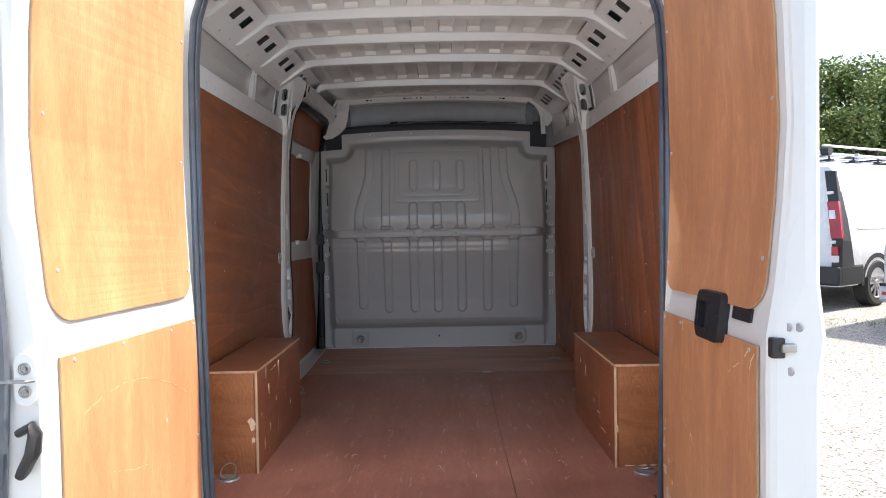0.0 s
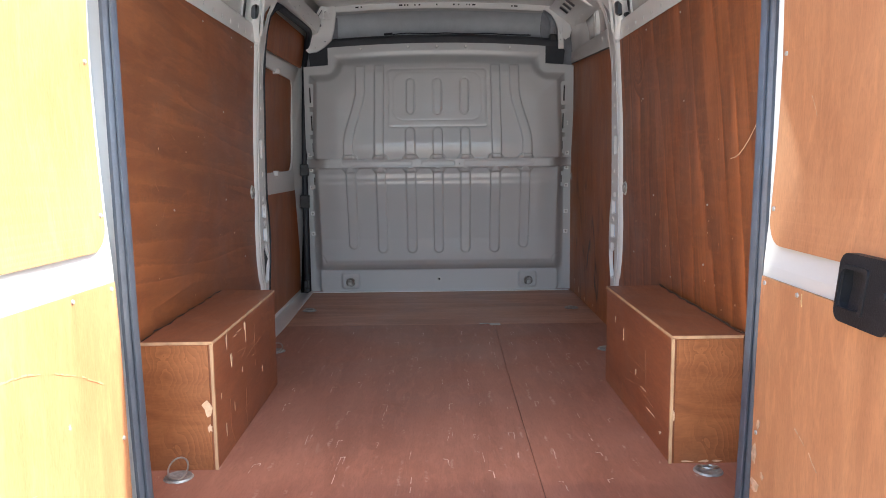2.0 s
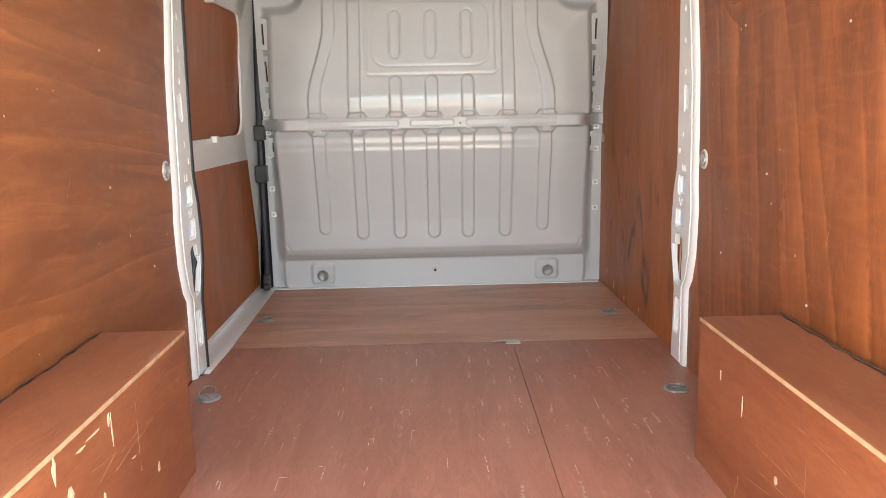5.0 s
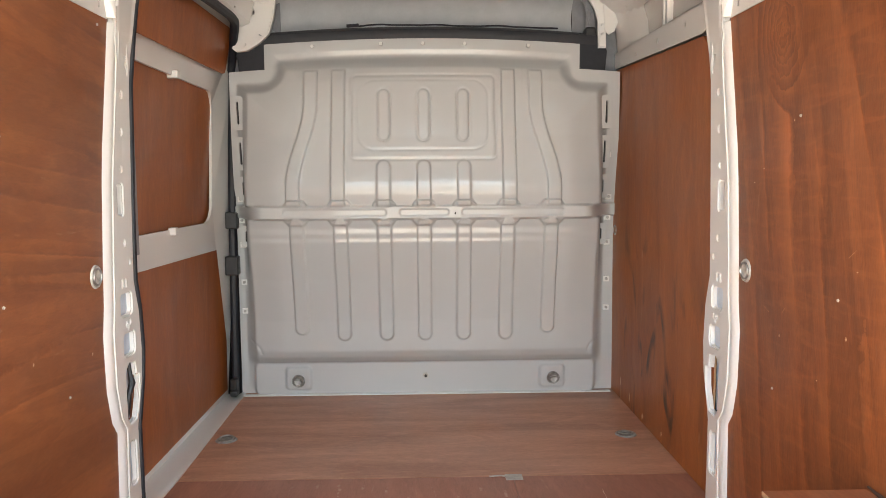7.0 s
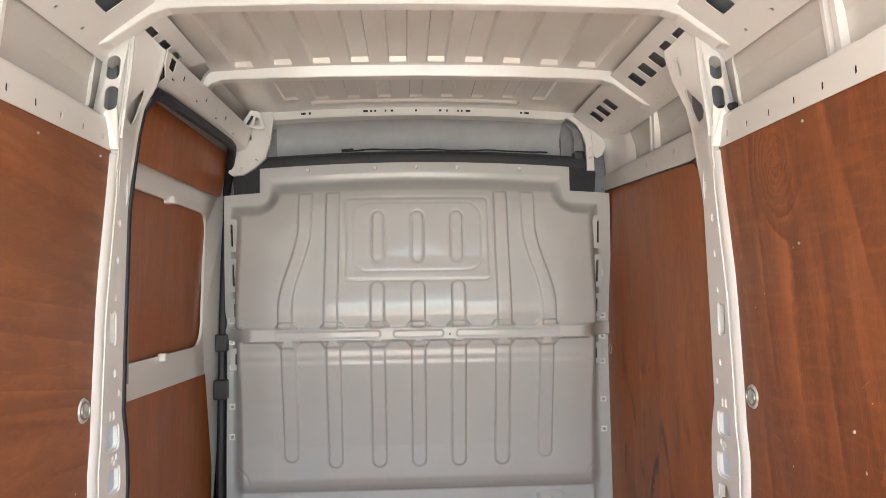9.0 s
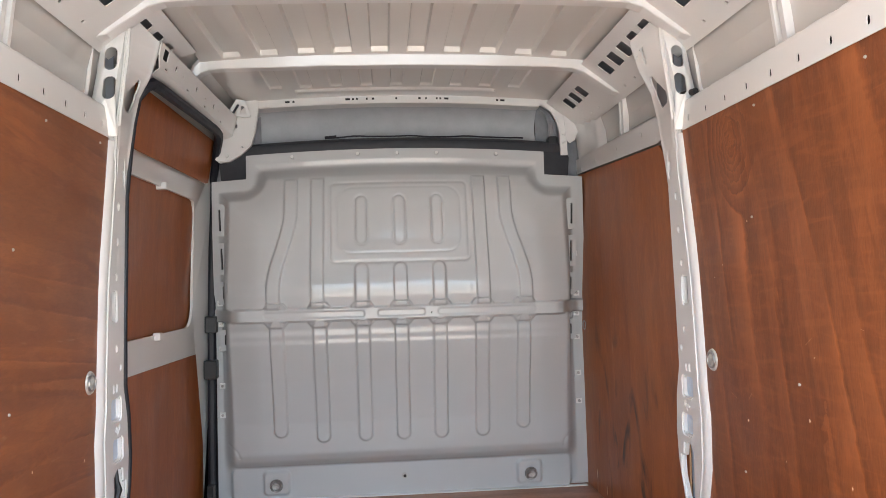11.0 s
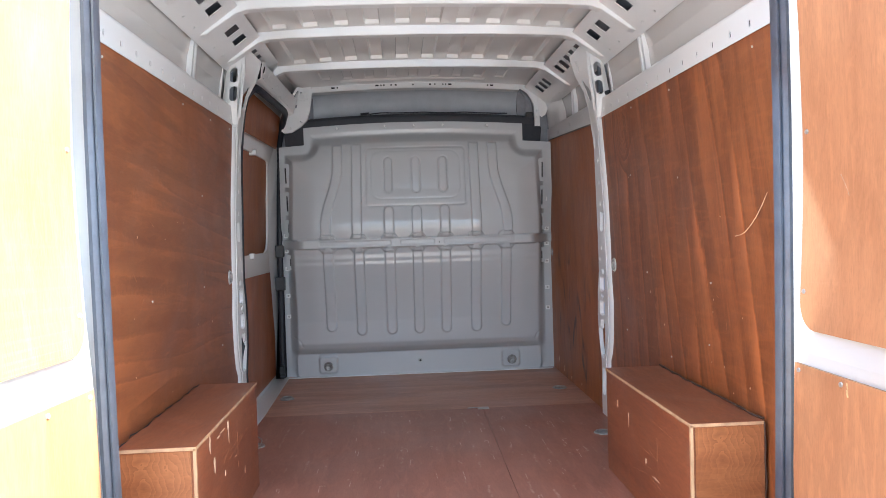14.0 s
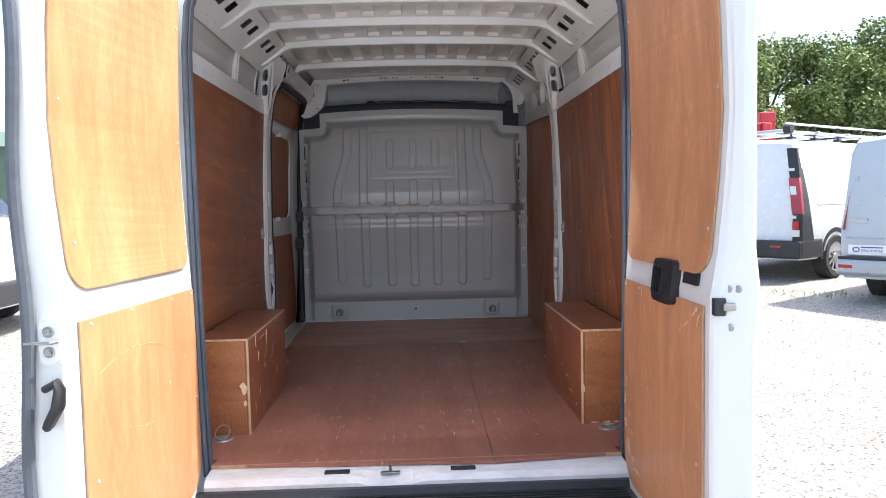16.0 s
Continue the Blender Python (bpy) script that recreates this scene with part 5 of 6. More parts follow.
# right door: handle, cover plate, latch, screws on the edge
bm = bmesh.new()
plate(bm, oblong(0.535, 1.262, 0.162, 0.125, 0.02), [oblong(0.507, 1.262, 0.066, 0.074, 0.012)], lambda a, b, d: place_r(a, b, -0.024 + d), 0.026)
bmesh.ops.bevel(bm, geom=[e for e in bm.edges if e.calc_face_angle(0) > 1.0], offset=0.005, segments=2, affect="EDGES")
handle = part("door_handle", bm, PLASTIC, right_door, "black plastic inner handle")
bm = bmesh.new()
plate(bm, oblong(0.505, 1.262, 0.085, 0.085, 0.01), [oblong(0.505, 1.262, 0.070, 0.070, 0.008)], lambda a, b, d: place_r(a, b, -0.028 + d), 0.005)
part("grip_rim", bm, PLASTIC, handle)
bm = bmesh.new()
loft(bm, [[place_r(u, 1.262 + b, -0.004 - d) for b, d in ((-0.045, 0.012), (-0.030, 0.004), (0.0, 0.0), (0.030, 0.004), (0.045, 0.012))] for u in (0.468, 0.507, 0.546)], caps=False, closed=False)
part("grip_scoop", bm, PLASTIC, handle)
bm = bmesh.new()
disc(bm, place_r(0.600, 1.268, -0.025), (-1, 0, 0), 0.007, 0.004)
part("key_hole", bm, DARK, handle)
bm = bmesh.new()
plate(bm, oblong(0.70, 1.285, 0.105, 0.032, 0.004), [], lambda a, b, d: place_r(a, b, -0.003 + d), 0.006)
part("cover_plate", bm, PLASTIC, right_door)


ZINC_GREY = material("dull_grey_screw", (0.36, 0.38, 0.40), 0.4, 0.3, vary=0.2, scale=80)


def on_edge(place, z, f):
    """A spot on the slanted free edge: f from the inner to the outer corner."""
    return Vector(place(0.842 + 0.024 * f if place is place_r else 0.860 + 0.008 * f, z, 0.012 + (0.063 - door_bend(z)) * f))


for z, f in ((1.273, 0.45), (1.273, 0.80), (1.176, 0.55)):
    bm = bmesh.new()
    disc(bm, on_edge(place_r, z, f), (-0.83, -0.56, 0), 0.0105, 0.004, 18)
    part("lock_screw", bm, ZINC_GREY, right_door)
bm = bmesh.new()
c = on_edge(place_r, 1.228, 0.1)
box(bm, c.x - 0.012, c.x + 0.018, c.y - 0.014, c.y + 0.01, 1.205, 1.25, bevel=0.004)
latch = part("latch", bm, PLASTIC, right_door, "black lock latch with steel tongue")
bm = bmesh.new()
c = on_edge(place_r, 1.228, 0.5)
box(bm, c.x - 0.018, c.x + 0.016, c.y - 0.012, c.y + 0.012, 1.218, 1.238, bevel=0.005)
part("tongue", bm, STEEL, latch)

# left door: seal along the edge, lever, striker plate
bm = bmesh.new()
tube(bm, [place_l(0.885, z, 0.096 - door_bend(z) + 0.008 * math.sin(z * 9)) for z in np.linspace(0.5, 2.36, 30)], 0.0155, 8)
part("edge_seal", bm, SEAL, left_door, "black rubber edge seal", True)
bm = bmesh.new()
a, b, c = on_edge(place_l, 1.085, 0.10), on_edge(place_l, 1.03, 0.16), on_edge(place_l, 0.985, 0.62)
tube(bm, [a + Vector((-0.034, -0.03, -0.012)), a + Vector((-0.004, -0.03, 0.004)), a + Vector((0.002, -0.03, -0.014)), b + Vector((0.0, -0.03, 0)), c + Vector((0.004, -0.022, 0.004)), c + Vector((-0.004, -0.02, -0.012))], lambda k: (0.015, 0.017, 0.020, 0.023, 0.021, 0.012)[k], 8, squash=0.65)
disc(bm, c + Vector((0, -0.034, -0.002)), (0.1, -1, 0), 0.009, 0.01)
part("lever", bm, PLASTIC, left_door, "black plastic release lever", True)
bm = bmesh.new()
c = on_edge(place_l, 1.185, 0.5)
plate(bm, oblong(0.0, 1.185, 0.060, 0.125, 0.028, 6), [], lambda a, b, d: (c.x + a, c.y - 0.012 + d, b), 0.03)
bmesh.ops.recalc_face_normals(bm, faces=bm.faces)
bmesh.ops.bevel(bm, geom=[e for e in bm.edges if e.calc_face_angle(0) > 1.0 and all(v.co.y < c.y for v in e.verts)], offset=0.006, segments=2, affect="EDGES")
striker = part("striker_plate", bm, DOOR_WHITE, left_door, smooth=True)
for z in (1.16, 1.21):
    bm = bmesh.new()
    tube(bm, [c + Vector((0.011 * math.cos(a), -0.014, z - 1.185 + 0.011 * math.sin(a))) for a in np.linspace(0, 2 * math.pi, 16, endpoint=False)], 0.003, 6, closed=True)
    disc(bm, c + Vector((0, -0.013, z - 1.185)), (0, -1, 0), 0.006, 0.006)
    part("striker_screw", bm, STEEL, striker)
bm = bmesh.new()
tube(bm, [c + Vector((0.02, -0.012, 0)), c + Vector((0.01, -0.03, 0)), c + Vector((-0.05, -0.03, 0)), c + Vector((-0.055, -0.01, 0))], 0.004)
part("striker_bar", bm, STEEL, striker)


# ---- lashing rings ----
ZINC = material("worn_zinc_cup", (0.34, 0.34, 0.33), 0.45, 0.6, vary=0.4, scale=60)
BRIGHT = material("pale_zinc_cup", (0.62, 0.61, 0.58), 0.5, 0.4, vary=0.3, scale=60)
CUP = material("dull_steel_cup", (0.10, 0.095, 0.09), 0.45, 0.8, vary=0.3, scale=60)


def lashing_ring(at, turn, label, tip=0.0, r=0.022, cup=None):
    """A recessed steel cup with a wire ring, its face along local z."""
    m = Matrix.Translation(at) @ Euler([radians(a) for a in turn]).to_matrix().to_4x4()
    t = thing("lashing_ring", at, label, "lashing ring", "lashing rings")
    bm = bmesh.new()
    sec = [(1.45, 0.001), (1.30, 0.006), (1.10, 0.004), (0.9, 0.0015), (0.0001, 0.001)]
    loft(bm, [[(r * k * math.cos(a), r * k * math.sin(a), z) for a in np.linspace(0, 2 * math.pi, 20, endpoint=False)] for k, z in sec], caps=False)
    bmesh.ops.transform(bm, matrix=m, verts=bm.verts)
    part("cup", bm, cup or CUP, t, smooth=True)
    bm = bmesh.new()
    tube(bm, [(r * 0.95 * math.cos(a), r * 0.95 * math.sin(a) + 0.0, 0.006 + tip * (1 + math.sin(a)) * r) for a in np.linspace(0, 2 * math.pi, 20, endpoint=False)], 0.003, 6, closed=True)
    bmesh.ops.transform(bm, matrix=m, verts=bm.verts)
    part("ring", bm, STEEL, t, smooth=True)
    bm = bmesh.new()
    box(bm, -r * 0.35, r * 0.35, -r * 1.05, -r * 0.7, 0.002, 0.010, bevel=0.002)
    bmesh.ops.transform(bm, matrix=m, verts=bm.verts)
    part("clip", bm, STEEL, t)
    return t


for x, y, tip in ((-0.80, 2.465, 0.1), (0.81, 2.465, 0.1), (-0.80, 1.52, 0.5), (0.80, 1.49, 0.2), (-0.785, 0.10, 0.75), (0.782, 0.095, 0.25)):
    lashing_ring((x, y, FLOOR), (0, 0, 0 if x < 0 else 180), "zinc plated lashing ring set in the plywood floor", tip, 0.03, ZINC)
for side in (-1, 1):
    lashing_ring((side * (half_width(1.34) - 0.001), 1.627, 1.34), (0, -side * 90, 0), "oval steel lashing ring set in the side lining", 0.05, 0.0235, BRIGHT)
lashing_ring((half_width(1.36) + 0.007, 3.08, 1.36), (0, -90, 0), "steel lashing ring set in the front side lining", 0.05, 0.022, BRIGHT)
for x, z in ((-0.615, 0.640), (0.62, 0.642)):
    lashing_ring((x, 3.081, z), (90, 0, 0), "steel lashing ring bolted low on the bulkhead", 0.9, 0.022, ZINC)

# ---- the yard: parked vans, trees, shed ----
VAN_WHITE = material("van_white_paint", (0.70, 0.715, 0.73), 0.25, vary=0.03, scale=2, coat=0.8)
VAN_SILVER = material("van_silver_paint", (0.38, 0.42, 0.47), 0.3, 0.35, vary=0.05, scale=2, coat=0.8)
TYRE = material("tyre_rubber", (0.03, 0.03, 0.03), 0.85, vary=0.3, scale=30, bump=0.2)
ALLOY = material("alloy_rim", (0.6, 0.6, 0.61), 0.35, 0.9, vary=0.1)
RED_LENS = material("red_lamp_lens", (0.38, 0.012, 0.015), 0.12, vary=0.1, coat=0.6)
CLEAR_LENS = material("clear_lamp_lens", (0.75, 0.72, 0.70), 0.12, vary=0.1, coat=0.6)
GLASS_DARK = material("tinted_glass", (0.02, 0.025, 0.03), 0.04, coat=0.5)
SIGN_WHITE = material("sign_white", (0.8, 0.8, 0.8), 0.4, vary=0.03)
SIGN_BLUE = material("sign_blue", (0.03, 0.12, 0.32), 0.4)
RED_PAINT = material("red_machine_paint", (0.45, 0.03, 0.04), 0.4, vary=0.15, scale=4)


def placed(bm, m):
    bmesh.ops.transform(bm, matrix=m, verts=bm.verts)
    return bm


def wheel(parent, m, x, y, r, side):
    bm = bmesh.new()
    sec = [(r * 0.66, -0.105), (r * 0.90, -0.112), (r, -0.085), (r, 0.085), (r * 0.90, 0.112), (r * 0.66, 0.105)]
    rings = [[(x + w, y + q * math.cos(a), r + q * math.sin(a)) for q, w in sec] for a in np.linspace(0, 2 * math.pi, 32)]
    loft(bm, rings, caps=False)
    w0 = part("wheel", placed(bm, m), TYRE, parent, "black tyre on a spoked rim", True)
    bm = bmesh.new()
    for k in range(10):
        a = 2 * math.pi * k / 10
        c, sn = math.cos(a), math.sin(a)
        p = [(0.03, -0.014), (r * 0.62, -0.020), (r * 0.62, 0.020), (0.03, 0.014)]
        q = [(y + u * c - v * sn, r + u * sn + v * c) for u, v in p]
        loft(bm, [[(x + side * 0.085, a0, b0) for a0, b0 in q], [(x + side * 0.07, a0, b0) for a0, b0 in q]])
    disc(bm, (x + side * 0.085, y, r), (side, 0, 0), 0.05, 0.03)
    tube(bm, [(x + side * 0.08, y + r * 0.64 * math.cos(a), r + r * 0.64 * math.sin(a)) for a in np.linspace(0, 2 * math.pi, 28, endpoint=False)], 0.015, 6, closed=True)
    part("rim", placed(bm, m), ALLOY, w0, "silver spoked rim")
    bm = bmesh.new()
    disc(bm, (x + side * 0.03, y, r), (side, 0, 0), r * 0.62, 0.02, 24)
    part("brake_disc", placed(bm, m), DARK, w0)


def panel_van(at, heading, paint, label, length=5.0, width=1.94, height=1.95, lean=0.10, tuck0=1.0):
    """A parked panel van; local y runs forward from its rear face, z from the ground."""
    m = Matrix.Translation((*at, ground_z(at[1]))) @ Matrix.Rotation(-radians(heading), 4, "Z")
    van = thing("panel_van", (*at, ground_z(at[1])), label, "van")
    h = width / 2

    def section(y, top, tuck, low=0.32):
        return [(-h + 0.05, y, low), (-h, y, low + 0.12), (-h, y, 0.95), (-h + 0.05 * tuck, y, 1.2), (-h + 0.13 * tuck, y, top - 0.16), (-h + 0.22 * tuck, y, top - 0.04), (-0.35, y, top),
                (0.35, y, top), (h - 0.22 * tuck, y, top - 0.04), (h - 0.13 * tuck, y, top - 0.16), (h - 0.05 * tuck, y, 1.2), (h, y, 0.95), (h, y, low + 0.12), (h - 0.05, y, low)]

    bm = bmesh.new()
    secs = [section(0.05, height - 0.05, tuck0), section(0.12, height, tuck0), section(1.5, height + 0.01, tuck0), section(3.6, height, tuck0), section(4.0, height - 0.15, 1.2), section(4.45, 1.25, 1.2), section(length, 0.95, 1.3)]
    for k, p in enumerate(secs[0]):
        secs[0][k] = (p[0] * 0.985, p[1] + lean * max(0, (p[2] - 0.9)) * 0.9, p[2])
    for k, p in enumerate(secs[1]):
        secs[1][k] = (p[0], p[1] + lean * max(0, (p[2] - 0.9)), p[2])
    loft(bm, secs)
    part("body", placed(bm, m), paint, van, smooth=True)
    return van, m, h


white_van, MW, HW = panel_van((4.93, 8.20), 57, VAN_WHITE, "white panel van with black lower corners parked on gravel", height=2.08)
for x, side in ((HW - 0.095, 1), (-HW + 0.095, -1)):
    for y in (0.98, 4.1):
        wheel(white_van, MW, x, y, 0.335, side)
bm = bmesh.new()
for y in (0.98,):
    arc = np.linspace(-0.05, math.pi + 0.05, 18)
    plate(bm, [(y + 0.43 * math.cos(a), 0.335 + 0.43 * math.sin(a)) for a in arc] + [(y + 0.365 * math.cos(a), 0.335 + 0.365 * math.sin(a)) for a in reversed(arc)], [], lambda a, b, d: (HW + 0.004 - d, a, b), 0.06)
    plate(bm, [(y + 0.42 * math.cos(a), 0.335 + 0.42 * math.sin(a)) for a in arc], [], lambda a, b, d: (HW - 0.24 - d, a, b), 0.02)
part("wheel_arch", placed(bm, MW), DARK, white_van)
part("rear_bumper", placed(boxes((-HW + 0.02, HW + 0.012, -0.06, 0.10, 0.34, 0.60), (HW - 0.08, HW + 0.014, 0.0, 0.60, 0.34, 0.62), bevel=0.03), MW), PLASTIC, white_van, "black plastic bumper")
bm = bmesh.new()
loft(bm, [[(HW - 0.12 - k, -0.004 + q, z), (HW + 0.012 - k, 0.03 + q, z), (HW + 0.012 - k, 0.26 - 0.10 * max(0, z - 1.2) + 0.25 * max(0, 0.95 - z), z), (HW - 0.12 - k, 0.20, z)] for z, k, q in ((0.58, 0.0, 0.0), (0.95, 0.0, 0.01), (1.25, 0.045, 0.05), (1.6, 0.105, 0.085), (1.93, 0.155, 0.105))])
part("corner_trim", placed(bm, MW), PLASTIC, white_van, "black corner pillar trim")
bm = bmesh.new()
loft(bm, [[(HW - 0.125 - k, -0.012 + q, z), (HW + 0.016 - k, 0.018 + q, z), (HW + 0.016 - k, 0.07 + q, z), (HW - 0.125 - k, 0.10 + q, z)] for z, k, q in ((0.99, 0.003, 0.004), (1.2, 0.04, 0.035), (1.50, 0.090, 0.064))])
lamp = part("tail_lamp", placed(bm, MW), RED_LENS, white_van, "red and clear tail lamp")
bm = bmesh.new()
loft(bm, [[(HW - 0.115 - k, -0.018 + q, z), (HW - 0.04 - k, -0.002 + q, z), (HW - 0.04 - k, 0.02 + q, z), (HW - 0.115 - k, 0.02 + q, z)] for z, k, q in ((1.26, 0.048, 0.041), (1.38, 0.068, 0.054))])
part("clear_lens", placed(bm, MW), CLEAR_LENS, lamp)
part("lower_lamp", placed(boxes((HW - 0.12, HW - 0.02, -0.014, 0.02, 0.76, 0.88), bevel=0.008), MW), RED_LENS, white_van)
part("reverse_lamp", placed(boxes((HW - 0.13, HW - 0.02, -0.014, 0.02, 0.66, 0.755), bevel=0.008), MW), CLEAR_LENS, white_van)
part("reflector", placed(boxes((HW - 0.42, HW - 0.26, -0.065, -0.05, 0.50, 0.53)), MW), RED_LENS, white_van)
for z in (0.94, 1.62):
    q = 0.01 if z < 1 else 0.085
    part("door_hinge", placed(boxes((HW - 0.16 - q, HW - 0.06 - q, -0.016 + q, 0.02 + q, z - 0.022, z + 0.022), bevel=0.008), MW), VAN_WHITE, white_van)
bm = bmesh.new()
for z0, z1, y0, y1 in ((1.10, 1.13, 0.5, 2.6), (1.70, 1.72, 0.4, 3.2)):
    k = 0.03 if z0 < 1.3 else 0.115
    box(bm, HW - k - 0.012, HW - k + 0.006, y0, y1, z0, z1, bevel=0.006)
part("side_swage", placed(bm, MW), VAN_WHITE, white_van)
rack = thing("roof_rack", (*MW.translation.xy, MW.translation.z + 2.10), "silver tubular roof rack with a cross roller", "roof rack")
for x in (-0.62, 0.62):
    bm = bmesh.new()
    tube(bm, [(x, 0.15, 2.18), (x, 3.4, 2.18)], 0.025)
    tube(bm, [(x, 0.2, 2.30), (x, 3.3, 2.30)], 0.018)
    part("side_tube", placed(bm, MW), ALLOY, rack)
    for y in (0.35, 1.0, 1.7, 2.4, 3.1):
        bm = bmesh.new()
        tube(bm, [(x, y, 2.09), (x, y, 2.30)], 0.014, 6)
        box(bm, x - 0.05, x + 0.05, y - 0.05, y + 0.05, 2.08, 2.115, bevel=0.01)
        part("stanchion", placed(bm, MW), PLASTIC, rack)
for y in (0.15, 1.0, 1.9, 2.8):
    bm = bmesh.new()
    tube(bm, [(-0.7, y, 2.19), (0.7, y, 2.19)], 0.03 if y < 0.2 else 0.02)
    part("cross_tube", placed(bm, MW), ALLOY, rack)
for x in (-0.7, 0.7):
    bm = bmesh.new()
    disc(bm, (x, 0.15, 2.21), (1, 0, 0), 0.075, 0.10, 16)
    part("roller_cap", placed(bm, MW), PLASTIC, rack)

silver_van, MS, HS = panel_van((5.73, 5.18), 57, VAN_SILVER, "silver grey panel van with plain rear doors parked on gravel", width=1.98, height=2.045, lean=0.10, tuck0=0.6)
for x, side in ((HS - 0.14, 1), (-HS + 0.14, -1)):
    for y in (0.95, 4.0):
        wheel(silver_van, MS, x, y, 0.335, side)
part("rear_bumper", placed(boxes((-HS + 0.0, HS - 0.0, -0.07, 0.12, 0.36, 0.56), bevel=0.04), MS), VAN_SILVER, silver_van)
part("bumper_strip", placed(boxes((-HS + 0.03, HS - 0.03, -0.055, 0.0, 0.555, 0.59), bevel=0.008), MS), PLASTIC, silver_van)
part("reflector", placed(boxes((-HS + 0.05, -HS + 0.21, -0.08, -0.06, 0.45, 0.49)), MS), RED_LENS, silver_van)
bm = bmesh.new()
loft(bm, [[(-HS + k - 0.006, 0.03 + q, z), (-HS + k + 0.045, -0.01 + q, z), (-HS + k + 0.05, 0.08 + q, z), (-HS + k, 0.12 + q, z)] for z, k, q in ((0.90, 0.005, 0.05), (1.28, 0.045, 0.09), (1.66, 0.105, 0.135))])
part("tail_lamp", placed(bm, MS), RED_LENS, silver_van, "narrow red tail lamp")
part("door_gap", placed(boxes((-0.004, 0.004, 0.035, 0.2, 0.6, 1.80)), MS), DARK, silver_van)
for z in (0.78, 1.52):
    q = 0.06 if z < 1 else 0.14
    part("door_hinge", placed(boxes((-HS + q, -HS + q + 0.06, 0.0 + q * 0.7, 0.05 + q * 0.7, z - 0.04, z + 0.04), bevel=0.01), MS), VAN_SILVER, silver_van)
part("plate_recess", placed(boxes((-HS + 0.07, -0.20, 0.030, 0.06, 0.59, 0.81), bevel=0.01), MS), VAN_SILVER, silver_van)
sign = part("dealer_plate", placed(boxes((-HS + 0.12, -HS + 0.64, 0.018, 0.028, 0.609, 0.729)), MS), SIGN_WHITE, silver_van, "white plate with blue dealer lettering")
for k in range(2):
    part("badge_bar", placed(boxes((-HS + 0.11 + 0.05 * k, -HS + 0.32 - 0.01 * k, 0.050, 0.062, 1.030 - 0.052 * k, 1.045 - 0.054 * k)), MS), STEEL, silver_van)
part("name_bar", placed(boxes((-HS + 0.265, -HS + 0.515, 0.014, 0.018, 0.694, 0.708)), MS), SIGN_BLUE, silver_van)
bm = bmesh.new()
tube(bm, [(-HS + 0.21 + 0.036 * math.cos(a), 0.016, 0.672 + 0.026 * math.sin(a)) for a in np.linspace(0, 2 * math.pi, 16, endpoint=False)], 0.007, 5, closed=True)
part("emblem", placed(bm, MS), SIGN_BLUE, silver_van)


def lettering(text, size, m, mat, parent, name="lettering"):
    cu = bpy.data.curves.new("text", "FONT")
    cu.body, cu.size, cu.extrude = text, size, 0.001
    ob = bpy.data.objects.new("text", cu)
    scene.collection.objects.link(ob)
    bpy.context.view_layer.update()
    me = bpy.data.meshes.new_from_object(ob.evaluated_get(bpy.context.evaluated_depsgraph_get()))
    bpy.data.objects.remove(ob)
    bm = bmesh.new()
    bm.from_mesh(me)
    return part(name, placed(bm, m), mat, parent)


for word, dx in (("VAN", 0.0), ("CENTRE", 0.092)):
    for k, letter in enumerate(word):
        lettering(letter, 0.040, MS @ pose(-HS + 0.265 + dx + 0.0275 * k, 0.016, 0.648, 90, 0, 0), SIGN_BLUE, sign, "letter")

# a white van's nose beyond the open door
left_van, ML, HL = panel_van((-9.3, 5.6), 90, VAN_WHITE, "white van seen by its nose, parked on gravel beyond the door")
for x, side in ((HL - 0.13, 1), (-HL + 0.13, -1)):
    for y in (1.0, 4.1):
        wheel(left_van, ML, x, y, 0.335, side)
part("head_lamp", placed(boxes((HL - 0.35, HL - 0.02, 4.75, 4.98, 0.75, 0.95), bevel=0.03), ML), CLEAR_LENS, left_van)
part("front_bumper", placed(boxes((-HL + 0.03, HL + 0.01, 4.70, 5.06, 0.34, 0.60), bevel=0.04), ML), PLASTIC, left_van)
bm = bmesh.new()
loft(bm, [[(x, 3.98, 1.80), (x, 4.44, 1.27), (x, 4.46, 1.30), (x, 4.0, 1.83)] for x in (-0.72, 0.72)])
part("windscreen", placed(bm, ML), GLASS_DARK, left_van, "dark windscreen")

truck = thing("tipper_truck", (7.4, 16.4, ground_z(16.4)), "red tipper truck standing behind the parked vans", "truck")
z0 = ground_z(16.4)
part("tipper_body", boxes((5.4, 9.0, 15.4, 17.4, z0 + 1.3, z0 + 2.87), bevel=0.06), RED_PAINT, truck)
for k in range(6):
    part("rib", boxes((5.7 + 0.6 * k, 5.8 + 0.6 * k, 15.32, 15.4, z0 + 1.35, z0 + 2.83), bevel=0.01), RED_PAINT, truck)
part("tailgate", boxes((8.98, 9.12, 15.5, 17.3, z0 + 1.3, z0 + 3.15), (8.7, 9.1, 15.45, 15.6, z0 + 2.85, z0 + 3.11), bevel=0.03), RED_PAINT, truck)
part("chassis", boxes((4.0, 9.0, 15.8, 17.0, z0 + 0.7, z0 + 1.3)), DARK, truck)
part("cab", boxes((3.4, 5.2, 15.4, 17.4, z0 + 0.7, z0 + 2.6), bevel=0.15), RED_PAINT, truck)
for x in (4.3, 7.2, 8.3):
    for y in (15.6, 17.2):
        bm = bmesh.new()
        disc(bm, (x, y, z0 + 0.48), (0, 1, 0), 0.48, 0.3, 24)
        part("wheel", bm, TYRE, truck)

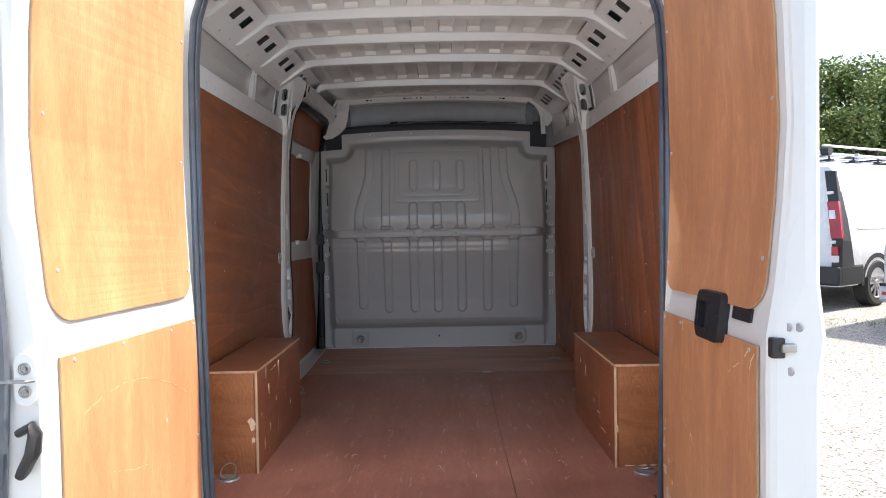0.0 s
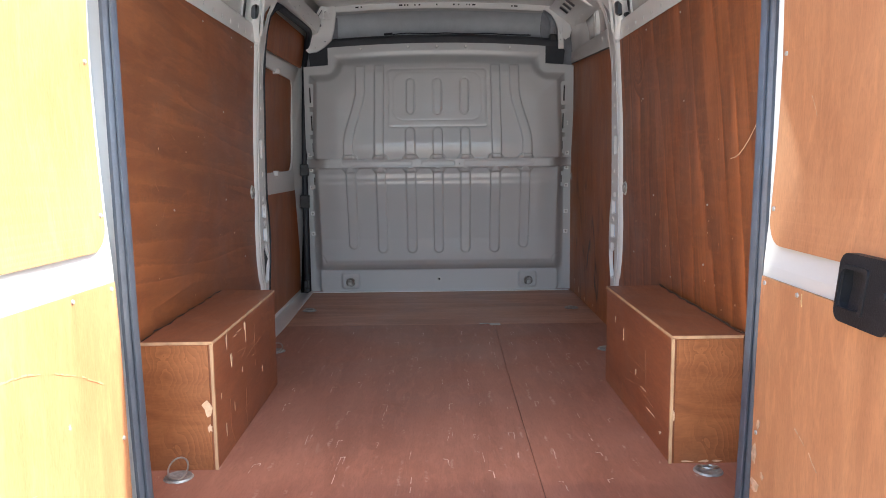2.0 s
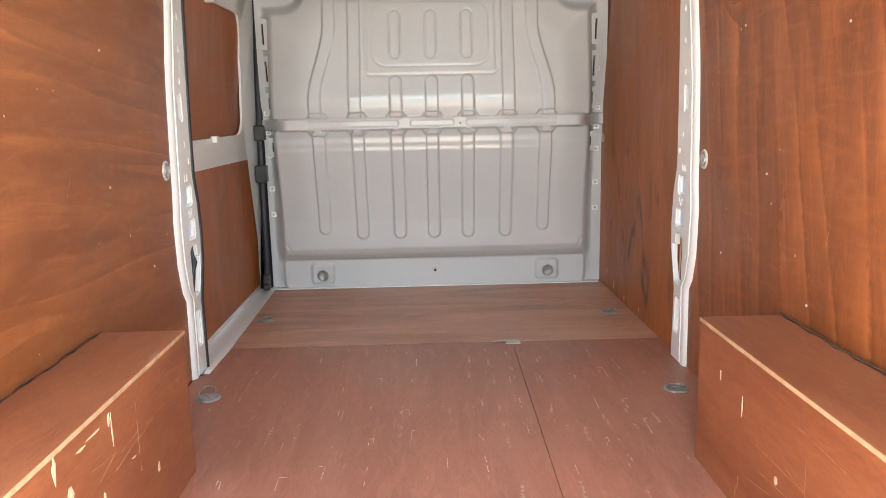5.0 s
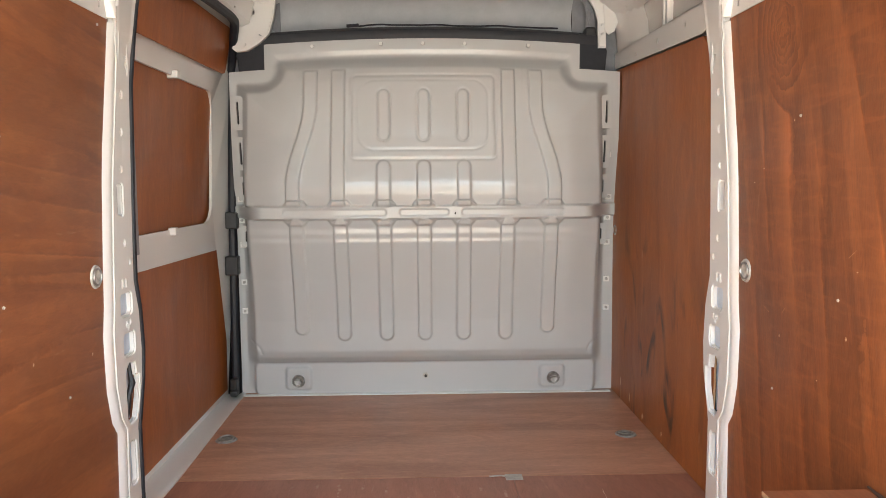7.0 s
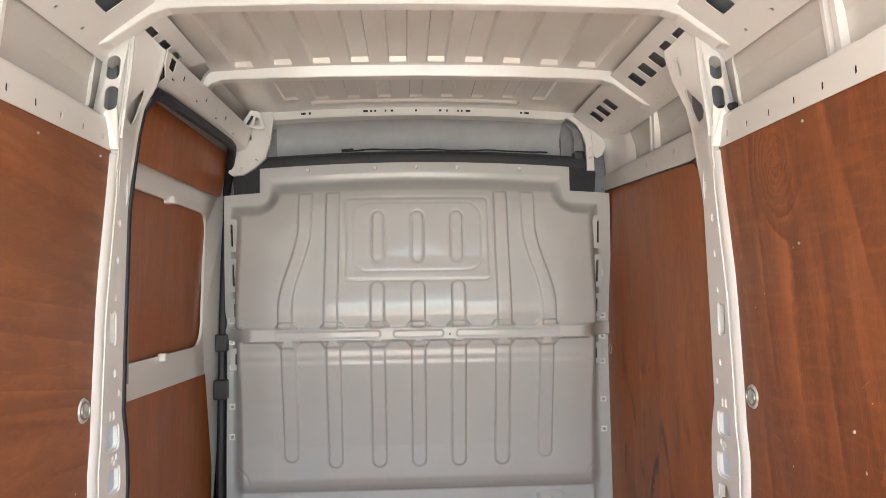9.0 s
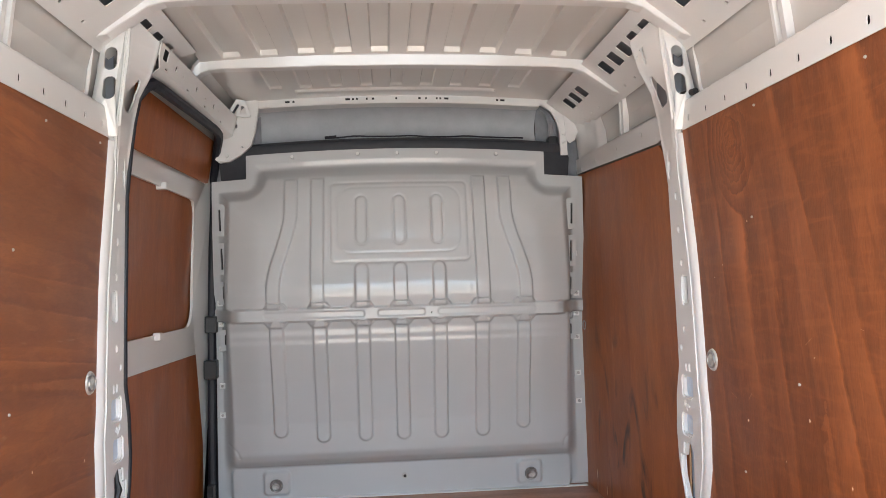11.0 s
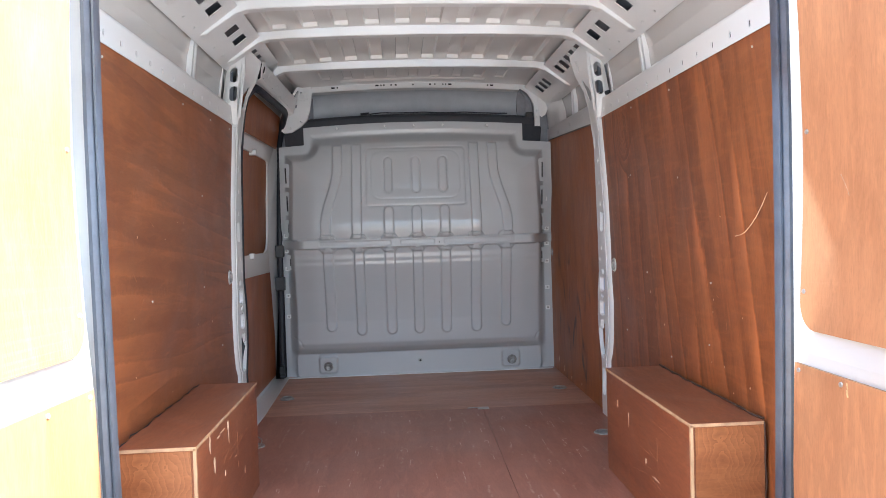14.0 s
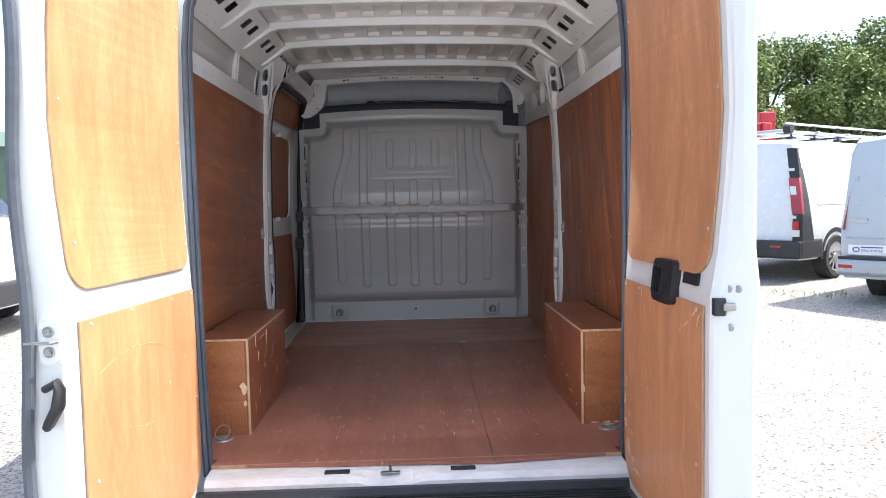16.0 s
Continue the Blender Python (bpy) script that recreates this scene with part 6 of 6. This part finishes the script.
shed = thing("shed", (-17, 26, ground_z(26)), "low green metal-clad shed at the edge of the yard", "shed")
SHED_GREEN = material("shed_green_cladding", (0.10, 0.16, 0.11), 0.55, vary=0.2, scale=2)
part("wall", boxes((-24, -12, 26, 32, ground_z(26) - 0.3, ground_z(26) + 3.2)), SHED_GREEN, shed)
bm = bmesh.new()
loft(bm, [[(x, 25.7, ground_z(26) + 3.2), (x, 29, ground_z(26) + 4.1), (x, 32.3, ground_z(26) + 3.2)] for x in (-24.3, -11.7)])
part("roof", bm, SHED_GREEN, shed)
for k in range(24):
    part("rib", boxes((-23.9 + 0.5 * k, -23.82 + 0.5 * k, 25.96, 26.0, ground_z(26) - 0.2, ground_z(26) + 3.2)), SHED_GREEN, shed)

# trees
LEAF = bpy.data.materials.new("leaves")
LEAF.use_nodes = True
ln, ll = LEAF.node_tree.nodes, LEAF.node_tree.links
geo, ramp = ln.new("ShaderNodeNewGeometry"), ln.new("ShaderNodeValToRGB")
ramp.color_ramp.elements[0].color, ramp.color_ramp.elements[1].color = (0.075, 0.13, 0.040, 1), (0.26, 0.33, 0.10, 1)
ll.new(geo.outputs["Random Per Island"], ramp.inputs[0]), ll.new(ramp.outputs[0], ln["Principled BSDF"].inputs["Base Color"])
ln["Principled BSDF"].inputs["Roughness"].default_value = 0.55
BARK = material("bark", (0.09, 0.07, 0.05), 0.9, vary=0.4, scale=6, bump=0.6, bump_scale=20)


def tree(x, y, height, spread, seed, label):
    rnd = random.Random(seed)
    z0 = ground_z(y)
    t = thing("tree", (x, y, z0), label, "tree", "trees along the yard")
    bm = bmesh.new()
    tube(bm, [(x, y, z0 - 0.1), (x + 0.1, y, z0 + height * 0.3), (x + 0.05, y + 0.1, z0 + height * 0.75)], lambda k: (0.20, 0.15, 0.05)[k], 8)
    hubs = []
    for k in range(16):
        a, f = rnd.uniform(0, 6.28), rnd.uniform(0.25, 0.95)
        reach = spread * rnd.uniform(0.45, 1.0) * (1.1 - 0.55 * max(0, f - 0.5) * 2)
        tip = Vector((x + reach * math.cos(a), y + reach * math.sin(a), z0 + height * f))
        root = Vector((x, y, z0 + height * (0.18 + 0.5 * f * 0.8)))
        tube(bm, [root, root.lerp(tip, 0.5) + Vector((0, 0, 0.2)), tip], lambda q: (0.07, 0.045, 0.015)[q], 5)
        hubs.append((tip, rnd.uniform(0.55, 1.05)))
        hubs.append((root.lerp(tip, 0.6), rnd.uniform(0.5, 0.9)))
    hubs.append((Vector((x, y, z0 + height * 0.92)), 0.9))
    part("trunk", bm, BARK, t)
    verts, faces = [], []
    for hub, r in hubs:
        for _ in range(int(1700 * r)):
            d = Vector((rnd.gauss(0, 1), rnd.gauss(0, 1), rnd.gauss(0, 0.8))).normalized() * r * rnd.uniform(0.25, 1.0) ** 0.5
            p = hub + d * rnd.uniform(0.8, 1.15)
            u = Vector((rnd.gauss(0, 1), rnd.gauss(0, 1), rnd.gauss(0, 0.6))).normalized() * rnd.uniform(0.05, 0.105)
            v = u.cross(Vector((rnd.gauss(0, 1), rnd.gauss(0, 1), rnd.gauss(0, 1)))).normalized() * rnd.uniform(0.03, 0.06)
            n = len(verts)
            verts += [p - u, p + v, p + u, p - v]
            faces.append((n, n + 1, n + 2, n + 3))
    me = bpy.data.meshes.new("crown")
    me.from_pydata([tuple(q - Vector((x, y, z0))) for q in verts], [], faces)
    me.materials.append(LEAF)
    new("crown", me).parent = t


for k, (x, y, hgt, spr) in enumerate(((12.6, 27, 7.5, 2.4), (15.2, 28.5, 7.2, 2.5), (17.3, 26.5, 6.4, 2.3), (19.6, 28, 7.9, 2.6), (22.3, 27, 7.4, 2.5), (14.0, 31, 7.0, 2.5), (18.4, 31, 7.2, 2.7), (25.0, 29, 7.5, 2.6), (20.6, 25.6, 5.4, 2.0))):
    tree(x, y, hgt, spr, 10 + k, "leafy green broadleaf tree behind the parked vans")


# ---- small things in the load space ----
BARE = material("bare_chipped_wood", (0.62, 0.43, 0.29), 0.8, vary=0.3, scale=60)


def chip(parent, place, a, b, w, h, seed):
    """A torn-out flake of veneer: a thin ragged patch."""
    rnd = random.Random(seed)
    n = 11
    pts = [(a + w / 2 * math.cos(2 * math.pi * k / n) * rnd.uniform(0.45, 1.15), b + h / 2 * math.sin(2 * math.pi * k / n) * rnd.uniform(0.45, 1.15)) for k in range(n)]
    bm = bmesh.new()
    plate(bm, pts, [], place, 0.0012)
    return part("chip", bm, BARE, parent, "pale torn veneer")


arch = {1 if o.location.x > 0 else -1: o for o in scene.objects if o.name.startswith("wheel_arch_box")}
side_l, side_r = (lambda a, b, d: (-0.6838 + d, a, b)), (lambda a, b, d: (0.6838 - d, a, b))
end_l = end_r = lambda a, b, d: (a, 0.1538 - d, b)
for k, (a, b, w, h) in enumerate(((0.345, 0.862, 0.022, 0.05), (0.30, 0.935, 0.016, 0.055), (0.52, 0.93, 0.014, 0.03), (0.53, 0.905, 0.006, 0.07), (0.40, 0.925, 0.05, 0.006), (0.45, 0.93, 0.06, 0.005), (0.47, 0.79, 0.012, 0.02), (0.36, 0.70, 0.008, 0.035),
                                    (0.62, 0.80, 0.03, 0.006), (0.26, 0.66, 0.006, 0.05), (0.75, 0.71, 0.012, 0.03), (0.22, 0.78, 0.012, 0.02))):
    chip(arch[-1], side_l, a, b, w, h, k)
chip(arch[-1], end_l, -0.705, 0.764, 0.035, 0.055, 30)
chip(arch[-1], end_l, -0.70, 0.70, 0.02, 0.03, 31)
for k, (a, b, w, h) in enumerate(((0.36, 0.66, 0.10, 0.005), (0.45, 0.71, 0.09, 0.006), (0.54, 0.74, 0.015, 0.03), (0.72, 0.83, 0.006, 0.06), (0.25, 0.63, 0.02, 0.012), (0.85, 0.86, 0.008, 0.03))):
    chip(arch[1], side_r, a, b, w, h, 50 + k)
chip(arch[1], end_r, 0.692, 0.72, 0.016, 0.04, 60)
for k, (a, w, h) in enumerate(((0.735, 0.045, 0.007), (0.79, 0.05, 0.010), (0.83, 0.035, 0.008))):
    chip(arch[1], end_r, a, FLOOR + 0.006, w, h, 70 + k)

# rubbed marks and torn edges on the door panels
SCUFF = material("ochre_scuff", (0.82, 0.60, 0.32), 0.6, vary=0.3, scale=60)
face_r, face_l = (lambda a, b, d: place_r(a, b, -0.0045 - d)), (lambda a, b, d: place_l(a, b, -0.0045 - d))


def scratch(parent, face, pts, r, mat, seed):
    """A broken, uneven scratch lying on a panel."""
    rnd = random.Random(seed)
    bm = bmesh.new()
    for (a0, b0), (a1, b1) in zip(pts, pts[1:]):
        n = max(2, int(math.dist((a0, b0), (a1, b1)) / 0.018))
        for k in range(n):
            if rnd.random() < 0.22:
                continue
            p, q = k / n, (k + rnd.uniform(0.75, 1.15)) / n
            ends = [(a0 + (a1 - a0) * v + rnd.uniform(-r, r) * 0.6, b0 + (b1 - b0) * v + rnd.uniform(-r, r) * 0.6) for v in (p, q)]
            side = Vector((ends[1][1] - ends[0][1], ends[0][0] - ends[1][0])).normalized() * r * rnd.uniform(0.35, 1.0)
            plate(bm, [(ends[0][0] + side.x, ends[0][1] + side.y), (ends[1][0] + side.x * 0.6, ends[1][1] + side.y * 0.6), (ends[1][0] - side.x * 0.6, ends[1][1] - side.y * 0.6), (ends[0][0] - side.x, ends[0][1] - side.y)], [], face, 0.0006)
    return part("scratch", bm, mat, parent)


scratch(right_door, face_r, [(0.776, 1.221), (0.74, 1.190), (0.69, 1.160), (0.624, 1.126)], 0.0032, SCUFF, 1)
scratch(right_door, face_r, [(0.795, 1.207), (0.775, 1.185), (0.762, 1.150)], 0.0035, SCUFF, 2)
scratch(right_door, face_r, [(0.30, 1.216), (0.302, 1.185)], 0.005, SCUFF, 3)
scratch(right_door, face_r, [(0.30, 0.93), (0.36, 0.90), (0.41, 0.86)], 0.003, BARE, 4)
scratch(right_door, face_r, [(0.25, 1.62), (0.30, 1.55), (0.34, 1.50)], 0.0025, BARE, 5)
for k, (a, b, w, h) in enumerate(((0.125, 0.72, 0.05, 0.035), (0.15, 0.645, 0.07, 0.05), (0.20, 0.615, 0.06, 0.022), (0.115, 0.80, 0.030, 0.06), (0.24, 0.585, 0.08, 0.016), (0.19, 0.70, 0.03, 0.018), (0.16, 0.76, 0.02, 0.02), (0.13, 0.875, 0.02, 0.03))):
    chip(right_door, face_r, a, b, w, h, 80 + k)
PALE_PLY = material("rubbed_ply", (0.66, 0.37, 0.20), 0.5, vary=0.3, scale=50)
scratch(left_door, face_l, [(0.74, 1.075), (0.66, 1.098), (0.56, 1.110), (0.46, 1.105), (0.36, 1.08), (0.27, 1.045), (0.19, 1.005)], 0.0028, PALE_PLY, 6)
scratch(left_door, face_l, [(0.62, 0.90), (0.52, 0.87), (0.44, 0.86)], 0.003, PALE_PLY, 7)
scratch(left_door, face_l, [(0.42, 1.66), (0.46, 1.60), (0.47, 1.54)], 0.004, PALE_PLY, 8)
chip(left_door, face_l, 0.325, 0.953, 0.012, 0.016, 90)

# rows of short hooked scratches left by pallets on the floor, and score lines on the boxes
GRAZE = material("grazed_veneer", (0.60, 0.44, 0.37), 0.8, vary=0.3, scale=90)
on_floor = lambda a, b, d: (a, b, FLOOR + 0.0004 + d)
rnd = random.Random(91)
for y0 in (0.02, 0.17, 0.33, 0.52, 0.68, 0.90, 1.12, 1.34, 1.58, 1.82):
    for k in range(11):
        x = -0.58 + 0.118 * k + rnd.uniform(-0.02, 0.02)
        if abs(x) > 0.64 or rnd.random() < 0.38:
            continue
        y, run, hook = y0 + rnd.uniform(-0.05, 0.05), rnd.uniform(0.03, 0.10), rnd.choice((-1, 0, 1)) * rnd.uniform(0.010, 0.024)
        pts = [(x, y), (x + rnd.uniform(-0.004, 0.004), y + run)] + ([(x + hook, y + run + rnd.uniform(0.0, 0.012))] if hook else [])
        if rnd.random() < 0.3:
            pts.append((x + hook + rnd.uniform(-0.003, 0.003), y + run * rnd.uniform(0.3, 0.7)))
        scratch(floor, on_floor, pts, rnd.uniform(0.0010, 0.0022), GRAZE, 400 + 20 * k + int(100 * y0))
SCORE = material("scored_veneer", (0.36, 0.17, 0.09), 0.7, vary=0.3, scale=60)
for side, face in ((-1, side_l), (1, side_r)):
    for k in range(9):
        a, b = rnd.uniform(0.20, 0.75), rnd.uniform(0.62, 0.93)
        pts = [(a, b), (a + rnd.uniform(0.06, 0.22), b + rnd.uniform(-0.03, 0.03))] if k % 3 else [(a, b), (a + rnd.uniform(-0.01, 0.01), b - rnd.uniform(0.05, 0.16)), (a + rnd.uniform(0.02, 0.06), b - 0.16)]
        scratch(arch[side], face, [(q, max(0.585, z)) for q, z in pts], 0.0008, SCORE, 700 + 10 * k + side)
for wall, side in ((wall_left, -1), (wall_right, 1)):
    for k in range(10):
        y, z = rnd.uniform(0.15, 1.5), rnd.uniform(1.0, 1.6)
        scratch(wall, lambda a, b, d, side=side: (side * (half_width(b) - 0.0004 - d), a, b), [(y, z), (y + rnd.uniform(-0.04, 0.04), z + rnd.uniform(-0.05, 0.05))], 0.0010, SCORE, 800 + 10 * k + side)

# black filler along the back of each box and loose strip beside it
for side in (-1, 1):
    bm = bmesh.new()
    rnd = random.Random(5 + side)
    tube(bm, [(side * (0.897 + rnd.uniform(-0.006, 0.004)), y, 0.970 + rnd.uniform(-0.002, 0.004)) for y in np.linspace(0.16, 1.0, 22)], lambda k: (0.0015 if side < 0 else 0.003) + 0.0012 * math.sin(k * 2.3), 6)
    tube(bm, [(side * (0.899 + rnd.uniform(-0.003, 0.003)), 0.151, z) for z in np.linspace(0.58, 0.965, 12)], 0.0022, 6)
    part("sealant", bm, RUBBER if side < 0 else material("brown_filler", (0.06, 0.03, 0.02), 0.8, vary=0.3), arch[side], "dark ragged filler bead")

# screws in the linings
for side, wall, spots in ((-1, wall_left, ((0.55, 1.33), (1.18, 1.33), (0.9, 0.80), (1.70, 2.04), (0.2, 2.03), (0.95, 2.03), (1.35, 2.03), (1.45, 1.05), (0.15, 1.35), (1.2, 1.7))),
                          (1, wall_right, ((0.53, 1.33), (1.16, 1.33), (1.775, 2.06), (1.45, 1.05), (0.2, 2.03), (0.85, 2.03), (1.3, 2.04), (0.9, 1.02), (0.55, 1.12), (1.35, 1.75), (0.8, 1.7)))):
    for y, z in spots:
        bm = bmesh.new()
        disc(bm, (side * (half_width(z) - 0.001), y, z), (-side, 0, 0), 0.0042, 0.004, 8)
        part("screw", bm, SCREW, wall)
# a pulled thread of veneer on the right lining
bm = bmesh.new()
tube(bm, [(half_width(1.6) - a, y, z) for a, y, z in ((0.002, 0.341, 1.488), (0.006, 0.30, 1.492), (0.008, 0.265, 1.501), (0.009, 0.23, 1.519), (0.009, 0.194, 1.544), (0.007, 0.163, 1.576), (0.003, 0.139, 1.612))], lambda k: (0.0016, 0.0012, 0.0016, 0.0011, 0.0013, 0.0011, 0.0008)[k], 5)
part("splinter", bm, BARE, wall_right, "pale hanging splinter of veneer")

# bare flecks in the linings
rnd = random.Random(31)
for wall, side, n in ((wall_right, 1, 16), (wall_left, -1, 10)):
    for k in range(n):
        y, z = rnd.uniform(0.25, 1.6), rnd.uniform(0.98, 1.75) if k % 3 else rnd.uniform(1.0, 1.3)
        w, h = rnd.uniform(0.002, 0.005), rnd.uniform(0.003, 0.009)
        chip(wall, lambda a, b, d, side=side: (side * (half_width(b) - 0.0004 - d), a, b), y, z, w, h, 200 + k + n)
for k, (y, z, w, h) in enumerate(((2.95, 0.66, 0.012, 0.05), (2.80, 0.62, 0.010, 0.04), (2.60, 0.60, 0.014, 0.03), (3.02, 0.74, 0.010, 0.05), (2.35, 0.61, 0.012, 0.02))):
    chip(wall_right, lambda a, b, d: (half_width(b) + 0.0076 - d, a, b), y, z, w, h, 300 + k)

# floor latch plate over the seam
latch_plate = thing("floor_latch_plate", (0.31, 2.05, FLOOR), "small worn steel plate over the floor seam", "plate")
part("plate_body", boxes((0.275, 0.335, 2.025, 2.075, FLOOR, FLOOR + 0.002), bevel=0.0008), STEEL, latch_plate)
bm = bmesh.new()
tube(bm, [(0.22, 2.055, FLOOR + 0.002), (0.26, 2.06, FLOOR + 0.003), (0.28, 2.05, FLOOR + 0.004)], 0.003, 6)
part("pin", bm, STEEL, latch_plate)

# cable plug in the pillar head, wiring in the left pillar
bm = bmesh.new()
tube(bm, [(0.905, 1.86, 2.19), (0.905, 1.80, 2.188), (0.908, 1.765, 2.184)], 0.010, 8)
part("cable_sleeve", bm, BRIGHT, wall_right, "pale plastic cable sleeve", True)
bm = bmesh.new()
tube(bm, [(0.908, 1.768, 2.184), (0.914, 1.73, 2.181), (0.922, 1.69, 2.178)], 0.011, 8)
part("cable_plug", bm, PLASTIC, wall_right, "black cable plug hanging from the pillar", True)
bm = bmesh.new()
tube(bm, [(-0.918, 1.835, 1.06), (-0.912, 1.83, 1.01), (-0.905, 1.825, 0.985), (-0.905, 1.80, 0.955), (-0.912, 1.795, 0.90), (-0.92, 1.79, 0.86)], lambda k: (0.006, 0.007, 0.011, 0.008, 0.009, 0.009)[k], 8)
part("wiring", bm, PLASTIC, wall_left, "black wiring in the pillar slot", True)

# loose stones on the gravel where it is seen near
rnd = random.Random(77)
verts, faces = [], []
for _ in range(12000):
    x, y = (rnd.uniform(1.3, 9.0), rnd.uniform(0.0, 9.0)) if rnd.random() < 0.8 else (rnd.uniform(-6.0, -1.4), rnd.uniform(0.0, 6.0))
    r = 0.004 + 0.009 * rnd.random() ** 3
    z, n, a = ground_z(y) + 0.3 * r, len(verts), rnd.uniform(0, 6.28)
    ring = [(x + r * rnd.uniform(0.7, 1.2) * math.cos(a + k * 1.2566), y + r * rnd.uniform(0.7, 1.2) * math.sin(a + k * 1.2566), z) for k in range(5)]
    verts += ring + [(x, y, z + r * rnd.uniform(0.4, 0.8)), (x, y, z - r)]
    for k in range(5):
        faces += [(n + k, n + (k + 1) % 5, n + 5), (n + (k + 1) % 5, n + k, n + 6)]
me = bpy.data.meshes.new("loose_stones")
me.from_pydata(verts, [], faces)
me.materials.append(STONE)
tagged(new("loose_stones", me), "loose pale limestone chippings scattered over the yard", "gravel", "", "stuff")

# weeds by the parked vans
WEED = material("weed_green", (0.20, 0.27, 0.10), 0.7, vary=0.4, scale=20)
verts, faces = [], []
for cx, cy in ((5.35, 6.4), (4.9, 6.7), (5.9, 4.3), (6.2, 6.3), (4.5, 7.3)):
    for _ in range(60):
        x, y = rnd.gauss(cx, 0.22), rnd.gauss(cy, 0.16)
        z, h, a, n = ground_z(y), rnd.uniform(0.02, 0.07), rnd.uniform(0, 6.28), len(verts)
        dx, dy = 0.008 * math.cos(a), 0.008 * math.sin(a)
        lx, ly = rnd.gauss(0, 0.04), rnd.gauss(0, 0.04)
        verts += [(x - dx, y - dy, z - 0.01), (x + dx, y + dy, z - 0.01), (x + lx, y + ly, z + h)]
        faces.append((n, n + 1, n + 2))
me = bpy.data.meshes.new("weeds")
me.from_pydata(verts, [], faces)
me.materials.append(WEED)
tagged(new("weeds", me), "small green weeds growing through the gravel", "weeds", "", "stuff")
